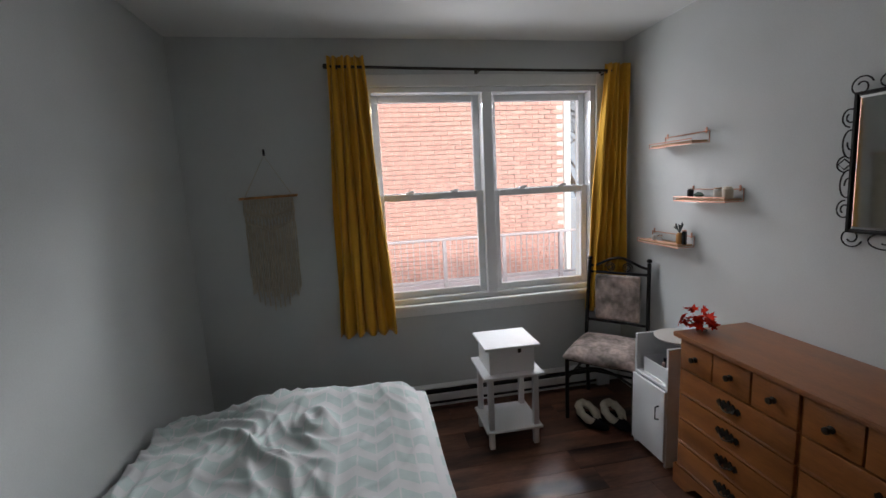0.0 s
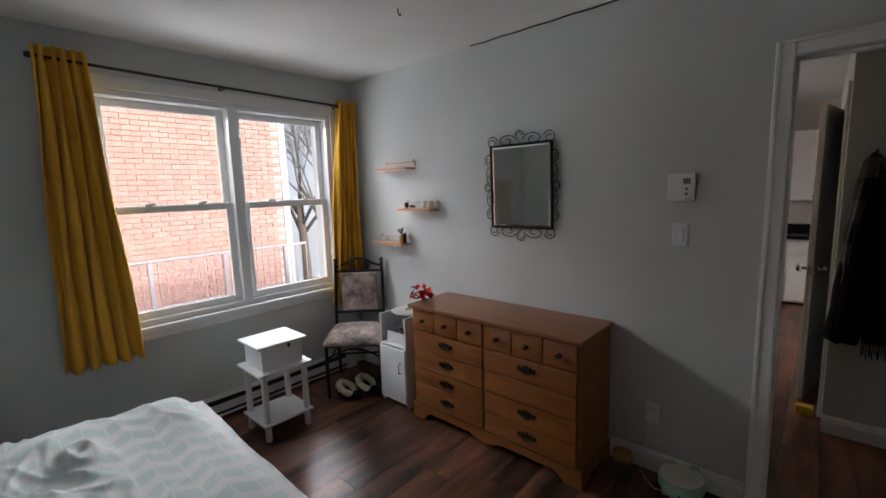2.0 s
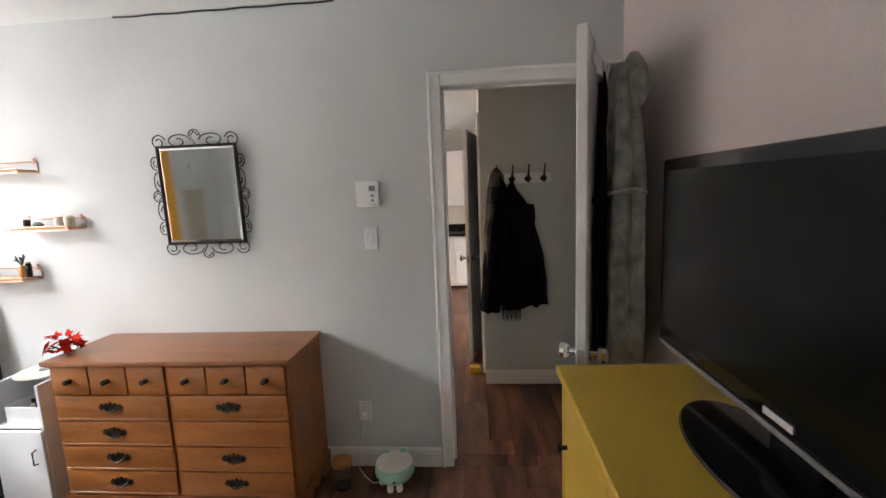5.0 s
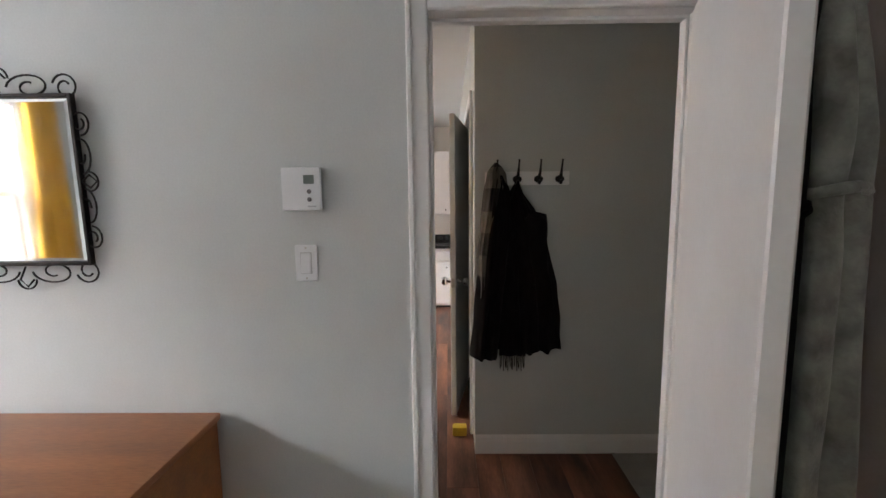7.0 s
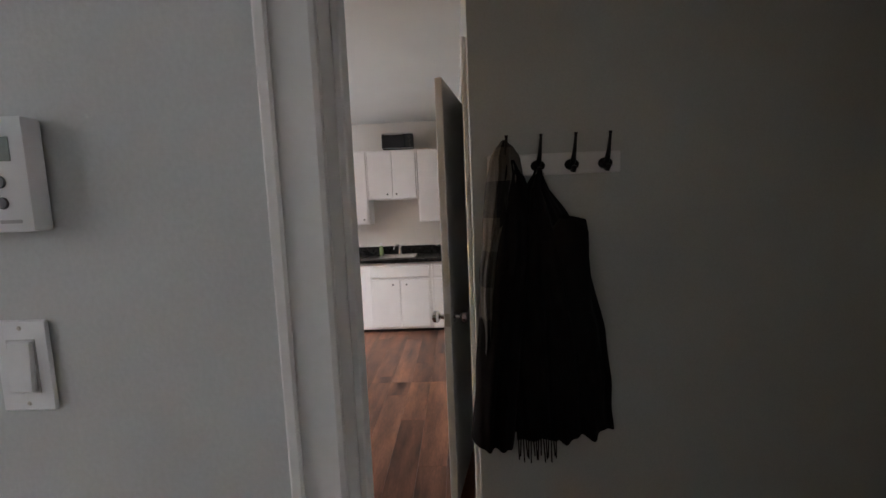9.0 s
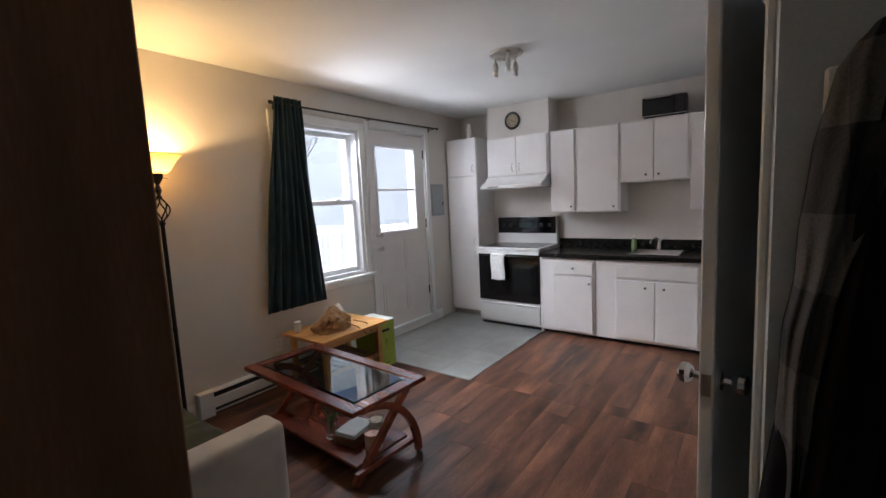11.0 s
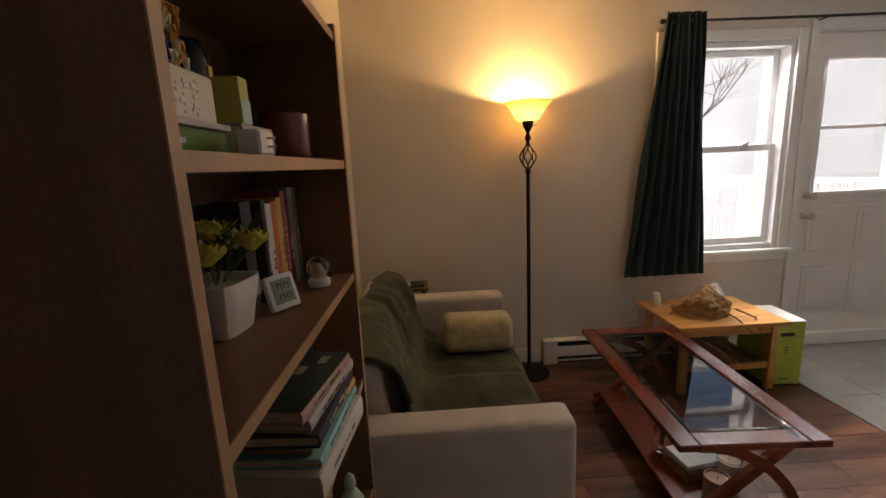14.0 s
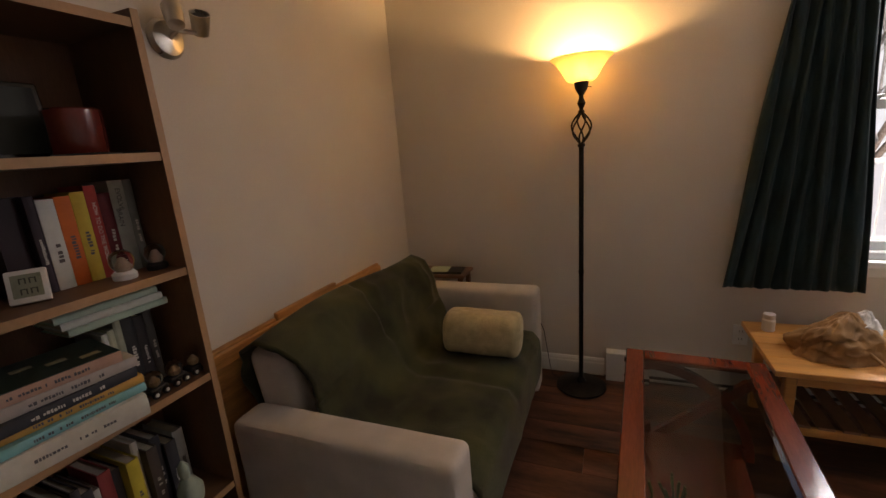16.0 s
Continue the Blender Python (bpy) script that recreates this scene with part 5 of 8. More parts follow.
def hung_cloth(name, label, cat, material, m, w, ln, depth, seed, top_w=0.35, hood=False, extra=None):
    """A garment that hangs from one point: narrow shoulders, long folds, open lower hem."""
    t = thing(name, label, cat, m)
    rnd = random.Random(seed)
    ph = [rnd.uniform(0, 6.28) for _ in range(5)]

    def fn(u, v):
        a = u * 2 * math.pi
        k = top_w + (1 - top_w) * min(1, v / 0.28) ** 0.7
        k *= 0.84 + 0.34 * v
        fold = 1 + (0.10 + 0.16 * v) * math.sin(5 * a + ph[0] + 1.2 * v) + 0.08 * math.sin(9 * a + ph[1]) + 0.05 * nz(3 * math.cos(a), 3 * math.sin(a), 8 * v)
        k *= 1 - 0.10 * math.exp(-((v - 0.42) / 0.05) ** 2)
        if v < 0.03:
            k *= 0.3 + 0.7 * v / 0.03
        return (w * k * fold * math.cos(a), depth * (0.55 + 0.45 * min(1, v * 3)) * fold * math.sin(a), -ln * v + 0.02 * math.sin(3 * a + ph[2]) * v)

    part("body_cloth", sheet(fn, 80, 50), material, t, smooth=3.2)
    zb = -ln * 0.42
    ring = [(w * 1.06 * math.cos(a), depth * 1.10 * math.sin(a), zb + 0.006 * math.sin(3 * a)) for a in [k * math.pi / 12 for k in range(24)]]
    part("belt", tube(ring, 0.010, 6, closed=True), material, t, smooth=3.2)
    part("hood", lathe([(0.0, -0.17), (w * 0.30, -0.15), (w * 0.46, -0.09), (w * 0.36, -0.02), (w * 0.12, 0.03), (0.0, 0.035)], 16, center=(0.0, depth * 0.45, 0)), material, t, smooth=3.2)
    return t


# robes on an over-door hanger behind the open bedroom door
ang = leaf_a
leaf_m = pose(EX - 0.02, DR + 0.01, 0, 0, 0, ang)
rk = thing("over_door_hanger", "white over-door hook rack on the bedroom door", "hook rack", leaf_m)
for xx in (0.30, 0.62):
    part("hook", tube([(xx, -0.022, 2.0), (xx, -0.022, 2.016), (xx, 0.022, 2.016), (xx, 0.022, 1.90), (xx, 0.06, 1.88), (xx, 0.066, 1.915)], 0.006, 6), WHITE, rk)
part("bar", boxes(((0.24, 0.0195, 1.915), (0.70, 0.026, 1.955)), bevel=0.002), WHITE, rk)
hung_cloth("bathrobe", "long grey fleece bathrobe hanging behind the door", "robe", FLEECE, leaf_m @ pose(0.50, 0.105, 1.95), 0.125, 1.10, 0.075, 21)
hung_cloth("bathrobe", "dark robe hanging behind the open door", "robe", COAT, leaf_m @ pose(0.65, 0.046, 1.86), 0.028, 0.95, 0.018, 22)

# ---------- hall: hook rail and coat ----------


def hook_rail():
    t = thing("hook_rail", "white hook rail with four black hooks", "hook rail")
    part("board", boxes(((HX - 0.016, -0.595, 1.548), (HX - 0.0005, -0.14, 1.622)), bevel=0.004), TRIM, t)
    for y in (-0.197, -0.312, -0.427, -0.540):
        h = part("hook", tube([(HX - 0.020, y, 1.576), (HX - 0.038, y, 1.588), (HX - 0.047, y - 0.002, 1.612), (HX - 0.050, y - 0.004, 1.640), (HX - 0.054, y - 0.006, 1.672), (HX - 0.056, y - 0.006, 1.682)], [0.010, 0.0095, 0.0075, 0.0055, 0.0045, 0.0062], 10), IRON, t, smooth=3.2)
        rose = lathe([(0.0, 0.0), (0.021, 0.0), (0.025, 0.006), (0.021, 0.014), (0.010, 0.019), (0.0, 0.020)], 20)
        for v in rose.verts:
            v.co.x *= 0.78
        part("base_plate", rot_bm(rose, pose(HX - 0.0162, y, 1.580, 0, -90)), IRON, h, smooth=3.2)
        part("lower_hook", tube([(HX - 0.022, y, 1.574), (HX - 0.034, y, 1.560), (HX - 0.050, y, 1.557), (HX - 0.057, y, 1.572)], [0.009, 0.008, 0.007, 0.0085], 10), IRON, h, smooth=3.2)
    return t


hook_rail()


def along(knots, z):
    """A value between (z, value) knots that run downwards, eased."""
    if z >= knots[0][0]:
        return knots[0][1]
    for (za, a), (zlow, b) in zip(knots, knots[1:]):
        if z >= zlow:
            f = (za - z) / (za - zlow)
            return a + (b - a) * f
    return knots[-1][1]


def garment_side(left, right, z_top, z_hem, depth, folds, seed, drop=0.0):
    """Hanging cloth against the coat wall: front with vertical folds that open towards the hem, and a flat back."""
    def fn(u, v):
        s = 2 * u if u <= 0.5 else 2 - 2 * u
        z = z_top + (z_hem - z_top) * v
        y = along(left, z) + (along(right, z) - along(left, z)) * s
        y += 0.006 * nz(z * 9, seed, s * 2) * min(1, 4 * v)
        if u > 0.5:
            return (HX - 0.006, y, z + drop * s * v)
        swell = math.sin(math.pi * s) ** 0.45
        ripple = 0.16 * math.sin(folds * 2 * math.pi * s + seed + 1.5 * nz(2 * s, 3 * z, seed)) + 0.10 * math.sin(folds * 3.7 * math.pi * s + 2.1 * seed + 4 * z)
        crease = 0.14 * nz(5 * s + seed, 7 * z, seed) + 0.08 * nz(11 * s, 16 * z, seed + 3)
        out = 0.012 + depth * swell * (0.45 + 0.55 * min(1, 3.5 * v)) * (1 + (ripple * (0.35 + 0.9 * v) + crease))
        return (HX - 0.006 - out, y, z + drop * s * v + 0.006 * math.sin(folds * 6 * s) * v)
    return sheet(fn, 90, 70)


def coat():
    """A heavy coat on the second hook: narrow at its loop, a turned collar, sloping shoulder, long sleeve, wide hem."""
    t = thing("winter_coat", "black wool coat hanging open on a wall hook", "coat")
    part("body_cloth", garment_side([(1.56, -0.300), (1.50, -0.262), (1.42, -0.225), (1.20, -0.205), (0.65, -0.190)], [(1.56, -0.322), (1.50, -0.348), (1.42, -0.412), (1.36, -0.440), (1.25, -0.474), (1.02, -0.538), (0.82, -0.560), (0.65, -0.566)], 1.565, 0.648, 0.105, 4, 1.3), COAT, t, smooth=3.2)
    part("front_panel", garment_side([(1.60, -0.196), (1.54, -0.168), (1.45, -0.150), (1.26, -0.124), (1.02, -0.092), (0.81, -0.074), (0.60, -0.055)], [(1.60, -0.236), (1.54, -0.268), (1.45, -0.300), (1.26, -0.290), (0.60, -0.208)], 1.60, 0.602, 0.098, 2, 4.4), COAT, t, smooth=3.2)

    def sleeve(u, v):
        a = u * 2 * math.pi
        r = 0.060 * (1 - 0.28 * v) * (1 + 0.09 * math.sin(3 * a + 9 * v) + 0.10 * nz(2 * math.cos(a), 2 * math.sin(a), 7 * v))
        if v < 0.06:
            r *= 0.4 + 10 * v
        return (HX - 0.108 + 0.035 * v + r * math.cos(a) * 0.75, -0.385 - 0.080 * v + r * math.sin(a), 1.40 - 0.60 * v)

    part("sleeve", sheet(sleeve, 28, 40), COAT, t, smooth=3.2)

    def collar(u, v):
        a = 2 * u - 1
        return (HX - 0.055 - 0.045 * (1 - a * a) - 0.012 * math.sin(4 * v), -0.415 + 0.050 * a - 0.010 * v, 1.405 - 0.125 * v + 0.012 * a)

    part("collar", sheet(collar, 12, 14, 0.012), COAT, t, smooth=3.2)
    part("hanging_loop", tube([(HX - 0.050, -0.300, 1.545), (HX - 0.056, -0.306, 1.562), (HX - 0.058, -0.312, 1.569), (HX - 0.056, -0.319, 1.562), (HX - 0.050, -0.326, 1.545)], 0.0028, 6), plain(0.30, 0.29, 0.28), t, "pale cloth hanging loop")
    s = thing("scarf", "grey plaid scarf draped over a wall hook", "scarf")
    part("scarf_cloth", garment_side([(1.665, -0.188), (1.650, -0.172), (1.615, -0.150), (1.51, -0.130), (1.28, -0.111), (1.15, -0.099), (0.95, -0.098)], [(1.665, -0.206), (1.650, -0.228), (1.615, -0.252), (1.55, -0.262), (1.45, -0.240), (1.28, -0.180), (0.95, -0.140)], 1.668, 0.95, 0.070, 3, 2.7), PLAID, s, smooth=3.2)

    def tail(u, v):
        return (HX - 0.045 + 0.010 * math.sin(u * 12), -0.217 - 0.145 * u, 0.74 - 0.135 * v)

    part("scarf_end", sheet(tail, 12, 8, 0.006), COAT, s, smooth=3.2)
    for k in range(16):
        part("fringe", tube([(HX - 0.045, -0.222 - 0.009 * k, 0.608), (HX - 0.043 + 0.004 * math.sin(k), -0.224 - 0.009 * k + 0.004 * math.sin(1.7 * k), 0.528 + 0.014 * math.sin(k * 2.3))], 0.0026, 5), COAT, s)


coat()
sp = thing("yellow_sponge", "yellow cleaning sponge lying by the doorway", "sponge", pose(3.36, 0.0, 0))
part("sponge", boxes(((-0.03, -0.045, 0), (0.03, 0.045, 0.06)), bevel=0.012, seg=2), plain(0.62, 0.42, 0.03), sp)
# ---------- living room ----------


def bookcase():
    t = thing("bookcase", "tall dark walnut bookcase filled with books", "bookcase")
    x0, x1, y0, y1, h, th = LX + 0.014, 2.527, 0.555, 1.315, 1.80, 0.018
    part("side_panel", boxes(((x0, y0, 0), (x1 - 0.002, y0 + th, h))), OAKD, t)
    part("side_panel", boxes(((x0, y1 - th, 0), (x1 - 0.002, y1, h))), OAKD, t)
    part("back_panel", boxes(((x0, y0 + th, 0.02), (x0 + 0.006, y1 - th, h))), OAKD, t)
    for y in (y0, y1 - th):
        part("edge_band", boxes(((x1 - 0.002, y, 0), (x1, y + th, h))), OAKE, t, "light worn edge band")
    for z in SHELVES + (h - 0.02,):
        part("shelf", boxes(((x0 + 0.006, y0 + th, z - 0.020), (x1 - 0.006, y1 - th, z))), OAKS, t)
        part("edge_band", boxes(((x1 - 0.006, y0 + th, z - 0.020), (x1 - 0.0035, y1 - th, z))), OAKE, t)


SHELVES = (0.08, 0.53, 0.883, 1.188, 1.480)
before = set(scene.objects)
bookcase()
SHELF_THINGS = [o for o in scene.objects if o not in before and o.parent is None]


def cloth_box(a, b, bevel, wob=0.004, cuts=10):
    """A padded block: bevelled, cut fine and slightly uneven."""
    bm = boxes((a, b), bevel=bevel, seg=4)
    bmesh.ops.subdivide_edges(bm, edges=[e for e in bm.edges if e.calc_length() > 0.08], cuts=cuts, use_grid_fill=True)
    for v in bm.verts:
        k = wob * nz(v.co.x * 6, v.co.y * 6, v.co.z * 6)
        v.co += v.co.normalized() * k
    return bm


def sofa():
    t = thing("sofa", "light beige fabric sofa under an olive throw", "sofa")
    part("base", boxes(((2.40, 1.56, 0.09), (3.14, 2.705, 0.27)), bevel=0.012, seg=2), BEIGE, t)
    part("armrest", cloth_box((2.40, 1.415, 0.05), (3.185, 1.555, 0.622), 0.035), BEIGE, t)
    part("armrest", cloth_box((2.40, 2.71, 0.05), (3.185, 2.85, 0.655), 0.035), BEIGE, t)
    part("seat_cushion", cloth_box((2.58, 1.562, 0.272), (3.165, 2.132, 0.42), 0.045, 0.006), BEIGE, t)
    part("seat_cushion", cloth_box((2.58, 2.136, 0.272), (3.165, 2.704, 0.42), 0.045, 0.006), BEIGE, t)
    bk = boxes(((-0.09, 1.56, 0.27), (0.09, 2.705, 0.80)), bevel=0.06, seg=4)
    for v in bk.verts:
        v.co.x += 2.52 - (v.co.z - 0.27) * 0.16
    part("backrest", bk, BEIGE, t)
    for x in (2.46, 3.10):
        for y in (1.48, 2.78):
            part("foot", lathe([(0.018, 0), (0.026, 0.049)], 12, center=(x, y, 0)), BLACKM, t)


sofa()


def throw():
    """Thick plush blanket over back and seat of the sofa."""
    prof = [(2.30, 0.50), (2.315, 0.70), (2.345, 0.80), (2.42, 0.845), (2.51, 0.815), (2.58, 0.72), (2.635, 0.58), (2.675, 0.475), (2.74, 0.445), (2.90, 0.448), (3.06, 0.447), (3.155, 0.435), (3.192, 0.39), (3.198, 0.30), (3.196, 0.20)]
    acc = [0.0]
    for a, b in zip(prof, prof[1:]):
        acc.append(acc[-1] + math.dist(a, b))

    def at(s):
        s *= acc[-1]
        for i in range(len(prof) - 1):
            if s <= acc[i + 1]:
                f = (s - acc[i]) / (acc[i + 1] - acc[i])
                return tuple(prof[i][k] + f * (prof[i + 1][k] - prof[i][k]) for k in (0, 1))
        return prof[-1]

    def fn(u, v):
        x, z = at(u)
        y = 1.575 + 1.12 * v
        if u < 0.42:
            y = 1.60 + 1.09 * v - 0.06 * (1 - v) * math.sin(u * 7)
        n1 = nz(x * 3 + 1, y * 2.6, z * 3)
        n2 = nz(x * 9, y * 8, z * 9)
        two = abs(y - 2.134)
        gap = -0.016 * math.exp(-(two / 0.03) ** 2)
        fold = max(0.0, 1 - 2.2 * abs(nz(x * 4 + 3, y * 5.5, z * 4))) ** 3 * (0.4 + nz(x * 2, y * 2 + 7, z))
        swell = 0.020 * n1 + 0.010 * n2 + gap + 0.016 * fold
        if u < 0.45:
            x += swell * 1.6 + 0.020 * math.sin(y * 5.2 + 1.0)
            z += swell * 0.8 + 0.015 * math.sin(y * 4.1)
        else:
            z += swell
        return (x + 0.006, y, z + 0.006)

    single("throw_blanket", sheet(fn, 90, 80, 0.014), GREEN, "olive green plush throw draped over the sofa", "blanket", smooth=3.2)


throw()


def rolled_pillow():
    def fn(u, v):
        a, s = u * 2 * math.pi, 2 * v - 1
        k = max(0.0, 1 - abs(s) ** 14) ** 0.5
        r = (abs(math.cos(a)) ** 3 + abs(math.sin(a)) ** 3) ** (-1 / 3)
        w = 1 + 0.05 * nz(3 * math.cos(a), 3 * math.sin(a), s * 3)
        return (0.195 * s, 0.100 * k * r * math.cos(a) * w, 0.104 + 0.104 * k * r * math.sin(a) * w)

    single("pillow", sheet(fn, 48, 40), PLUSH, "cream plush folded cushion on the sofa seat", "cushion", pose(2.97, 2.39, 0.448, -6, 2, 4), smooth=3.2)


rolled_pillow()

hb = thing("wooden_headboard", "rough pine plank leaning behind the sofa", "plank")
rnd = random.Random(8)
for k in range(3):
    a, b = 1.40 + 0.42 * k, 1.40 + 0.42 * (k + 1) - 0.008
    part("board", boxes(((LX + 0.002, a, 0.02), (LX + 0.026, b, 0.815 + rnd.uniform(-0.012, 0.012))), bevel=0.004), PINE_Y, hb)
part("cap_rail", boxes(((LX + 0.0265, 1.40, 0.745), (LX + 0.046, 2.64, 0.80)), bevel=0.004), PINE_Y, hb)
ct = thing("corner_table", "small dark corner table behind the sofa arm", "table")
part("tabletop", boxes(((2.33, 2.875, 0.655), (2.72, 3.075, 0.675)), bevel=0.003), OAKD, ct)
for x in (2.36, 2.69):
    for y in (2.90, 3.05):
        part("leg", boxes(((x - 0.014, y - 0.014, 0), (x + 0.014, y + 0.014, 0.6545)), bevel=0.002), OAKD, ct)
tab = thing("notebook", "black notebook with a pale green page on table", "notebook", pose(2.58, 2.95, 0.6755, 0, 0, 6))
part("cover", boxes(((-0.11, -0.06, 0), (0.11, 0.06, 0.014)), bevel=0.003), BLACKM, tab)
part("page", boxes(((-0.10, -0.055, 0.0145), (0.02, 0.055, 0.018))), plain(0.50, 0.58, 0.40), tab)
bowl = thing("bowl", "small orange wooden bowl on the corner table", "bowl", pose(2.37, 2.97, 0.6755))
part("bowl_body", lathe([(0.020, 0), (0.028, 0.01), (0.036, 0.045), (0.032, 0.045), (0.022, 0.012), (0, 0.01)], 16), PINE, bowl)


def floor_lamp():
    t = thing("floor_lamp", "black iron torchiere with a lit amber glass shade", "floor lamp", pose(3.395, 2.93, 0))
    part("base", lathe([(0.135, 0), (0.140, 0.006), (0.138, 0.014), (0.100, 0.026), (0.060, 0.034), (0.028, 0.040), (0.022, 0.055), (0.013, 0.065)], 36), IRON, t)
    part("pole", lathe([(0.0125, 0.06), (0.0125, 0.70), (0.015, 0.705), (0.015, 0.72), (0.0125, 0.725), (0.0125, 1.385), (0.019, 1.392), (0.019, 1.402), (0.010, 1.41)], 16), IRON, t)
    for k in range(6):
        a0 = k * math.pi / 3
        pts = [((0.008 + 0.043 * math.sin(math.pi * j / 14) ** 1.0) * math.cos(a0 + 1.5 * j / 14), (0.008 + 0.043 * math.sin(math.pi * j / 14)) * math.sin(a0 + 1.5 * j / 14), 1.408 + 0.152 * j / 14) for j in range(15)]
        part("cage_bar", tube(pts, 0.0045, 6), IRON, t)
    part("neck", lathe([(0.010, 1.555), (0.018, 1.562), (0.010, 1.575), (0.016, 1.592), (0.021, 1.605), (0.013, 1.625), (0.011, 1.64), (0.020, 1.655), (0.030, 1.672), (0.034, 1.690), (0.036, 1.712), (0.0, 1.712)], 18), IRON, t)
    bm = bmesh.new()
    prof = [(0.034, 1.705), (0.056, 1.707), (0.072, 1.718), (0.085, 1.738), (0.099, 1.762), (0.117, 1.788), (0.136, 1.808), (0.148, 1.815), (0.151, 1.819), (0.148, 1.823), (0.142, 1.821), (0.131, 1.812), (0.112, 1.793), (0.094, 1.766), (0.080, 1.742), (0.067, 1.723), (0.052, 1.713), (0.034, 1.711)]
    n = 48
    rings = [[bm.verts.new((r * math.cos(k * 2 * math.pi / n), r * math.sin(k * 2 * math.pi / n), z)) for k in range(n)] for r, z in prof]
    for a, b in zip(rings, rings[1:] + rings[:1]):
        for k in range(n):
            bm.faces.new((a[k], a[(k + 1) % n], b[(k + 1) % n], b[k]))
    part("shade", bm, SHADE, t, "amber glass bowl shade, lit")
    part("bulb", lathe([(0.012, 1.715), (0.013, 1.735), (0.026, 1.765), (0.028, 1.785), (0.018, 1.808), (0, 1.814)], 16), mat("bulb_glow", (1.0, 0.78, 0.42), 0.4, var=0.0, bump=0, emit=12.0), t, "glowing bulb").visible_shadow = False
    part("switch_stem", tube([(0.02, -0.01, 1.68), (0.05, -0.025, 1.676)], 0.002, 5), IRON, t)
    cord = thing("lamp_cord", "thin black lamp cord along the wall", "cord")
    part("cord", tube([(3.30, 2.95, 0.012), (3.22, 3.02, 0.006), (3.20, 3.05, 0.05), (3.19, 2.90, 0.35), (3.16, 2.88, 0.45)], 0.0025, 6), BLACKM, cord)


floor_lamp()


def coffee_table():
    t = thing("coffee_table", "cherry wood coffee table with inset glass top", "coffee table", pose(3.862, 2.005, 0, 0, 0, -3.0))
    hx, hy, z = 0.268, 0.545, 0.458
    fr = 0.075
    part("top_frame", boxes(((-hx, -hy, z - 0.028), (-hx + fr, hy, z)), ((hx - fr, -hy, z - 0.028), (hx, hy, z)), ((-hx + fr, -hy, z - 0.028), (hx - fr, -hy + fr, z)), ((-hx + fr, hy - fr, z - 0.028), (hx - fr, hy, z)), bevel=0.004), CHERRY, t)
    gx, gy, gb = hx - fr, hy - fr, 0.018
    bm = bmesh.new()
    lo = [bm.verts.new((s * gx, q * gy, z - 0.008)) for s, q in ((-1, -1), (1, -1), (1, 1), (-1, 1))]
    md = [bm.verts.new((s * gx, q * gy, z - 0.005)) for s, q in ((-1, -1), (1, -1), (1, 1), (-1, 1))]
    hi = [bm.verts.new((s * (gx - gb), q * (gy - gb), z - 0.001)) for s, q in ((-1, -1), (1, -1), (1, 1), (-1, 1))]
    bm.faces.new(hi)
    bm.faces.new(lo[::-1])
    for i in range(4):
        j = (i + 1) % 4
        bm.faces.new((lo[i], lo[j], md[j], md[i]))
        bm.faces.new((md[i], md[j], hi[j], hi[i]))
    part("glass_top", bm, GLASS_T, t, "bevelled clear glass inset", smooth=None).visible_shadow = False
    part("lower_shelf", boxes(((-0.19, -hy + 0.10, 0.088), (0.19, hy - 0.10, 0.106)), bevel=0.004), CHERRY, t)
    for s in (-1, 1):
        ye = s * (hy - 0.075)
        for q in (-1, 1):
            # one straight splayed leg and one curved one cross at each end
            if q == 1:
                pts = [(-0.215 + 0.45 * k / 10, ye - s * 0.018, 0.012 + 0.416 * k / 10) for k in range(11)]
            else:
                pts = [(0.232 - 0.405 * (1 - math.cos(0.5 * math.pi * k / 12)), ye + s * 0.018, 0.012 + 0.405 * math.sin(0.5 * math.pi * k / 12)) for k in range(13)]
            bm = bmesh.new()
            ring = []
            for i, p in enumerate(pts):
                a, b = pts[max(i - 1, 0)], pts[min(i + 1, len(pts) - 1)]
                d = Vector((b[0] - a[0], 0, b[2] - a[2])).normalized()
                nrm = Vector((-d.z, 0, d.x)) * 0.020
                yy = Vector((0, 0.014, 0))
                c = Vector(p)
                ring.append([bm.verts.new(c + nrm + yy), bm.verts.new(c + nrm - yy), bm.verts.new(c - nrm - yy), bm.verts.new(c - nrm + yy)])
            for a, b in zip(ring, ring[1:]):
                for k in range(4):
                    bm.faces.new((a[k], a[(k + 1) % 4], b[(k + 1) % 4], b[k]))
            bm.faces.new(ring[0])
            bm.faces.new(ring[-1][::-1])
            part("leg", bm, CHERRY, t, smooth=0.7)
        part("foot_rail", boxes(((-0.215, ye - 0.014, 0.06), (0.215, ye + 0.014, 0.088)), bevel=0.003), CHERRY, t)
    return t


coffee_table()
cm = pose(3.862, 2.005, 0.1065, 0, 0, -3.0)


def candle(label, m, r, h, holder, wax):
    t = thing("candle", label, "candle", m)
    part("holder", lathe([(r * 0.92, 0), (r, 0.006), (r, h), (r - 0.004, h), (r - 0.005, 0.012), (0, 0.01)], 24), holder, t)
    part("wax", lathe([(0, 0.0125), (r - 0.006, 0.0125), (r - 0.006, h * 0.9), (0, h * 0.9)], 24), wax, t)
    part("wick", tube([(0, 0, h * 0.9), (0.002, 0, h * 0.9 + 0.012)], 0.0012, 5), BLACKM, t)


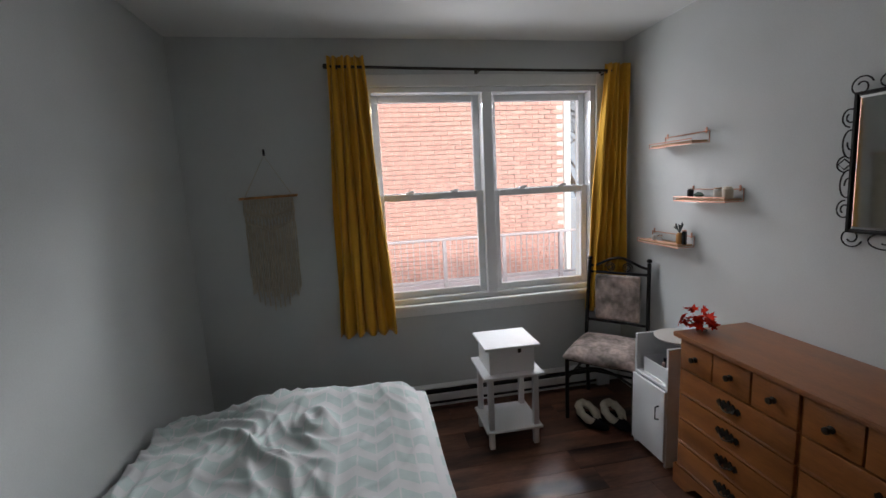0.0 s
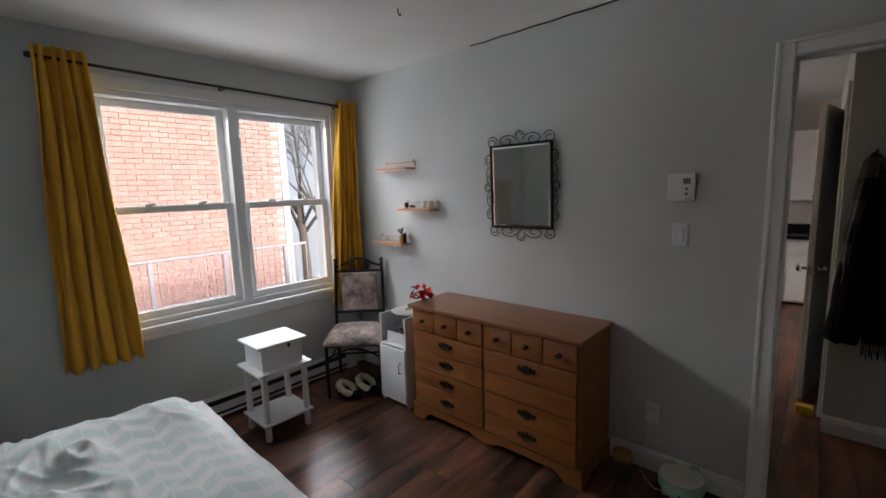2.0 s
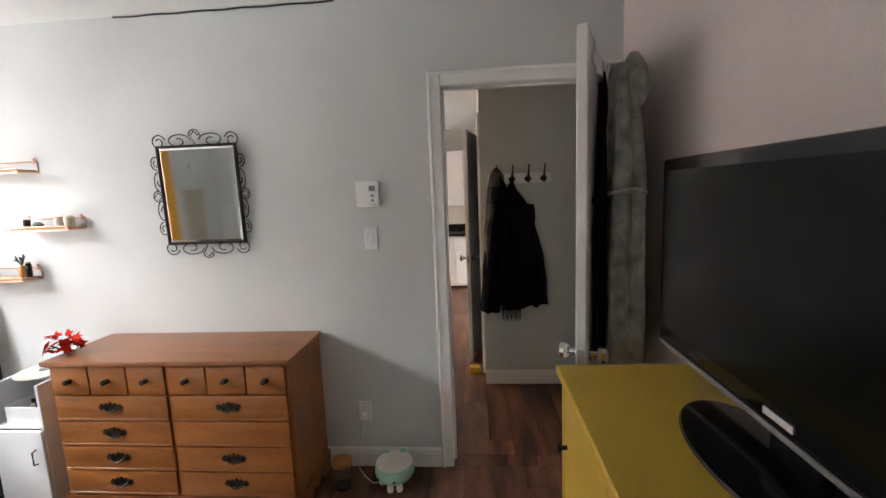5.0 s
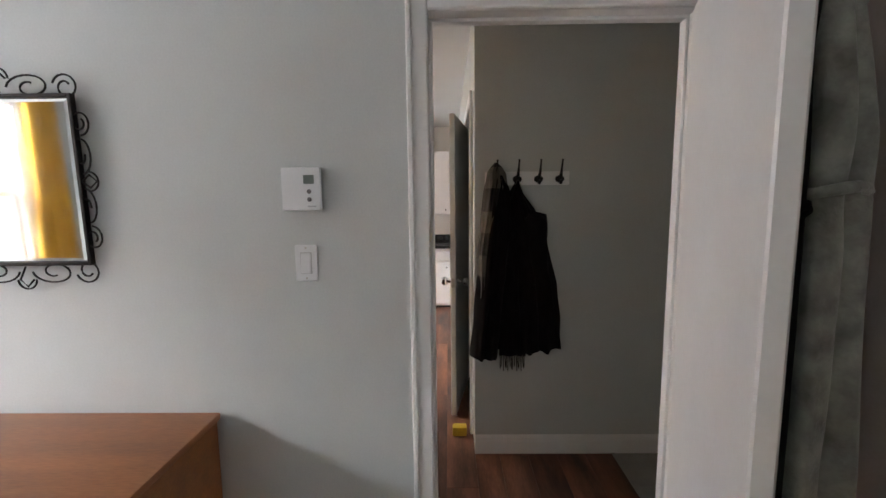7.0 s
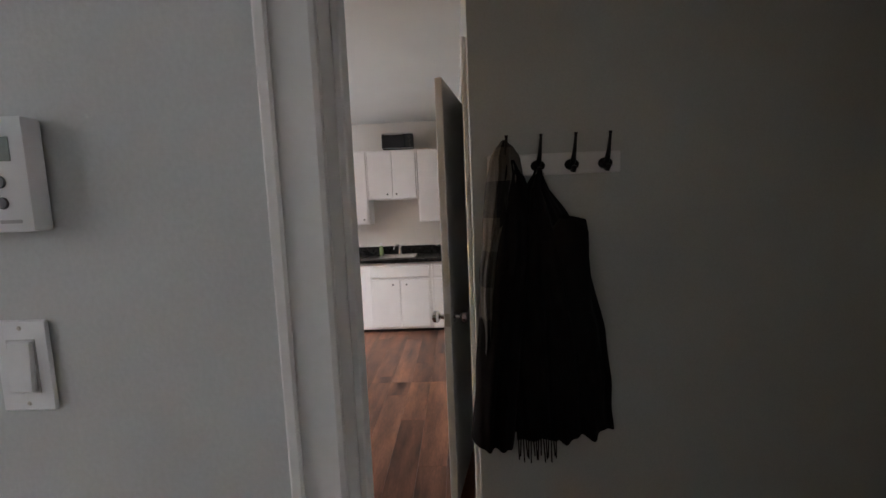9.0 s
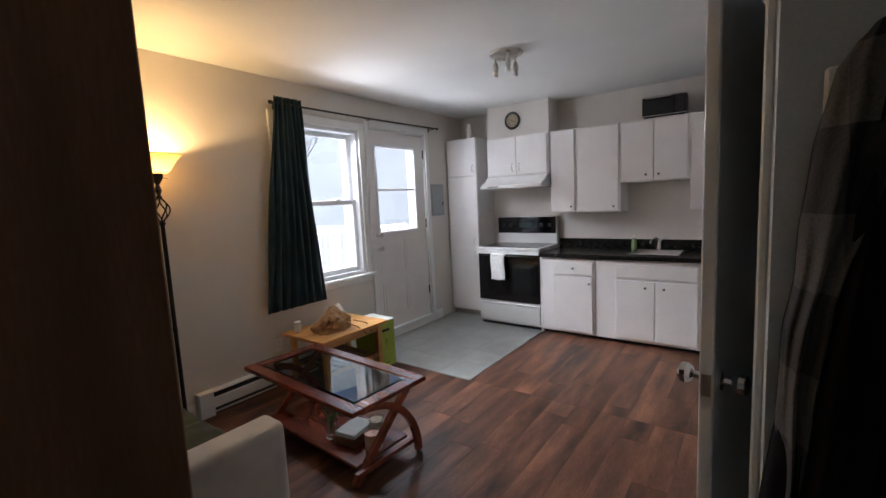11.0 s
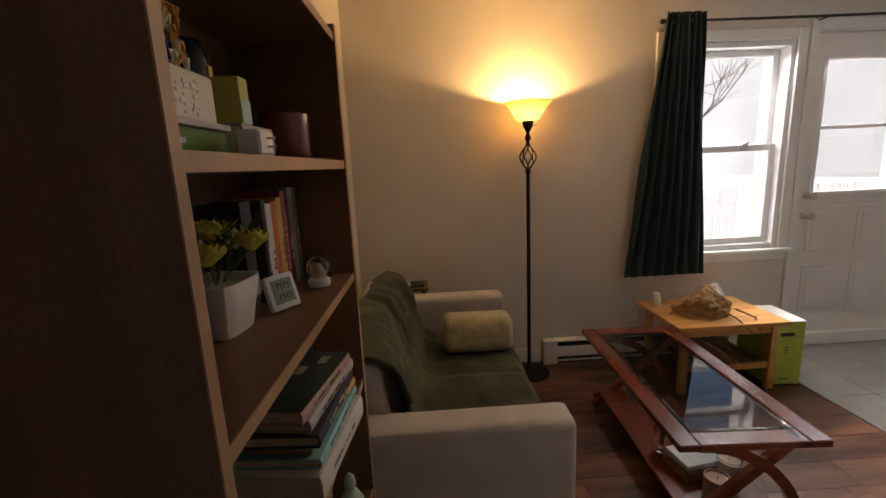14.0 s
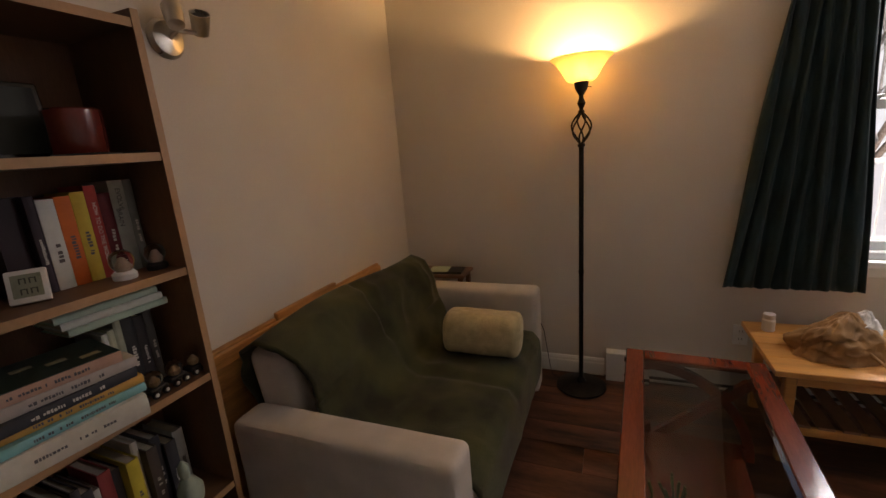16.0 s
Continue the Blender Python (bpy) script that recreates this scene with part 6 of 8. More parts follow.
candle("pink jar candle on the lower table shelf", cm @ pose(-0.02, -0.39, 0), 0.048, 0.095, plain(0.55, 0.38, 0.30), plain(0.62, 0.42, 0.34))
candle("cream glass candle on the lower table shelf", cm @ pose(0.085, -0.30, 0), 0.046, 0.105, GLASS, WAX)
bk = thing("book_stack", "two flat books stacked on the lower table shelf", "books", cm @ pose(-0.01, -0.22, 0, 0, 0, 12))
part("book", boxes(((-0.10, -0.075, 0), (0.10, 0.075, 0.05)), bevel=0.003), plain(0.20, 0.09, 0.04), bk)
part("book", boxes(((-0.095, -0.07, 0.0505), (0.09, 0.07, 0.075)), bevel=0.003), plain(0.55, 0.60, 0.62), bk)
gl = thing("glass_vase", "clear glass vase with green sprigs under table", "vase", cm @ pose(-0.09, -0.10, 0))
part("vase_glass", lathe([(0.028, 0), (0.034, 0.01), (0.038, 0.11), (0.034, 0.11), (0.030, 0.014), (0, 0.012)], 20), GLASS, gl)
rnd = random.Random(31)
for k in range(14):
    a, b = rnd.uniform(0, 6.28), rnd.uniform(0.02, 0.06)
    part("sprig", tube([(0, 0, 0.02), (b * 0.3 * math.cos(a), b * 0.3 * math.sin(a), 0.10), (b * math.cos(a), b * math.sin(a), 0.17 + rnd.uniform(-0.03, 0.04))], [0.0015, 0.003, 0.005], 5), LEAF, gl)


def pine_table():
    t = thing("side_table", "honey pine side table with slatted lower shelf", "side table")
    x0, x1, y0, y1, z = 4.18, 4.87, 2.485, 3.005, 0.455
    for k in range(4):
        part("board", boxes(((x0, y0 + k * 0.13, z - 0.026), (x1, y0 + (k + 1) * 0.13 - 0.0008, z)), bevel=0.003), PINE, t)
    for x in (x0 + 0.05, x1 - 0.085):
        for y in (y0 + 0.04, y1 - 0.075):
            part("leg", boxes(((x, y, 0), (x + 0.042, y + 0.042, z - 0.0265)), bevel=0.004), PINE, t)
    part("apron", boxes(((x0 + 0.093, y0 + 0.05, z - 0.085), (x1 - 0.086, y0 + 0.068, z - 0.0265)), bevel=0.002), PINE, t)
    part("apron", boxes(((x0 + 0.093, y1 - 0.063, z - 0.085), (x1 - 0.086, y1 - 0.045, z - 0.0265)), bevel=0.002), PINE, t)
    for y in (y0 + 0.05, y1 - 0.06):
        part("shelf_rail", boxes(((x0 + 0.093, y, 0.14), (x1 - 0.086, y + 0.018, 0.18)), bevel=0.002), PINE, t)
    for k in range(6):
        xx = x0 + 0.10 + k * 0.082
        part("slat", boxes(((xx, y0 + 0.045, 0.1805), (xx + 0.058, y1 - 0.04, 0.194)), bevel=0.002), OAKD, t)


pine_table()
zt = 0.4555
pb = thing("pill_bottle", "small white pill bottle on the pine table", "bottle", pose(4.265, 2.90, zt))
part("bottle_body", lathe([(0.024, 0), (0.027, 0.004), (0.027, 0.055), (0.020, 0.062)], 20), WHITE, pb)
part("cap", lathe([(0.024, 0.0625), (0.025, 0.064), (0.025, 0.085), (0.023, 0.087)], 20), WHITE, pb)


def bag():
    def heap(sx, sy, h, seed, off):
        def fn(u, v):
            a = u * 2 * math.pi
            c, s = math.cos(a), math.sin(a)
            r = (1 - v) ** 0.62
            lump = 1 + 0.38 * nz(1.8 * c + seed, 1.8 * s, 2.5 * v) + 0.30 * (0.5 - abs(nz(5 * c, 5 * s + seed, 5 * v))) * min(1, 4 * v)
            z = h * v * (1 + 0.35 * nz(2.0 * c, 2.0 * s + seed, 2 * v) * (1 - v)) + 0.012 * nz(7 * c, 7 * s, 9 * v)
            return (off[0] + sx * r * lump * c + 0.03 * v, off[1] + sy * r * lump * s, max(0.001, off[2] + z))
        return fn

    t = thing("fabric_bag", "crumpled tan bag lying on the pine table", "bag", pose(4.45, 2.70, zt, 0, 0, 15))
    part("bag_body", sheet(heap(0.19, 0.125, 0.185, 3.0, (0, 0, 0)), 80, 44), KHAKI, t, smooth=3.2)
    part("liner", sheet(heap(0.07, 0.06, 0.09, 7.0, (0.07, 0.0, 0.10)), 40, 20), plain(0.62, 0.60, 0.57), t, smooth=3.2)
    part("strap", tube([(0.05, -0.10, 0.05), (0.06, -0.20, 0.02), (0.10, -0.262, -0.05), (0.17, -0.265, -0.055), (0.20, -0.20, 0.012), (0.16, -0.10, 0.04)], 0.006, 6), KHAKI, t)


bag()
gs = thing("eyeglasses", "black folded sunglasses lying on the pine table", "glasses", pose(4.66, 2.78, zt, 0, 0, 20))
for s in (-1, 1):
    part("rim", tube([(s * 0.034 + 0.026 * math.cos(a), 0, 0.020 + 0.018 * math.sin(a)) for a in [k * math.pi / 8 for k in range(16)]], 0.0028, 6, closed=True), BLACKP, gs)
    part("temple", tube([(s * 0.062, 0.0, 0.024), (s * 0.060, 0.07, 0.018), (s * 0.05, 0.12, 0.006)], 0.0028, 6), BLACKP, gs)
part("bridge", tube([(-0.009, 0, 0.026), (0, 0, 0.030), (0.009, 0, 0.026)], 0.0025, 6), BLACKP, gs)
ky = thing("key_ring", "bunch of keys with violet tag on table", "keys", pose(4.60, 2.74, zt))
part("ring", tube([(0.013 * math.cos(a), 0.013 * math.sin(a), 0.003) for a in [k * math.pi / 7 for k in range(14)]], 0.0015, 5, closed=True), CHROME, ky)
part("tag", boxes(((0.010, -0.012, 0.0), (0.050, 0.010, 0.005)), bevel=0.002), plain(0.30, 0.16, 0.40), ky)
part("key", boxes(((-0.05, -0.004, 0.0), (-0.012, 0.006, 0.003)), ((-0.02, -0.010, 0.0), (-0.006, 0.011, 0.0029)), bevel=0.001), PEWTER, ky)


def green_box():
    t = thing("cardboard_box", "lime green printed carton beside the pine table", "box", pose(4.935, 2.72, 0, 0, 0, -4))
    hx, hy, h = 0.105, 0.15, 0.415
    part("carton", boxes(((-hx, -hy, 0.0), (hx, hy, h)), bevel=0.003), plain(0.40, 0.50, 0.06, 0.5), t)
    part("top_flap", boxes(((-hx - 0.002, -hy - 0.002, h + 0.0005), (hx + 0.002, hy + 0.002, h + 0.008)), bevel=0.002), plain(0.62, 0.66, 0.66, 0.5), t, "white top flap")
    part("side_face", boxes(((hx + 0.0005, -hy + 0.004, 0.004), (hx + 0.002, hy - 0.004, h - 0.004))), plain(0.66, 0.68, 0.62, 0.5), t)
    part("handle_hole", rot_bm(boxes(((-0.042, -0.001, -0.012), (0.042, 0.0005, 0.012)), bevel=0.010, seg=3), pose(0, -hy - 0.0008, 0.335)), BLACKM, t)
    for z, w in ((0.245, 0.010), (0.225, 0.014), (0.205, 0.010), (0.035, 0.03)):
        part("printed_mark", boxes(((-w, -hy - 0.0014, z), (w, -hy - 0.0005, z + 0.010))), plain(0.12, 0.18, 0.03), t)


green_box()


def wall_spot():
    """A wall lamp, switched off: nickel canopy and two swivelling heads."""
    t = thing("wall_lamp", "brushed nickel wall spotlight, switched off", "wall lamp", pose(LX, 1.59, 1.83))
    part("canopy", rot_bm(lathe([(0.0, 0.0), (0.058, 0.0), (0.060, 0.006), (0.050, 0.018), (0.020, 0.026), (0, 0.027)], 28), pose(0, 0, 0, 0, 90)), NICKEL, t)
    part("bar", tube([(0.022, 0, 0.0), (0.06, 0.0, 0.015), (0.065, 0.06, 0.02)], 0.007, 8), NICKEL, t)
    for m in (pose(0.075, 0.075, 0.045, 20, 35, 0), pose(0.07, -0.01, 0.05, -15, -25, 0)):
        part("spot_head", rot_bm(lathe([(0.012, -0.035), (0.024, -0.030), (0.028, 0.0), (0.030, 0.035), (0.026, 0.035), (0.022, 0.0), (0, -0.01)], 20), m), NICKEL, t)
        part("lens", rot_bm(lathe([(0.0, 0.022), (0.0245, 0.022), (0.0245, 0.026), (0, 0.026)], 20), m), BLACKM, t)


wall_spot()
# ---------- kitchen ----------
KX, UX = 6.485, 6.775


def knob(parent, x, y, z, material=None, r=0.011):
    return part("knob", rot_bm(lathe([(0, 0), (r * 0.6, 0), (r * 0.5, 0.010), (r, 0.015), (r * 0.9, 0.022), (0, 0.024)], 12), pose(x, y, z, 0, -90)), material or PEWTER, parent)


def bow(parent, x, y, z, h=0.085):
    return part("handle", tube([(x, y, z - h / 2), (x - 0.024, y, z - h / 2 + 0.012), (x - 0.026, y, z), (x - 0.024, y, z + h / 2 - 0.012), (x, y, z + h / 2)], 0.0048, 8), NICKEL, parent, "metal bow handle")


def upper(label, y0, y1, z0, z1, doors, knobs, depth=None):
    t = thing("wall_cabinet", label, "cabinet", group="kitchen wall cabinets")
    part("body", boxes(((UX, y0, z0), (LE - 0.001, y1, z1)), bevel=0.002), CABW, t)
    for (a, b), ky in zip(doors, knobs):
        d = part("door", boxes(((UX - 0.019, a, z0 + 0.012), (UX - 0.001, b, z1 - 0.012)), bevel=0.004), CABW, t)
        if ky is not None:
            knob(d, UX - 0.019, ky, z0 + 0.062)
    return t


hc = upper("white cabinet above the range hood with two doors", 1.775, 2.545, 1.695, 2.14, ((1.79, 2.158), (2.163, 2.53)), (None, None))
for yy in (2.115, 2.205):
    bow(hc, UX - 0.019, yy, 1.79)
upper("white tall wall cabinet with one narrow door", 1.475, 1.755, 1.265, 2.135, ((1.49, 1.742),), (1.525,))
upper("white tall wall cabinet with one wide door", 1.035, 1.474, 1.255, 2.13, ((1.05, 1.462),), (1.095,))
upper("white wall cabinet over the sink with two doors", 0.435, 1.034, 1.545, 2.125, ((0.455, 0.732), (0.737, 1.02)), (0.69, 0.80))
upper("white end wall cabinet with one tall door", 0.03, 0.433, 1.265, 2.125, ((0.045, 0.42),), (0.10,))
structure("bulkhead", boxes(((UX + 0.012, 1.775, 2.1405), (LE, 2.53, HL))), WALL_L, "boxed duct bulkhead above the hood cabinet", "bulkhead")


def hood():
    t = thing("range_hood", "white enamel range hood under the wall cabinet", "range hood")
    bm = bmesh.new()
    prof = [(LE - 0.002, 1.555), (6.60, 1.555), (6.575, 1.565), (6.575, 1.592), (6.70, 1.650), (6.745, 1.6935), (LE - 0.002, 1.6935)]
    a = [bm.verts.new((x, 1.785, z)) for x, z in prof]
    b = [bm.verts.new((x, 2.535, z)) for x, z in prof]
    bm.faces.new(a)
    bm.faces.new(b[::-1])
    for k in range(len(prof)):
        j = (k + 1) % len(prof)
        bm.faces.new((a[k], a[j], b[j], b[k]))
    part("canopy", bm, ENAMEL, t, smooth=0.4)
    part("filter", boxes(((6.66, 1.86, 1.548), (6.98, 2.46, 1.5545)), bevel=0.001), STEEL, t)
    part("switch_strip", boxes(((6.5735, 2.30, 1.570), (6.575, 2.44, 1.586))), plain(0.25, 0.25, 0.25), t)


hood()


def stove():
    t = thing("stove", "white electric stove with black glass oven door", "stove")
    y0, y1, xf, xb, h = 1.785, 2.545, KX, LE - 0.02, 0.90
    part("body", boxes(((xf + 0.03, y0, 0.03), (xb, y1, h - 0.03)), bevel=0.003), ENAMEL, t)
    part("cooktop_frame", boxes(((xf - 0.005, y0 - 0.004, h - 0.0295), (xb, y1 + 0.004, h)), bevel=0.008, seg=2), ENAMEL, t)
    ck = part("cooktop_glass", boxes(((xf + 0.04, y0 + 0.03, h + 0.0005), (xb - 0.10, y1 - 0.03, h + 0.005)), bevel=0.002), BLACKGL, t, "black ceramic glass cooktop")
    for x, y, r in ((6.62, 1.99, 0.09), (6.62, 2.35, 0.075), (6.84, 1.98, 0.07), (6.84, 2.34, 0.09)):
        part("burner_ring", tube([(x + r * math.cos(a), y + r * math.sin(a), h + 0.0052) for a in [k * math.pi / 20 for k in range(40)]], 0.0012, 4, closed=True), plain(0.2, 0.2, 0.2, 0.3), ck)
    dr = part("oven_door", boxes(((xf, y0 + 0.006, 0.295), (xf + 0.029, y1 - 0.006, 0.825)), bevel=0.004), BLACKGL, t, "black glass oven door")
    part("door_top_trim", boxes(((xf - 0.003, y0 + 0.006, 0.8255), (xf + 0.029, y1 - 0.006, 0.862)), bevel=0.003), ENAMEL, t)
    part("oven_handle", tube([(xf + 0.0, y0 + 0.05, 0.805), (xf - 0.038, y0 + 0.055, 0.808), (xf - 0.038, y1 - 0.055, 0.808), (xf, y1 - 0.05, 0.805)], 0.011, 10), BLACKP, dr)
    part("warming_drawer", boxes(((xf, y0 + 0.006, 0.055), (xf + 0.029, y1 - 0.006, 0.275)), bevel=0.006, seg=2), ENAMEL, t)
    part("drawer_grip", boxes(((xf - 0.012, y0 + 0.05, 0.248), (xf - 0.0005, y1 - 0.05, 0.272)), bevel=0.005), ENAMEL, t)
    part("toe_kick", boxes(((xf + 0.04, y0 + 0.01, 0.0), (xb, y1 - 0.01, 0.0295))), BLACKM, t)
    part("backguard", boxes(((xb - 0.075, y0, h + 0.0005), (xb, y1, 1.22)), bevel=0.008, seg=2), ENAMEL, t)
    part("control_panel", boxes(((xb - 0.080, y0 + 0.008, 1.02), (xb - 0.0755, y1 - 0.008, 1.212)), bevel=0.002), BLACKGL, t, "black glass control panel")
    for y in (1.87, 1.97, 2.36, 2.46):
        part("control_knob", rot_bm(lathe([(0.024, 0), (0.022, 0.016), (0.006, 0.018), (0, 0.018)], 18), pose(xb - 0.0805, y, 1.115, 0, -90)), BLACKM, t)
    part("clock_display", boxes(((xb - 0.0815, 2.08, 1.09), (xb - 0.0805, 2.25, 1.15))), plain(0.03, 0.05, 0.05, 0.15), t)
    tw = thing("towel", "white dish towel hung over the oven handle", "towel")

    def fn(u, v):
        return (KX - 0.052 - 0.004 * math.sin(7 * u) - 0.006 * v, 2.175 + 0.17 * u + 0.006 * math.sin(6 * v), 0.826 - 0.285 * v + 0.004 * math.sin(9 * u))

    part("towel_front", sheet(fn, 14, 20, 0.004), plain(0.66, 0.66, 0.64, 0.9), tw, smooth=3.2)
    part("towel_fold", tube([(KX - 0.038, 2.175, 0.8235), (KX - 0.038, 2.345, 0.8235)], 0.016, 10), plain(0.66, 0.66, 0.64, 0.9), tw, smooth=3.2)


stove()


def pantry():
    t = thing("pantry_cabinet", "tall white pantry cabinet beside the stove", "cabinet")
    y0, y1, x0, h = 2.65, 3.085, 6.69, 2.185
    part("body", boxes(((x0 + 0.02, y0, 0.07), (LE - 0.001, y1, h)), bevel=0.002), CABW, t)
    part("toe_kick", boxes(((x0 + 0.06, y0 + 0.002, 0.0), (LE - 0.001, y1 - 0.002, 0.0695))), plain(0.35, 0.33, 0.30), t)
    for lo, hi, hz in ((0.08, 0.852, 0.78), (0.858, 1.732, 0.94), (1.738, h - 0.004, 1.82)):
        d = part("door", boxes(((x0, y0 + 0.004, lo), (x0 + 0.019, y1 - 0.004, hi)), bevel=0.004), CABW, t)
        bow(d, x0, y0 + 0.05, hz)


pantry()
vs = thing("vase", "tall white vase on top of the pantry", "vase", pose(6.82, 2.82, 2.1855))
part("vase_body", lathe([(0.034, 0), (0.038, 0.01), (0.036, 0.11), (0.028, 0.145), (0.026, 0.17), (0.030, 0.178), (0.024, 0.178), (0.022, 0.15), (0, 0.14)], 24), CLAY, vs)


def base_units():
    spec = (("white base cabinet with drawer over a door", 1.205, 1.755, ((1.225, 1.62),), True, (1.25, 1.64)), ("white sink base cabinet with two doors", 0.295, 1.2, ((0.33, 0.662), (0.667, 1.005)), False, (0.59, 0.745)), ("white end base cabinet with one door", 0.03, 0.293, ((0.05, 0.275),), False, (0.09,)))
    for label, y0, y1, doors, drawer, kn in spec:
        t = thing("base_cabinet", label, "cabinet", group="kitchen base cabinets")
        part("body", boxes(((KX + 0.02, y0, 0.035), (LE - 0.001, y1, 0.817)), bevel=0.002), CABW, t)
        part("toe_kick", boxes(((KX + 0.05, y0 + 0.002, 0), (LE - 0.001, y1 - 0.002, 0.0345))), BLACKM, t)
        part("face_frame", boxes(((KX + 0.004, y0, 0.035), (KX + 0.0195, y1, 0.80)), bevel=0.002), CABW, t)
        for (a, b), ky in zip(doors, (kn if not drawer else (1.255,))):
            d = part("door", boxes(((KX - 0.015, a, 0.06), (KX + 0.0035, b, 0.625)), bevel=0.004), CABW, t)
            knob(d, KX - 0.015, ky, 0.565)
        if drawer:
            d = part("drawer", boxes(((KX - 0.015, 1.225, 0.648), (KX + 0.0035, 1.62, 0.775)), bevel=0.004), CABW, t)
            knob(d, KX - 0.015, 1.42, 0.712)
        else:
            part("false_front", boxes(((KX - 0.015, doors[0][0], 0.648), (KX + 0.0035, doors[-1][1], 0.775)), bevel=0.004), CABW, t)
    fl = thing("filler_panel", "narrow white filler between stove and cabinet", "panel")
    part("panel", boxes(((KX + 0.006, 1.757, 0.0), (LE - 0.1, 1.780, 0.817)), bevel=0.002), CABW, fl)
    c = thing("worktop", "black laminate kitchen worktop with steel sink", "worktop")
    x0, x1, y0, y1, z0, z1 = KX - 0.025, LE - 0.001, 0.02, 1.779, 0.818, 0.856
    sx0, sx1, sy0, sy1 = 6.60, 6.97, 0.50, 0.92
    part("slab", boxes(((x0, y0, z0), (sx0, y1, z1)), ((sx1, y0, z0), (x1, y1, z1)), ((sx0, y0, z0), (sx1, sy0, z1)), ((sx0, sy1, z0), (sx1, y1, z1))), STONE, c)
    part("backsplash", boxes(((x1 - 0.02, y0, z1), (x1, y1, z1 + 0.10)), bevel=0.004), STONE, c)
    s = thing("sink", "stainless steel sink set into black worktop", "sink")
    part("bowl", boxes(((sx0, sy0, z1 - 0.16), (sx1, sy1, z1 - 0.157)), ((sx0, sy0, z1 - 0.157), (sx0 + 0.003, sy1, z1)), ((sx1 - 0.003, sy0, z1 - 0.157), (sx1, sy1, z1)), ((sx0 + 0.003, sy0, z1 - 0.157), (sx1 - 0.003, sy0 + 0.003, z1)), ((sx0 + 0.003, sy1 - 0.003, z1 - 0.157), (sx1 - 0.003, sy1, z1))), STEEL, s)
    part("rim", boxes(((sx0 - 0.02, sy0 - 0.02, z1 + 0.0005), (sx0 + 0.002, sy1 + 0.02, z1 + 0.006)), ((sx1 - 0.002, sy0 - 0.02, z1 + 0.0005), (sx1 + 0.05, sy1 + 0.02, z1 + 0.006)), ((sx0 + 0.002, sy0 - 0.02, z1 + 0.0005), (sx1 - 0.002, sy0 + 0.002, z1 + 0.006)), ((sx0 + 0.002, sy1 - 0.002, z1 + 0.0005), (sx1 - 0.002, sy1 + 0.02, z1 + 0.006)), bevel=0.002), STEEL, s)
    f = thing("faucet", "chrome kitchen faucet behind the sink", "faucet", pose(7.0, 0.72, z1 + 0.0065))
    part("base", lathe([(0.028, 0), (0.026, 0.012), (0.020, 0.05), (0.018, 0.075)], 18), CHROME, f)
    part("spout", tube([(0, 0, 0.06), (-0.03, 0.01, 0.115), (-0.08, 0.03, 0.125), (-0.13, 0.05, 0.10), (-0.145, 0.055, 0.075)], 0.011, 10), CHROME, f)
    part("lever", tube([(0, 0, 0.075), (-0.01, -0.02, 0.10), (-0.02, -0.06, 0.125)], [0.016, 0.010, 0.007], 8), CHROME, f)
    d = thing("soap_bottle", "clear green dish soap bottle by the sink", "bottle", pose(6.99, 0.955, z1 + 0.0005))
    part("bottle_body", lathe([(0.024, 0), (0.027, 0.006), (0.026, 0.09), (0.014, 0.11), (0.010, 0.118)], 18), plain(0.22, 0.30, 0.14, 0.2), d)
    part("pump", boxes(((-0.03, -0.006, 0.140), (0.008, 0.006, 0.150)), ((-0.005, -0.005, 0.118), (0.005, 0.005, 0.140)), bevel=0.002), WHITE, d)


base_units()


def toaster_oven():
    t = thing("toaster_oven", "black toaster oven on top of wall cabinet", "toaster oven", pose(6.90, 0.665, 2.1255, 0, 0, 4))
    part("body", boxes(((-0.10, -0.19, 0.012), (0.14, 0.19, 0.205)), bevel=0.035, seg=4), BLACKP, t)
    part("glass_door", boxes(((-0.112, -0.085, 0.03), (-0.1005, 0.18, 0.185)), bevel=0.004), BLACKGL, t)
    part("handle", tube([(-0.112, -0.06, 0.175), (-0.135, -0.06, 0.177), (-0.135, 0.155, 0.177), (-0.112, 0.155, 0.175)], 0.006, 8), STEEL, t)
    part("trim_strip", boxes(((-0.1125, -0.185, 0.186), (-0.1005, 0.185, 0.196)), ((-0.1125, -0.185, 0.018), (-0.1005, 0.185, 0.028)), bevel=0.002), STEEL, t, "brushed steel trim strip")
    part("control_panel", boxes(((-0.108, -0.185, 0.025), (-0.1005, -0.092, 0.195)), bevel=0.003), BLACKM, t)
    for z in (0.055, 0.105, 0.155):
        part("control_knob", rot_bm(lathe([(0.016, 0), (0.014, 0.014), (0, 0.015)], 14), pose(-0.108, -0.138, z, 0, -90)), PEWTER, t)
    for y in (-0.15, 0.15):
        for x in (-0.07, 0.10):
            part("foot", lathe([(0.012, 0), (0.014, 0.012)], 10, center=(x, y, 0)), BLACKM, t)


toaster_oven()


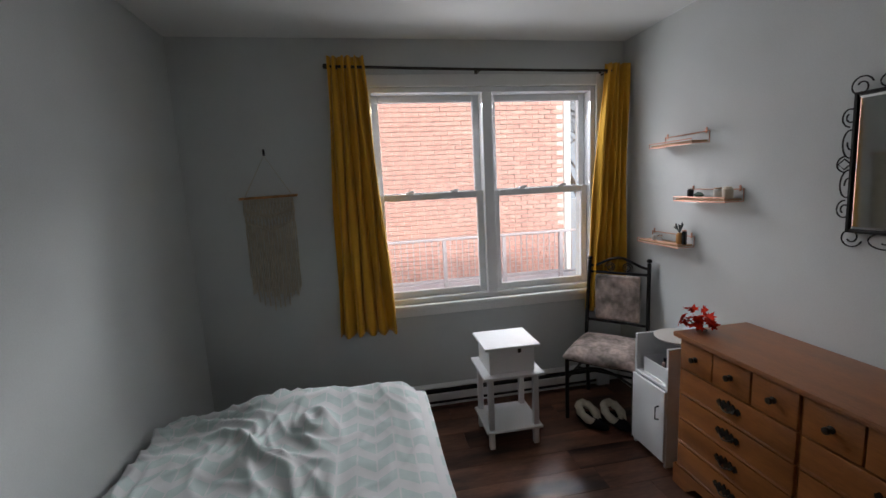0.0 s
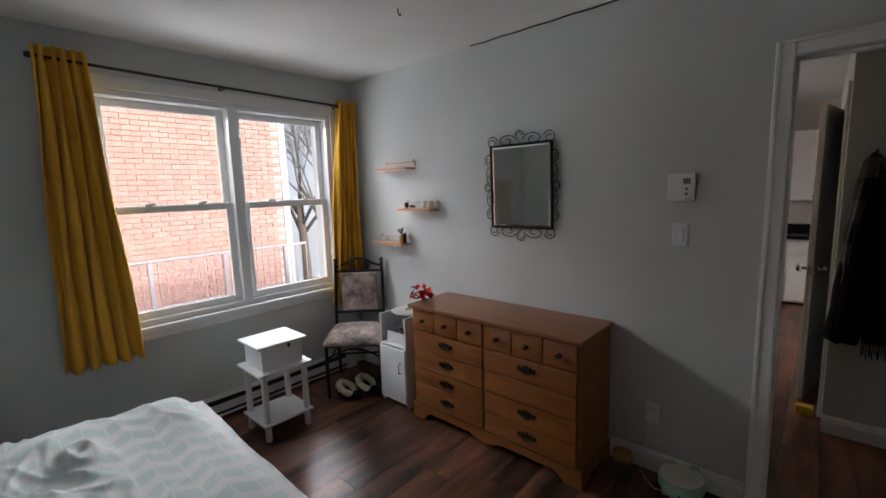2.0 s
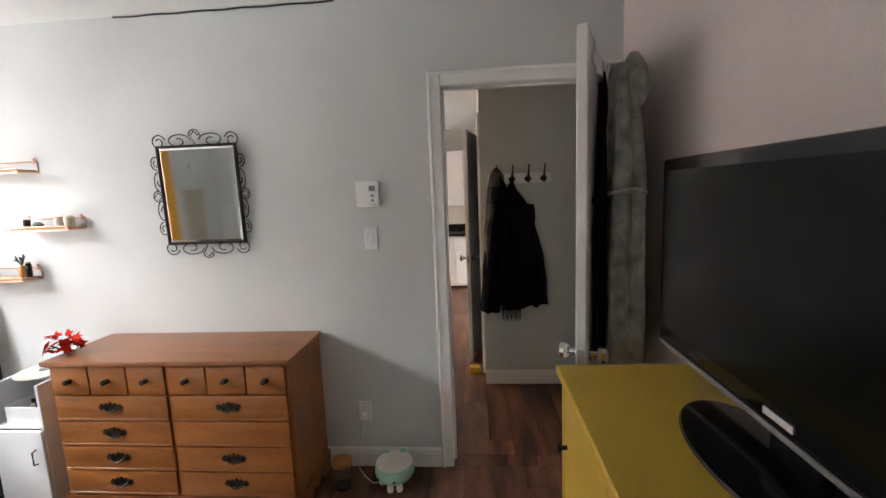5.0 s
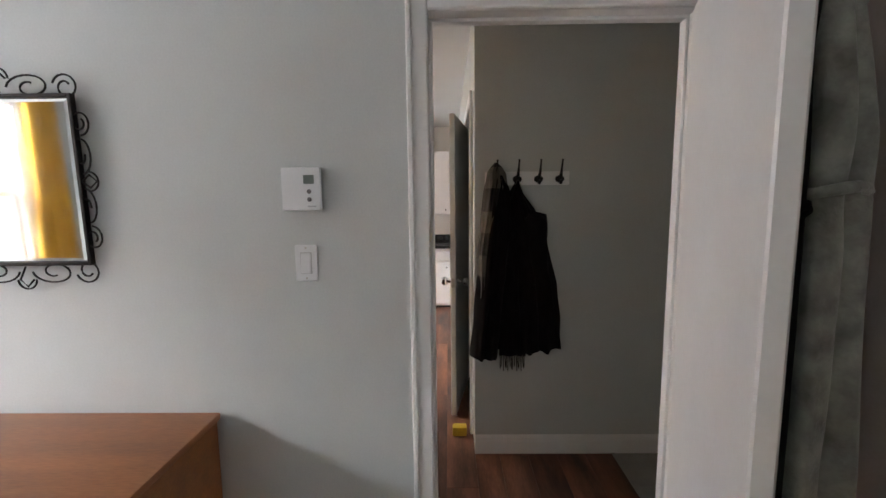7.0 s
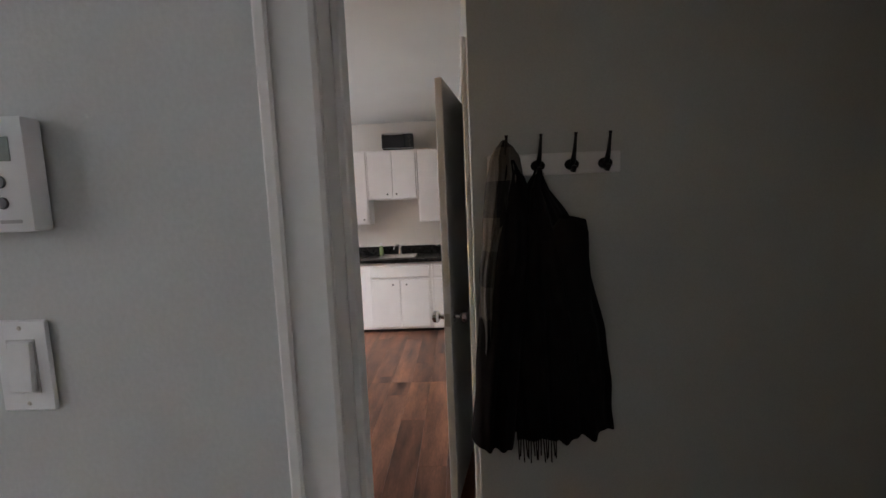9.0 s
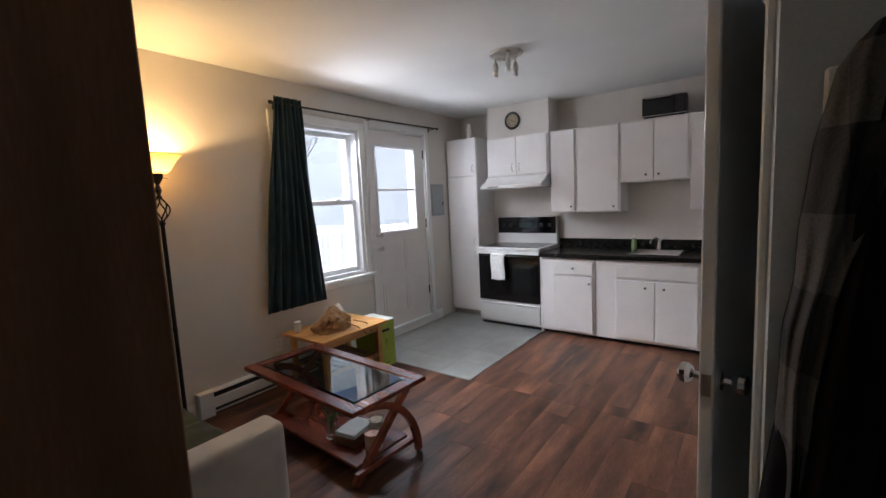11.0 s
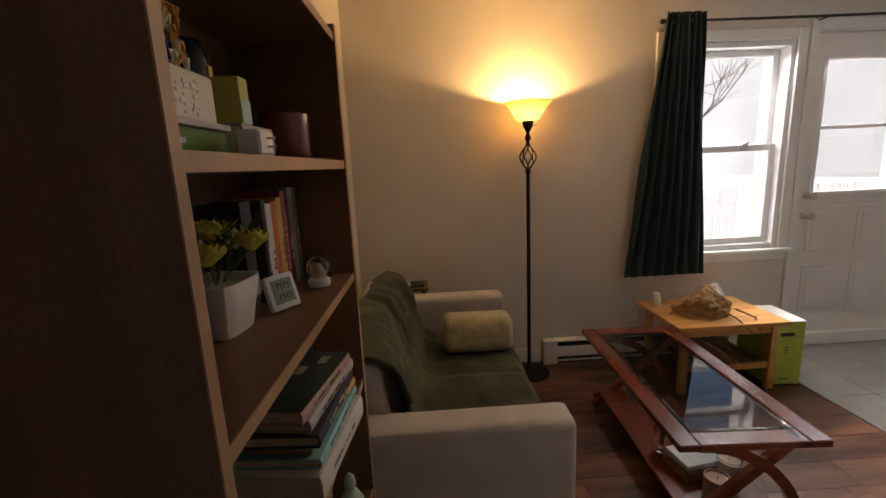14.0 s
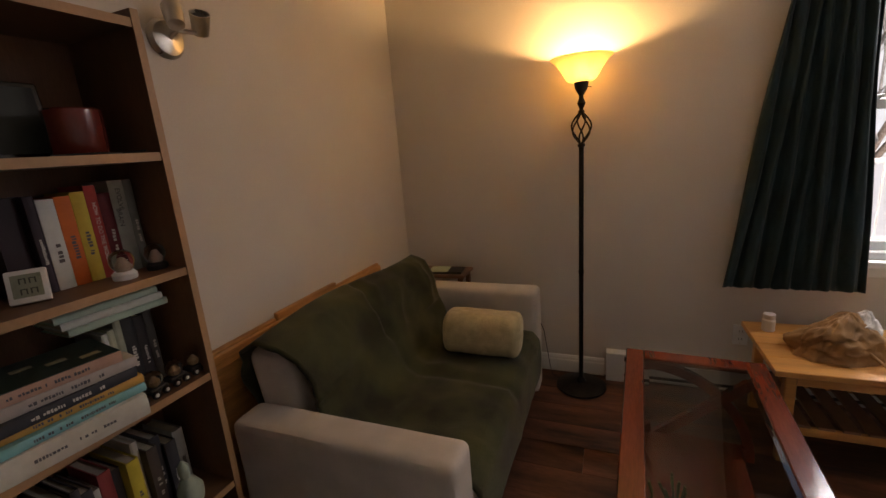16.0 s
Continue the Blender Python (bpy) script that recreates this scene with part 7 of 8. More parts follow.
def wall_clock():
    t = thing("wall_clock", "round black clock with tan dial on bulkhead", "clock", pose(UX + 0.011, 2.20, 2.315))
    part("rim", rot_bm(lathe([(0.0, 0), (0.094, 0), (0.098, 0.012), (0.088, 0.026), (0.074, 0.022), (0.072, 0.012), (0, 0.012)], 36), pose(0, 0, 0, 0, -90)), BLACKM, t)
    part("dial", rot_bm(lathe([(0.0, 0.0125), (0.071, 0.0125), (0.071, 0.0145), (0, 0.0145)], 36), pose(0, 0, 0, 0, -90)), plain(0.36, 0.28, 0.17), t)
    for k in range(12):
        a = k * math.pi / 6
        part("hour_mark", rot_bm(boxes(((-0.016, -0.0025, 0.048), (-0.0150, 0.0025, 0.064))), pose(0, 0, 0, k * 30)), BLACKM, t)
    part("hour_hand", rot_bm(boxes(((-0.0175, -0.003, -0.006), (-0.0165, 0.003, 0.036))), pose(0, 0, 0, 118)), BLACKM, t)
    part("minute_hand", rot_bm(boxes(((-0.019, -0.002, -0.008), (-0.018, 0.002, 0.055))), pose(0, 0, 0, -64)), BLACKM, t)


wall_clock()


def breaker_panel():
    t = thing("breaker_panel", "grey metal breaker panel on the kitchen wall", "breaker panel")
    part("box", boxes(((6.345, NY - 0.018, 1.275), (6.60, NY - 0.0005, 1.655)), bevel=0.003), plain(0.30, 0.32, 0.33, 0.45), t)
    part("door", boxes(((6.37, NY - 0.026, 1.31), (6.58, NY - 0.0185, 1.62)), bevel=0.003), plain(0.33, 0.35, 0.36, 0.45), t)
    part("latch", boxes(((6.545, NY - 0.032, 1.40), (6.565, NY - 0.0265, 1.44)), bevel=0.002), BLACKM, t)


breaker_panel()


def ceiling_spots():
    t = thing("ceiling_light", "chrome ceiling light with three small spots, off", "ceiling light", pose(5.2, 1.44, HL))
    part("canopy", lathe([(0.0, -0.030), (0.10, -0.028), (0.118, -0.016), (0.120, 0.0)], 36), NICKEL, t)
    for k in range(3):
        a = radians(95 + 120 * k)
        x, y = 0.085 * math.cos(a), 0.085 * math.sin(a)
        s = part("spot_arm", tube([(x, y, -0.026), (x, y, -0.06)], 0.007, 8), NICKEL, t)
        part("spot_head", lathe([(0.016, -0.125), (0.020, -0.12), (0.022, -0.085), (0.014, -0.06)], 16, center=(x, y, 0)), NICKEL, s)
        part("bulb", lathe([(0.0, -0.165), (0.016, -0.158), (0.019, -0.14), (0.015, -0.1255)], 16, center=(x, y, 0)), CLAY, s, "frosted white bulb")


ceiling_spots()
# ---------- things on the bookcase ----------
SX = 2.288   # back of the shelves
before = set(scene.objects)
BOOKS = {}


def print_line(a, b, lo, hi, seed, place):
    """Unreadable print: a line of small bars of uneven width between a and b; place(p0, p1, q0, q1) gives a block's corners."""
    rnd = random.Random(seed)
    bm, p, h = bmesh.new(), a, hi - lo
    while p < b:
        w = h * rnd.uniform(0.35, 0.8)
        if rnd.random() > 0.16:
            box(bm, *place(p, min(p + w, b), lo + h * rnd.choice((0, 0, 0.15)), hi - h * rnd.choice((0, 0, 0.2))))
        p += w + h * 0.22
    return bm


def wrap(deep, thick, tall, c=0.003):
    """One bent cover: two boards joined by a slightly rounded spine at x = deep."""
    loop = [(0, 0), (deep - 0.003, 0), (deep, thick * 0.25), (deep, thick * 0.75), (deep - 0.003, thick), (0, thick), (0, thick - c), (deep - 0.004, thick - c), (deep - 0.004, c), (0, c)]
    bm = bmesh.new()
    lo, hi = [bm.verts.new((x, y, 0)) for x, y in loop], [bm.verts.new((x, y, tall)) for x, y in loop]
    for k in range(10):
        j = (k + 1) % 10
        bm.faces.new((lo[k], lo[j], hi[j], hi[k]))
    for v, s in ((lo, -1), (hi, 1)):
        for q in ((0, 1, 8, 9), (1, 2, 3, 4, 7, 8), (4, 5, 6, 7)):
            bm.faces.new([v[k] for k in q][::s])
    return bm


def book(label, m, thick, tall, deep, cover, group, pages=(0.62, 0.58, 0.48), title=None, bars=1):
    """An upright book: spine faces +x, thickness along y, foot at z = 0."""
    t = thing("book", label, "book", m, group=group)
    part("cover", wrap(deep, thick, tall), cover, t)
    part("page_block", boxes(((0.003, 0.0032, 0.003), (deep - 0.0042, thick - 0.0032, tall - 0.004))), plain(*pages, 0.9), t)
    if title:
        c = bpy.data.curves.new("title", "FONT")
        c.body, c.size, c.align_x, c.align_y, c.extrude = title[0], title[1], "CENTER", "CENTER", 0.0003
        c.materials.append(title[2])
        ob = new("title", c)
        ob.parent = t
        ob.matrix_basis = Matrix(((0, 0, 1, deep + 0.0005), (0, 1, 0, thick / 2), (-1, 0, 0, tall * title[3]), (0, 0, 0, 1))) if title[3] else Matrix.Identity(4)
    else:
        for k in range(bars):
            z = tall * (0.30 + 0.28 * k)
            part("spine_print", print_line(z, z + tall * 0.26, thick * 0.34, thick * 0.66, round(1e4 * thick) + k, lambda p, q, c, d: ((deep + 0.0002, c, p), (deep + 0.0007, d, q))), plain(0.62, 0.60, 0.55) if sum(cover.node_tree.nodes["Color Ramp"].color_ramp.elements[0].color[:3]) < 0.7 else plain(0.12, 0.10, 0.10), t)
    return t


INK_W, INK_D = plain(0.72, 0.70, 0.66), plain(0.06, 0.06, 0.07)
# second shelf from the top: row of upright books, from the middle to the end panel
row = [
    (0.020, 0.215, (0.030, 0.018, 0.030), "dark plum hardback book standing on the shelf", None),
    (0.034, 0.205, (0.66, 0.66, 0.62), "white paperback book standing in the row", None),
    (0.032, 0.208, (0.70, 0.15, 0.02), "orange paperback book standing in the row", None),
    (0.030, 0.214, (0.62, 0.44, 0.05), "yellow paperback book standing in the row", None),
    (0.026, 0.226, (0.42, 0.045, 0.035), "red paperback with white title in the row", ("HOW TO DO THE WORK", 0.0125, INK_W, 0.5)),
    (0.028, 0.205, (0.16, 0.02, 0.03), "dark red paperback book standing in the row", None),
    (0.036, 0.232, (0.34, 0.36, 0.33), "grey paperback with bold title in the row", ("EVOLVE", 0.016, INK_D, 0.80)),
    (0.022, 0.232, (0.16, 0.17, 0.16), "slim dark grey paperback at the row end", None),
]
y = 1.294
for th, h, c, lab, title in row[::-1]:
    y -= th
    book(lab, pose(SX + 0.002, y, 1.1885), th - 0.001, h, 0.105, plain(*c), "books in the upright row", title=title)
    if title and title[0] == "EVOLVE":
        c2 = bpy.data.curves.new("title", "FONT")
        c2.body, c2.size, c2.align_x, c2.align_y, c2.extrude = "BRAIN", 0.016, "CENTER", "CENTER", 0.0003
        c2.materials.append(INK_D)
        ob2 = new("title", c2)
        ob2.parent = [o for o in scene.objects if o.name.startswith("book") and o.type == "EMPTY"][-1]
        ob2.matrix_basis = Matrix(((0, 0, 1, 0.1055), (0, 1, 0, 0.010), (-1, 0, 0, 0.14), (0, 0, 0, 1)))
big_dark = book("wide dark plum box set beside the flower pot", pose(SX + 0.002, y - 0.05, 1.1885), 0.047, 0.215, 0.085, plain(0.022, 0.010, 0.018), "books in the upright row", bars=0)
part("label_strip", boxes(((0.0852, 0.006, 0.025), (0.086, 0.042, 0.06))), plain(0.32, 0.31, 0.28), big_dark)


def snow_globe(m, s, liquid):
    t = thing("snow_globe", "small glass snow globe standing on the shelf", "snow globe", m, group="snow globes")
    part("base", lathe([(0.024 * s, 0), (0.026 * s, 0.004), (0.026 * s, 0.014 * s), (0.020 * s, 0.020 * s)], 20), liquid, t)
    part("globe", lathe([(0.017 * s, 0.0205 * s), (0.024 * s, 0.032 * s), (0.027 * s, 0.045 * s), (0.022 * s, 0.062 * s), (0.010 * s, 0.071 * s), (0.0, 0.072 * s)], 20), GLASS, t, smooth=3.2)
    part("figure", lathe([(0.010 * s, 0.022 * s), (0.012 * s, 0.035 * s), (0.005 * s, 0.05 * s), (0, 0.052 * s)], 10), plain(0.60, 0.45, 0.35), t)


snow_globe(pose(2.462, 1.185, 1.1885), 1.0, WHITE)
snow_globe(pose(2.452, 1.272, 1.1885), 0.95, BLACKM)


def hygrometer():
    t = thing("digital_thermometer", "small white digital thermometer standing on shelf", "thermometer", pose(2.44, 1.012, 1.1885, 0, -18, -32))
    part("body", boxes(((-0.008, -0.033, 0.002), (0.008, 0.033, 0.072)), bevel=0.004, seg=2), WHITE, t)
    part("display", boxes(((0.008, -0.024, 0.014), (0.0088, 0.024, 0.062))), plain(0.28, 0.31, 0.25, 0.3), t, "grey green display")
    for a, b, w, h in ((-0.012, 0.042, 0.018, 0.012), (-0.012, 0.020, 0.018, 0.012)):
        for k in range(2):
            yy = a + k * 0.016
            part("digit_bar", boxes(((0.0088, yy, b), (0.0092, yy + 0.0025, b + h)), ((0.0088, yy + 0.009, b), (0.0092, yy + 0.0115, b + h)), ((0.0088, yy + 0.0025, b + h - 0.002), (0.0092, yy + 0.009, b + h))), plain(0.06, 0.07, 0.06), t)
    part("stand_leg", boxes(((-0.030, -0.012, 0.0), (-0.0085, 0.012, 0.004)), bevel=0.001), WHITE, t)


hygrometer()


def flower_pot():
    t = thing("flower_pot", "white square pot with yellow artificial roses", "potted plant", pose(2.362, 0.905, 1.1885, 0, 0, -8) @ Matrix.Scale(0.80, 4))
    bm = bmesh.new()
    lo, hi = 0.055, 0.075
    rings = []
    for r, z in ((lo * 0.9, 0), (lo, 0.006), (hi, 0.118), (hi - 0.006, 0.118), (hi - 0.008, 0.100)):
        pts = []
        for k in range(32):
            a = 2 * math.pi * k / 32
            q = (abs(math.cos(a)) ** 5 + abs(math.sin(a)) ** 5) ** (-0.2)
            pts.append(bm.verts.new((r * q * math.cos(a), r * q * math.sin(a), z)))
        rings.append(pts)
    for a, b in zip(rings, rings[1:]):
        for k in range(32):
            bm.faces.new((a[k], a[(k + 1) % 32], b[(k + 1) % 32], b[k]))
    bm.faces.new(rings[0][::-1])
    bm.faces.new(rings[-1])
    part("pot", bm, CLAY, t, "white ceramic square pot")
    rnd = random.Random(17)

    def petal(c, a, tilt, s):
        def fn(u, v):
            w = math.sin(math.pi * (0.12 + 0.76 * v)) * 0.55 * s
            p = Vector(((2 * u - 1) * w, s * (0.15 + 0.55 * math.sin(v * 1.3)), s * (0.85 * v + 0.16 * (2 * u - 1) ** 2)))
            return c + pose(0, 0, 0, tilt, 0, a).to_3x3() @ p
        return fn

    for cx, cy, cz in ((0.045, -0.075, 0.165), (0.085, 0.015, 0.178), (0.02, -0.02, 0.205)):
        for ring, n, s, tilt in ((0, 5, 0.030, 24), (1, 6, 0.040, 8), (2, 7, 0.046, -10)):
            for k in range(n):
                part("petal", sheet(petal(Vector((cx, cy, cz)), 360 * k / n + 25 * ring, tilt, s), 4, 4), PETALY, t, smooth=3.2)
    for k in range(24):
        a, r = rnd.uniform(0, 6.28), rnd.uniform(0.05, 0.14)
        zz = 0.13 + rnd.uniform(0.02, 0.11)
        c = Vector((r * math.cos(a) * 0.75, r * math.sin(a), zz))
        if c.x < -0.08:
            c.x = -0.08
        bm = tube([(c.x * 0.2, c.y * 0.2, 0.11), (c.x * 0.6, c.y * 0.6, zz * 0.85), tuple(c)], 0.0012, 5)
        for j in range(5):
            f = 0.45 + 0.13 * j
            b0 = Vector((c.x * f, c.y * f, 0.11 + (zz - 0.11) * f))
            for s in (-1, 1):
                d = Vector((-c.y, c.x, 0)).normalized() * s * 0.022 + Vector((0, 0, 0.010)) + c * 0.08
                n = Vector((c.x, c.y, 0)).normalized() * 0.007
                v = [bm.verts.new(b0), bm.verts.new(b0 + d * 0.5 + n), bm.verts.new(b0 + d), bm.verts.new(b0 + d * 0.5 - n)]
                bm.faces.new(v)
        part("leaf_spray", bm, LEAF, t, smooth=None)
    for k in range(22):
        a, r = rnd.uniform(0, 6.28), rnd.uniform(0.02, 0.10)
        bm = bmesh.new()
        bmesh.ops.create_icosphere(bm, subdivisions=1, radius=0.006, matrix=Matrix.Translation((r * math.cos(a) * 0.7, r * math.sin(a), 0.19 + rnd.uniform(0, 0.05))))
        part("blossom", bm, CLAY, t)


flower_pot()
lean = book("slim dark blue book leaning on bookcase side", pose(2.295, 0.785, 1.1885, 22, 0, 0), 0.014, 0.175, 0.09, plain(0.02, 0.03, 0.07), "leaning books", bars=0)
part("spine_strip", boxes(((0.0902, 0.001, 0.0), (0.0912, 0.008, 0.175))), plain(0.14, 0.19, 0.32), lean)
book("black hardback book leaning on bookcase side", pose(2.30, 0.63, 1.1885, 10, 0, 0), 0.022, 0.20, 0.13, plain(0.02, 0.02, 0.022), "leaning books", bars=0)

# top shelf
zt = 1.4805


def flat(name, label, cat, m, size, material, pages=True, spine=None, group=""):
    """A lying book or pad; spine looks along +x."""
    sx, sy, sz = size
    t = thing(name, label, cat, m, group=group)
    if pages:
        part("cover", rot_bm(wrap(sx, sz, sy), pose(-sx / 2, sy / 2, 0, 90)), material, t)
        part("page_block", boxes(((-sx / 2 + 0.004, -sy / 2 + 0.004, 0.0032), (sx / 2 - 0.0032, sy / 2 - 0.004, sz - 0.0032))), plain(0.60, 0.55, 0.44, 0.9), t)
    else:
        part("body", boxes(((-sx / 2, -sy / 2, 0), (sx / 2, sy / 2, sz)), bevel=min(0.006, sz * 0.2), seg=2), material, t)
    if spine:
        for a, b in spine[1]:
            part("spine_print", print_line(a * sy, b * sy, sz * 0.5 - min(0.15 * sz, 0.0036), sz * 0.5 + min(0.15 * sz, 0.0036), round(1e4 * sz) + round(10 * b), lambda p, q, c, d: ((sx / 2 + 0.0002, p, c), (sx / 2 + 0.0007, q, d))), spine[0], t)
    return t


flat("book", "thick green book lying flat on the shelf", "book", pose(2.375, 0.725, zt, 0, 0, 0), (0.17, 0.168, 0.034), plain(0.07, 0.20, 0.03), spine=(plain(0.60, 0.62, 0.60), ((-0.38, -0.12),)))
flat("magazine", "pale magazine lying on the green book", "magazine", pose(2.378, 0.725, zt + 0.0345, 0, 0, -1), (0.175, 0.172, 0.008), plain(0.50, 0.47, 0.44), pages=False)
gb = thing("gift_box", "white box with glittering front on the books", "box", pose(2.375, 0.722, zt + 0.043))
part("carton", boxes(((-0.075, -0.086, 0), (0.075, 0.088, 0.062)), bevel=0.003), plain(0.64, 0.60, 0.52), gb)
rnd = random.Random(2)
for k in range(60):
    yy, zz, r = rnd.uniform(-0.08, 0.045), rnd.uniform(0.008, 0.052), rnd.uniform(0.002, 0.004)
    part("sequin", boxes(((0.0752, yy - r, zz - r * 0.7), (0.0765, yy + r, zz + r * 0.7)), bevel=0.0006), plain(0.78, 0.76, 0.70, 0.2), gb)


def yarn_pouch():
    t = thing("embroidered_pouch", "fringed pouch with white, navy and orange yarn", "pouch", pose(2.375, 0.700, zt + 0.1055))
    part("pouch_body", boxes(((-0.07, -0.068, 0), (0.055, 0.070, 0.075)), bevel=0.02, seg=3), plain(0.03, 0.03, 0.08), t)
    rnd = random.Random(6)
    cols = (plain(0.56, 0.60, 0.44, 0.95), plain(0.03, 0.035, 0.13, 0.95), plain(0.62, 0.28, 0.06, 0.95))
    for k in range(110):
        yy, zz = rnd.uniform(-0.066, 0.068), rnd.uniform(0.0, 0.085)
        c = cols[2] if yy > 0.035 and rnd.random() < 0.75 else (cols[1] if nz(yy * 22, zz * 30) > 0.18 else cols[0])
        part("yarn", tube([(0.052, yy, zz), (0.066, yy + rnd.uniform(-0.008, 0.008), zz - 0.006), (0.064, yy + rnd.uniform(-0.012, 0.012), zz - 0.022)], 0.0036, 4), c, t)


yarn_pouch()
gc = thing("glass_jar", "tall dark glass jar standing behind the box", "jar", pose(2.345, 0.935, zt))
part("jar_glass", lathe([(0.042, 0), (0.046, 0.01), (0.046, 0.17), (0.036, 0.185), (0.034, 0.19)], 24), mat("smoky_glass", (0.02, 0.03, 0.035), 0.06, var=0.1, bump=0), gc)
part("jar_label", boxes(((0.0455, -0.006, 0.05), (0.047, 0.006, 0.15))), plain(0.6, 0.42, 0.08), gc)
bx = flat("box", "yellow and mint block shaped box on shelf", "box", pose(2.420, 0.880, zt + 0.0505) @ Matrix.Scale(0.66, 4), (0.13, 0.05, 0.105), plain(0.55, 0.50, 0.10), pages=False)
part("lower_band", boxes(((0.0652, -0.0245, 0.002), (0.066, 0.0245, 0.055))), plain(0.36, 0.52, 0.46), bx)
flat("notebook", "grey notebook pile lying on the shelf", "notebook", pose(2.430, 0.892, zt + 0.0005), (0.09, 0.12, 0.048), plain(0.26, 0.26, 0.24))
pw = thing("power_adapter", "white plug-in adapter lying on the shelf edge", "adapter", pose(2.505, 0.79, zt + 0.0001) @ Matrix.Scale(0.8, 4))
part("adapter_body", boxes(((-0.02, -0.03, 0), (0.02, 0.03, 0.042)), bevel=0.004), WHITE, pw)
for zz in (0.014, 0.028):
    part("prong", boxes(((0.02, 0.0, zz - 0.002), (0.034, 0.003, zz + 0.002))), NICKEL, pw)
bd = thing("photo_frame", "dark picture frame standing in the shelf corner", "picture frame", pose(2.335, 1.12, zt, 0, -8, 0))
part("frame", boxes(((0, -0.06, 0), (0.014, 0.06, 0.17)), bevel=0.004), BLACKP, bd)
part("picture", boxes(((0.0142, -0.048, 0.012), (0.0150, 0.048, 0.158))), plain(0.03, 0.035, 0.03, 0.5), bd)
cn = thing("candle", "deep red jar candle on the top shelf", "candle", pose(2.42, 1.185, zt))
part("jar_glass", lathe([(0.050, 0), (0.054, 0.006), (0.054, 0.100), (0.050, 0.104), (0.049, 0.096), (0, 0.094)], 28), mat("red_lacquer_jar", (0.16, 0.025, 0.018), 0.22, var=0.1, bump=0, coat=0.5), cn)
wr = thing("cable", "thin dark cable lying on the shelf", "cable")
part("cable", tube([(2.47, 1.10, zt + 0.003), (2.49, 1.14, zt + 0.003), (2.505, 1.19, zt + 0.003), (2.47, 1.24, zt + 0.003), (2.50, 1.28, zt + 0.006)], 0.0025, 6), BLACKM, wr)

# third shelf: lying stack, upright row behind, toy locomotive set with globes
zb = 0.8835
stack = [((0.19, 0.27, 0.052), (0.62, 0.60, 0.54), "cream hardback at the bottom of the stack"), ((0.18, 0.26, 0.020), (0.20, 0.48, 0.52), "turquoise book lying in the stack"), ((0.17, 0.25, 0.020), (0.55, 0.32, 0.08), "ochre book lying in the stack"), ((0.17, 0.25, 0.024), (0.03, 0.035, 0.05), "navy book lying in the stack"), ((0.165, 0.25, 0.024), (0.46, 0.42, 0.40), "pale grey book lying in the stack"), ((0.165, 0.24, 0.026), (0.52, 0.33, 0.26), "pink hardback with dark green cover on top")]
z = zb
for k, (s, c, lab) in enumerate(stack):
    bkk = flat("book", lab, "book", pose(2.445 - 0.004 * (k % 3), 0.99 + 0.006 * ((k * 7) % 5), z, 0, 0, (-6, -4, -8, -3, -7, -9)[k]), s, plain(*c), spine=(plain(0.62, 0.60, 0.56) if sum(c) < 0.9 else plain(0.10, 0.10, 0.12), ((-0.3, -0.05), (0.0, 0.25))), group="stack of lying books")
    z += s[2] + 0.0006
    if k == 5:
        part("dust_jacket", boxes(((-0.082, -0.119, s[2] + 0.0004), (0.082, 0.119, s[2] + 0.0016))), plain(0.035, 0.055, 0.045, 0.3), bkk, "dark green printed front cover")
        for q in range(3):
            part("printed_flower", boxes(((-0.03 + 0.03 * q, -0.04 + 0.05 * q, s[2] + 0.0017), (-0.01 + 0.03 * q, -0.005 + 0.05 * q, s[2] + 0.0023)), bevel=0.0003), plain(0.36, 0.33, 0.22), bkk)
y = 1.255
for k, (th, h, c) in enumerate(((0.022, 0.20, (0.10, 0.10, 0.10)), (0.026, 0.19, (0.045, 0.04, 0.045)), (0.03, 0.21, (0.03, 0.03, 0.035)), (0.018, 0.20, (0.40, 0.42, 0.33)), (0.016, 0.18, (0.52, 0.54, 0.40)), (0.014, 0.175, (0.58, 0.62, 0.62)))):
    y -= th
    book(("dark grey", "black", "charcoal", "grey green", "pale olive", "pale blue")[k] + " paperback book on the third shelf", pose(SX + 0.002, y, zb), th - 0.001, h, 0.12, plain(*c), "books on the third shelf")
for k in range(3):
    flat("book", "pale green book lying on upright books", "book", pose(2.402, 1.16 - 0.01 * k, zb + 0.212 + 0.018 * k, 0, 0, -2), (0.12, 0.22, 0.017), plain(*((0.36, 0.48, 0.40), (0.58, 0.60, 0.56), (0.40, 0.52, 0.44))[k]), group="pale green lying books")
toy = thing("toy_train", "small dark toy train carrying glass globes", "toy", pose(2.485, 1.205, zb, 0, 0, 4))
for k in range(4):
    yy = -0.09 + 0.058 * k
    part("wagon", boxes(((-0.018, yy - 0.024, 0.012), (0.018, yy + 0.024, 0.026)), bevel=0.003), BLACKM, toy)
    for s in (-1, 1):
        w = part("wheel", rot_bm(lathe([(0.010, -0.003), (0.011, 0), (0.010, 0.003)], 14), pose(0.020, yy + s * 0.014, 0.0112, 0, 90)), IRON, toy)
        part("hub", rot_bm(lathe([(0.005, 0), (0.004, 0.002)], 10), pose(0.0232, yy + s * 0.014, 0.0112, 0, 90)), CLAY, w)
    part("globe", lathe([(0.012, 0.0265), (0.020, 0.036), (0.022, 0.046), (0.017, 0.060), (0, 0.068)], 16, center=(0, yy, 0)), GLASS, toy, smooth=3.2)
    part("figure", lathe([(0.008, 0.027), (0.010, 0.040), (0.003, 0.050)], 8, center=(0, yy, 0)), plain(0.45, 0.30, 0.16), toy)
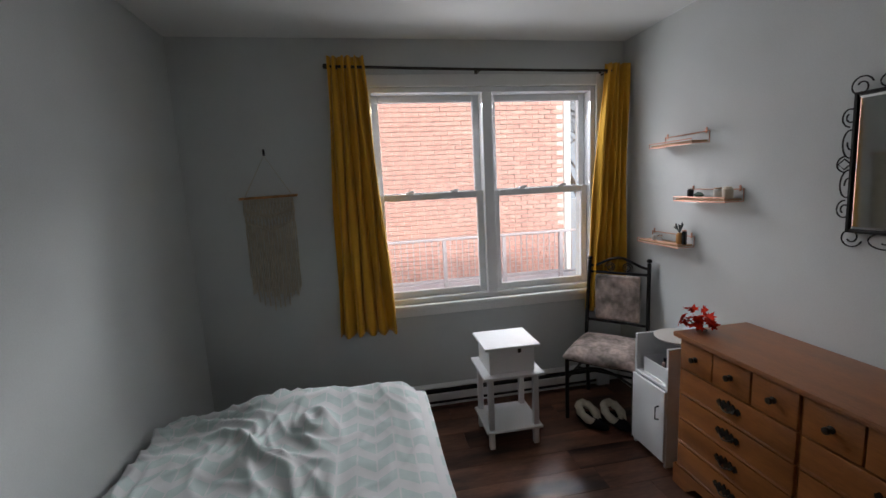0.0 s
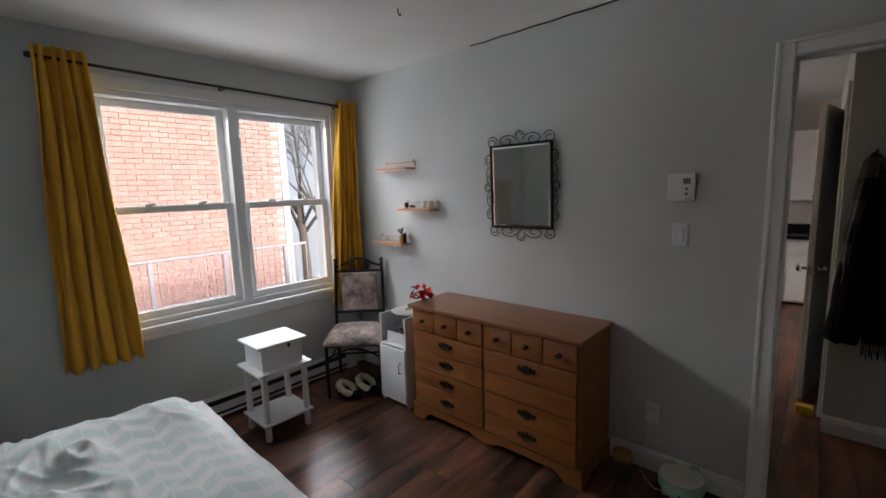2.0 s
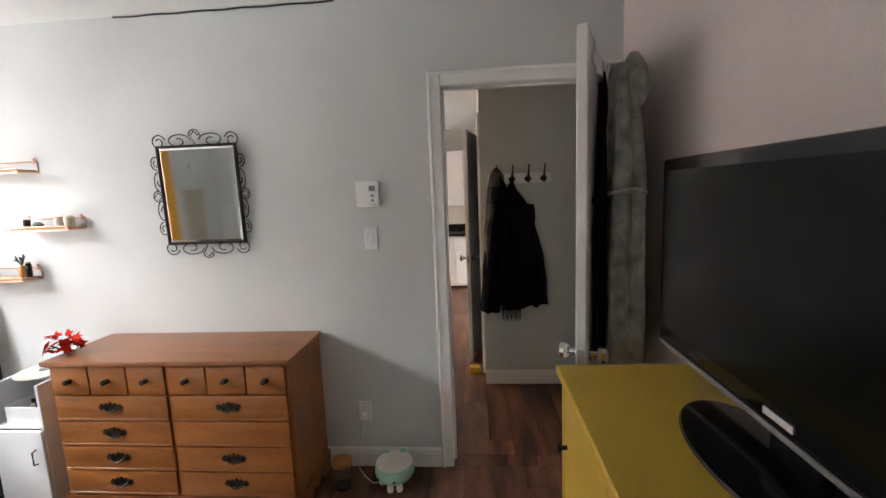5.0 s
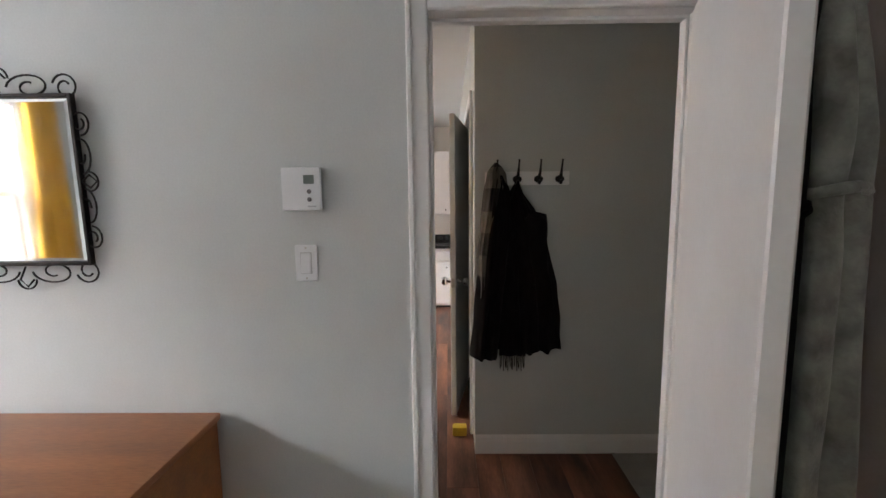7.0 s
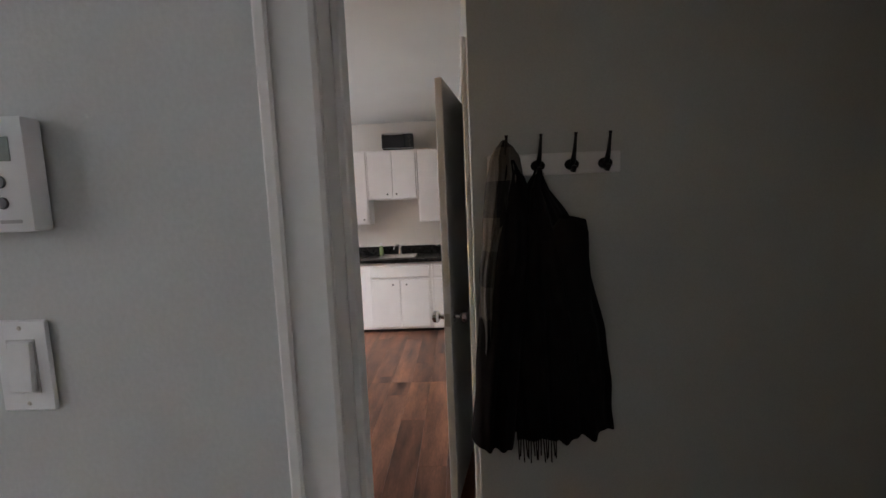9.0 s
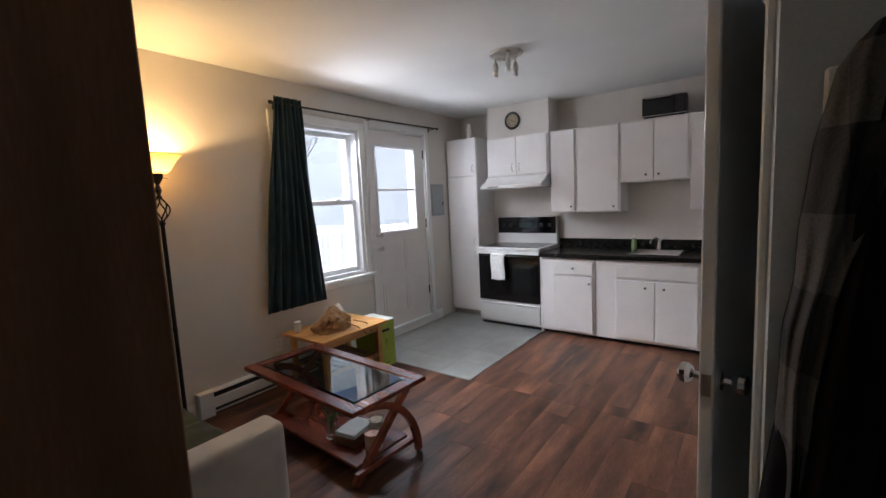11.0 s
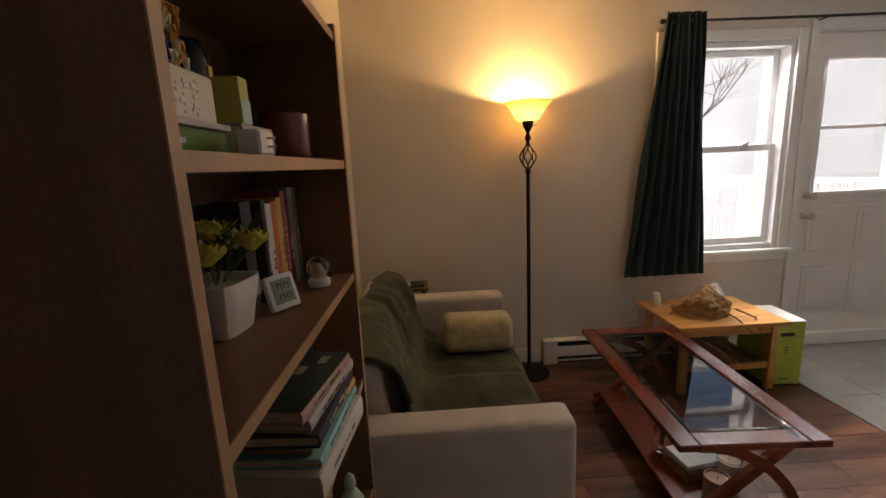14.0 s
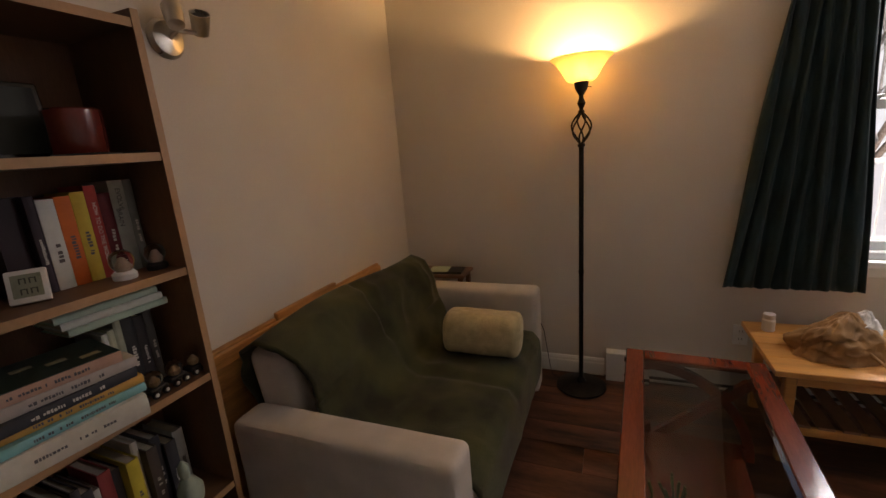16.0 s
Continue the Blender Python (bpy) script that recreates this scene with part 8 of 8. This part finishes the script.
star = thing("fabric_star", "small pink cloth star lying on the shelf", "ornament", pose(2.50, 1.11, zb))
bm = bmesh.new()
ring = [bm.verts.new(((0.030 if k % 2 == 0 else 0.012) * math.cos(k * math.pi / 5), (0.030 if k % 2 == 0 else 0.012) * math.sin(k * math.pi / 5), 0.003)) for k in range(10)]
top = bm.verts.new((0, 0, 0.012))
for k in range(10):
    bm.faces.new((ring[k], ring[(k + 1) % 10], top))
bm.faces.new(ring[::-1])
part("star", bm, plain(0.50, 0.14, 0.14), star)

# fourth shelf and below
zc = 0.5305
y = 1.255
rnd = random.Random(77)
for k in range(15):
    th, h = rnd.uniform(0.018, 0.034), rnd.uniform(0.17, 0.235)
    y -= th
    c = ((0.07, 0.07, 0.08), (0.10, 0.08, 0.07), (0.46, 0.46, 0.44), (0.60, 0.50, 0.06), (0.04, 0.04, 0.05), (0.30, 0.05, 0.05), (0.55, 0.54, 0.50), (0.06, 0.06, 0.07))[(k * 5 + 2) % 8]
    book("%s book standing on the lower shelf" % ("dark" if sum(c) < 0.4 else "yellow" if c[2] < 0.1 and c[0] > 0.5 else "red" if c[0] > 0.25 and c[1] < 0.1 else "pale grey"), pose(SX + 0.002, y, zc), th - 0.001, h, rnd.uniform(0.12, 0.16), plain(*c), "books on the lower shelf")
deer = single("figurine", rot_bm(lathe([(0.022, 0), (0.030, 0.02), (0.033, 0.05), (0.022, 0.075), (0.012, 0.09), (0.016, 0.105), (0.014, 0.125), (0.004, 0.14), (0, 0.141)], 18), pose(0, 0, 0, 4)), plain(0.40, 0.50, 0.42, 0.3), "pale green glazed figurine on the lower shelf", "figurine", pose(2.485, 1.20, zc))

# the bookcase stands a little askew, with all that is on it
SHELF_THINGS += [o for o in scene.objects if o not in before and o.parent is None]
SWING = pose(2.53, 1.315, 0) @ pose(0, 0, 0, 0, 0, -0.9) @ pose(-2.53, -1.315, 0)
for ob in SHELF_THINGS:
    ob.matrix_basis = SWING @ ob.matrix_basis

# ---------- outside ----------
# far sheet with a faint glow, added as pale overcast sky behind the yard
HAZE_GLOW = mat("winter_haze_glow", (0.29, 0.33, 0.375), 1.0, var=0.10, scale=0.1, fine=2, bump=0, emit=0.10)
structure("backdrop", sheet(lambda u, v: (5 + 130 * math.sin(3.0 * (u - 0.5)), 10 + 90 * math.cos(2.4 * (u - 0.5)), -6 + 56 * v), 24, 4), HAZE_GLOW, "faintly glowing backdrop sheet for the pale winter distance", "backdrop")
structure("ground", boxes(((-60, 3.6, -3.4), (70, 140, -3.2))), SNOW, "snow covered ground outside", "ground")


def brick_house():
    t = thing("brick_house", "orange brick apartment house across the yard", "house", pose(4.9, 9.6, 0))
    # local x runs west along the facade as negative values
    wl, wh, wd = 12.0, 9.0, 8.0
    body = part("wall", boxes(((-wl, 0.012, -3.3), (0, wd, wh))), MORTAR, t)
    part("corner_trim", boxes(((0.0, -0.03, -3.3), (0.16, 0.10, wh)), bevel=0.01), TRIM, t, "white corner trim")
    part("roof", boxes(((-wl - 0.3, -0.4, wh), (0.4, wd + 0.3, wh + 0.25))), plain(0.2, 0.2, 0.21), t)
    bw, bh = 0.30, 0.10
    me = mesh_of("brick", boxes(((-bw / 2 + 0.008, -0.012, 0.008), (bw / 2 - 0.008, 0.012, bh - 0.006)), bevel=0.004), BRICK)
    rest = bmesh.new()
    n = 0
    for r in range(0, 62):
        z = -2.2 + r * bh
        for k in range(0, 34):
            x = -0.16 - k * bw - (bw / 2 if r % 2 else 0)
            if -2.6 < x and 0.6 < z < 3.6 and n < 290:
                ob = new("brick", me)
                ob.parent = body
                ob.location = (x, 0.0, z)
                n += 1
            else:
                o = 0.003 * nz(r * 3.1, k * 2.7)
                a = [(-bw / 2 + 0.008, 0.008), (bw / 2 - 0.008, 0.008), (bw / 2 - 0.008, bh - 0.006), (-bw / 2 + 0.008, bh - 0.006)]
                f = [rest.verts.new((x + p, -0.012 + o, z + q)) for p, q in a]
                g = [rest.verts.new((x + p, 0.012, z + q)) for p, q in a]
                rest.faces.new(f)
                for i in range(4):
                    rest.faces.new((f[i], g[i], g[(i + 1) % 4], f[(i + 1) % 4]))
    tagged(part("bricks_far", rest, BRICK, t, smooth=None), kind="stuff")


brick_house()


def railing(label, x0, x1, y, z, mat_, n, post=True):
    t = thing("balcony_railing", label, "railing")
    part("top_rail", boxes(((x0, y - 0.03, z), (x1, y + 0.03, z + 0.05)), bevel=0.008), mat_, t)
    part("bottom_rail", boxes(((x0, y - 0.02, z - 0.82), (x1, y + 0.02, z - 0.78)), bevel=0.005), mat_, t)
    for k in range(n + 1):
        x = x0 + (x1 - x0) * k / n
        w = 0.035 if k % 10 == 0 else 0.008
        part("post" if k % 10 == 0 else "baluster", boxes(((x - w, y - w, z - (0.95 if k % 10 == 0 else 0.779)), (x + w, y + w, z - 0.0005))), mat_, t)
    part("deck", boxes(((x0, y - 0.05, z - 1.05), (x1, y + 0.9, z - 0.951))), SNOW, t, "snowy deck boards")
    for k in (0.02, 0.98):
        xx = x0 + (x1 - x0) * k
        part("support_post", boxes(((xx - 0.06, y + 0.3, -3.2), (xx + 0.06, y + 0.42, z - 1.0505))), mat_, t)
    return t


railing("grey metal balcony railing in front of brick house", -3.0, 4.6, 8.2, 0.50, plain(0.48, 0.45, 0.47), 64)
railing("white painted deck railing with snow behind window", 4.1, 9.5, 6.3, 0.95, TRIM, 48)


def tree(label, m, h, seed, levels=4):
    """A bare deciduous tree: tapered trunk, limbs, branches and twigs."""
    t = thing("tree", label, "tree", m)
    rnd = random.Random(seed)
    trunk = tube([(0, 0, 0), (0.05, 0.02, h * 0.2), (-0.04, 0.06, h * 0.42)], [0.22, 0.17, 0.13], 9)
    twigs = bmesh.new()

    def grow(p, d, ln, r, lv):
        q = p + d * ln * 0.5 + Vector((rnd.uniform(-1, 1), rnd.uniform(-1, 1), rnd.uniform(-0.3, 0.6))) * ln * 0.09
        e = q + (d + Vector((0, 0, 0.15))).normalized() * ln * 0.5
        tube([p, q, e], [r, r * 0.78, r * 0.55], 5 if lv > 1 else 4, trunk if lv >= 3 else twigs)
        if lv <= 0:
            return
        for _ in range(4 if lv > 1 else 5):
            a = Vector((rnd.uniform(-1, 1), rnd.uniform(-1, 1), rnd.uniform(-0.15, 0.75)))
            grow(q.lerp(e, rnd.uniform(0.1, 1.0)), (d * 0.75 + a * 0.75).normalized(), ln * rnd.uniform(0.5, 0.72), r * 0.48, lv - 1)

    base = Vector((-0.04, 0.06, h * 0.42))
    for k in range(5):
        a = 2 * math.pi * k / 5 + rnd.uniform(-0.4, 0.4)
        grow(base - Vector((0, 0, rnd.uniform(0, h * 0.14))), Vector((0.6 * math.cos(a), 0.6 * math.sin(a), 0.9)).normalized(), h * 0.30, 0.075, levels - 1)
    part("trunk", trunk, BARK, t, smooth=3.2)
    tagged(part("crown", twigs, FROST, t, smooth=None), kind="stuff")
    return t


tree("bare grey winter tree beyond the bedroom window", pose(8.2, 14.5, -3.2), 10.5, 1)
tree("bare grey winter tree behind the snowy yard", pose(5.0, 15.0, -3.2), 11.0, 2)
tree("bare grey winter tree behind the snowy deck", pose(7.6, 10.8, -3.2), 9.0, 3)
# ---------- floor pieces ----------


def planks(name, regions, floor_ob, w=0.165, seed=5):
    rnd = random.Random(seed)
    cache = {}
    row_no = 0
    for x0, x1, y0, y1 in regions:
        y = y0
        while y < y1 - 0.01:
            yy = min(y + w, y1)
            x = x0 - rnd.uniform(0.0, 1.1)
            while x < x1 - 0.005:
                a, b = max(x, x0), min(x + 1.2, x1)
                x += 1.2
                if b - a < 0.02:
                    continue
                key = (round(b - a, 3), round(yy - y, 3))
                if key not in cache:
                    bm = boxes(((0.0003, 0.0003, -0.008), (b - a - 0.0003, yy - y - 0.0003, 0.0)))
                    top = [f for f in bm.faces if f.normal.z > 0.9]
                    bmesh.ops.bevel(bm, geom=[e for e in top[0].edges], offset=0.0007, segments=1, affect="EDGES")
                    cache[key] = mesh_of(name, bm, PLANK)
                ob = new(name, cache[key])
                ob.parent = floor_ob
                ob.location = (a, y, 0.0)
            y = yy
            row_no += 1


floor_b = structure("floor", boxes(((WX, SY, -0.12), (EX, NY, -0.009)), ((EX, DR, -0.12), (LX, DL, -0.009)), ((LX, -0.885, -0.12), (LE, NY, -0.009))), SUBFLOOR, "dark walnut laminate plank floor", "floor")
planks("plank", [(WX, EX, SY, NY), (EX, LX, DR, DL), (LX, HX, -0.885, HY), (LX, 5.055, HY, NY), (5.055, LE, HY, 1.79)], floor_b)
tile_floor = structure("floor_tile_kitchen", boxes(((5.055, 1.79, -0.0088), (LE, NY, -0.004))), GROUT, "pale grey tiled floor by the kitchen door", "floor")
hall_tile = structure("floor_tile_hall", boxes(((LX, -2.1, -0.12), (HX, -0.885, -0.004)), ((HX + 0.12, -1.98, -0.12), (LE, HY - 0.12, -0.004))), GROUT, "pale grey tiled floor at the hall end", "floor")
tile_me = {}


def tiles(owner, x0, x1, y0, y1, s):
    y = y0
    while y < y1 - 0.01:
        x = x0
        while x < x1 - 0.01:
            a, b = min(s, x1 - x), min(s, y1 - y)
            key = (round(a, 3), round(b, 3))
            if key not in tile_me:
                bm = boxes(((0.001, 0.001, -0.004), (a - 0.001, b - 0.001, 0.0)))
                tile_me[key] = mesh_of("tile", bm, TILE)
            ob = new("tile", tile_me[key])
            ob.parent, ob.location = owner, (x, y, 0.0012)
            x += s
        y += s


tiles(tile_floor, 5.055, LE, 1.79, NY, 0.305)
tiles(hall_tile, LX, HX, -2.1, -0.885, 0.305)
structure("trim_floor_edge", boxes(((5.035, 1.77, 0.0), (5.06, NY, 0.005)), ((5.06, 1.77, 0.0), (6.49, 1.795, 0.005)), ((LX, -0.895, 0), (HX, -0.875, 0.006)), bevel=0.002), TILE, "thin grey floor transition strip", "trim")
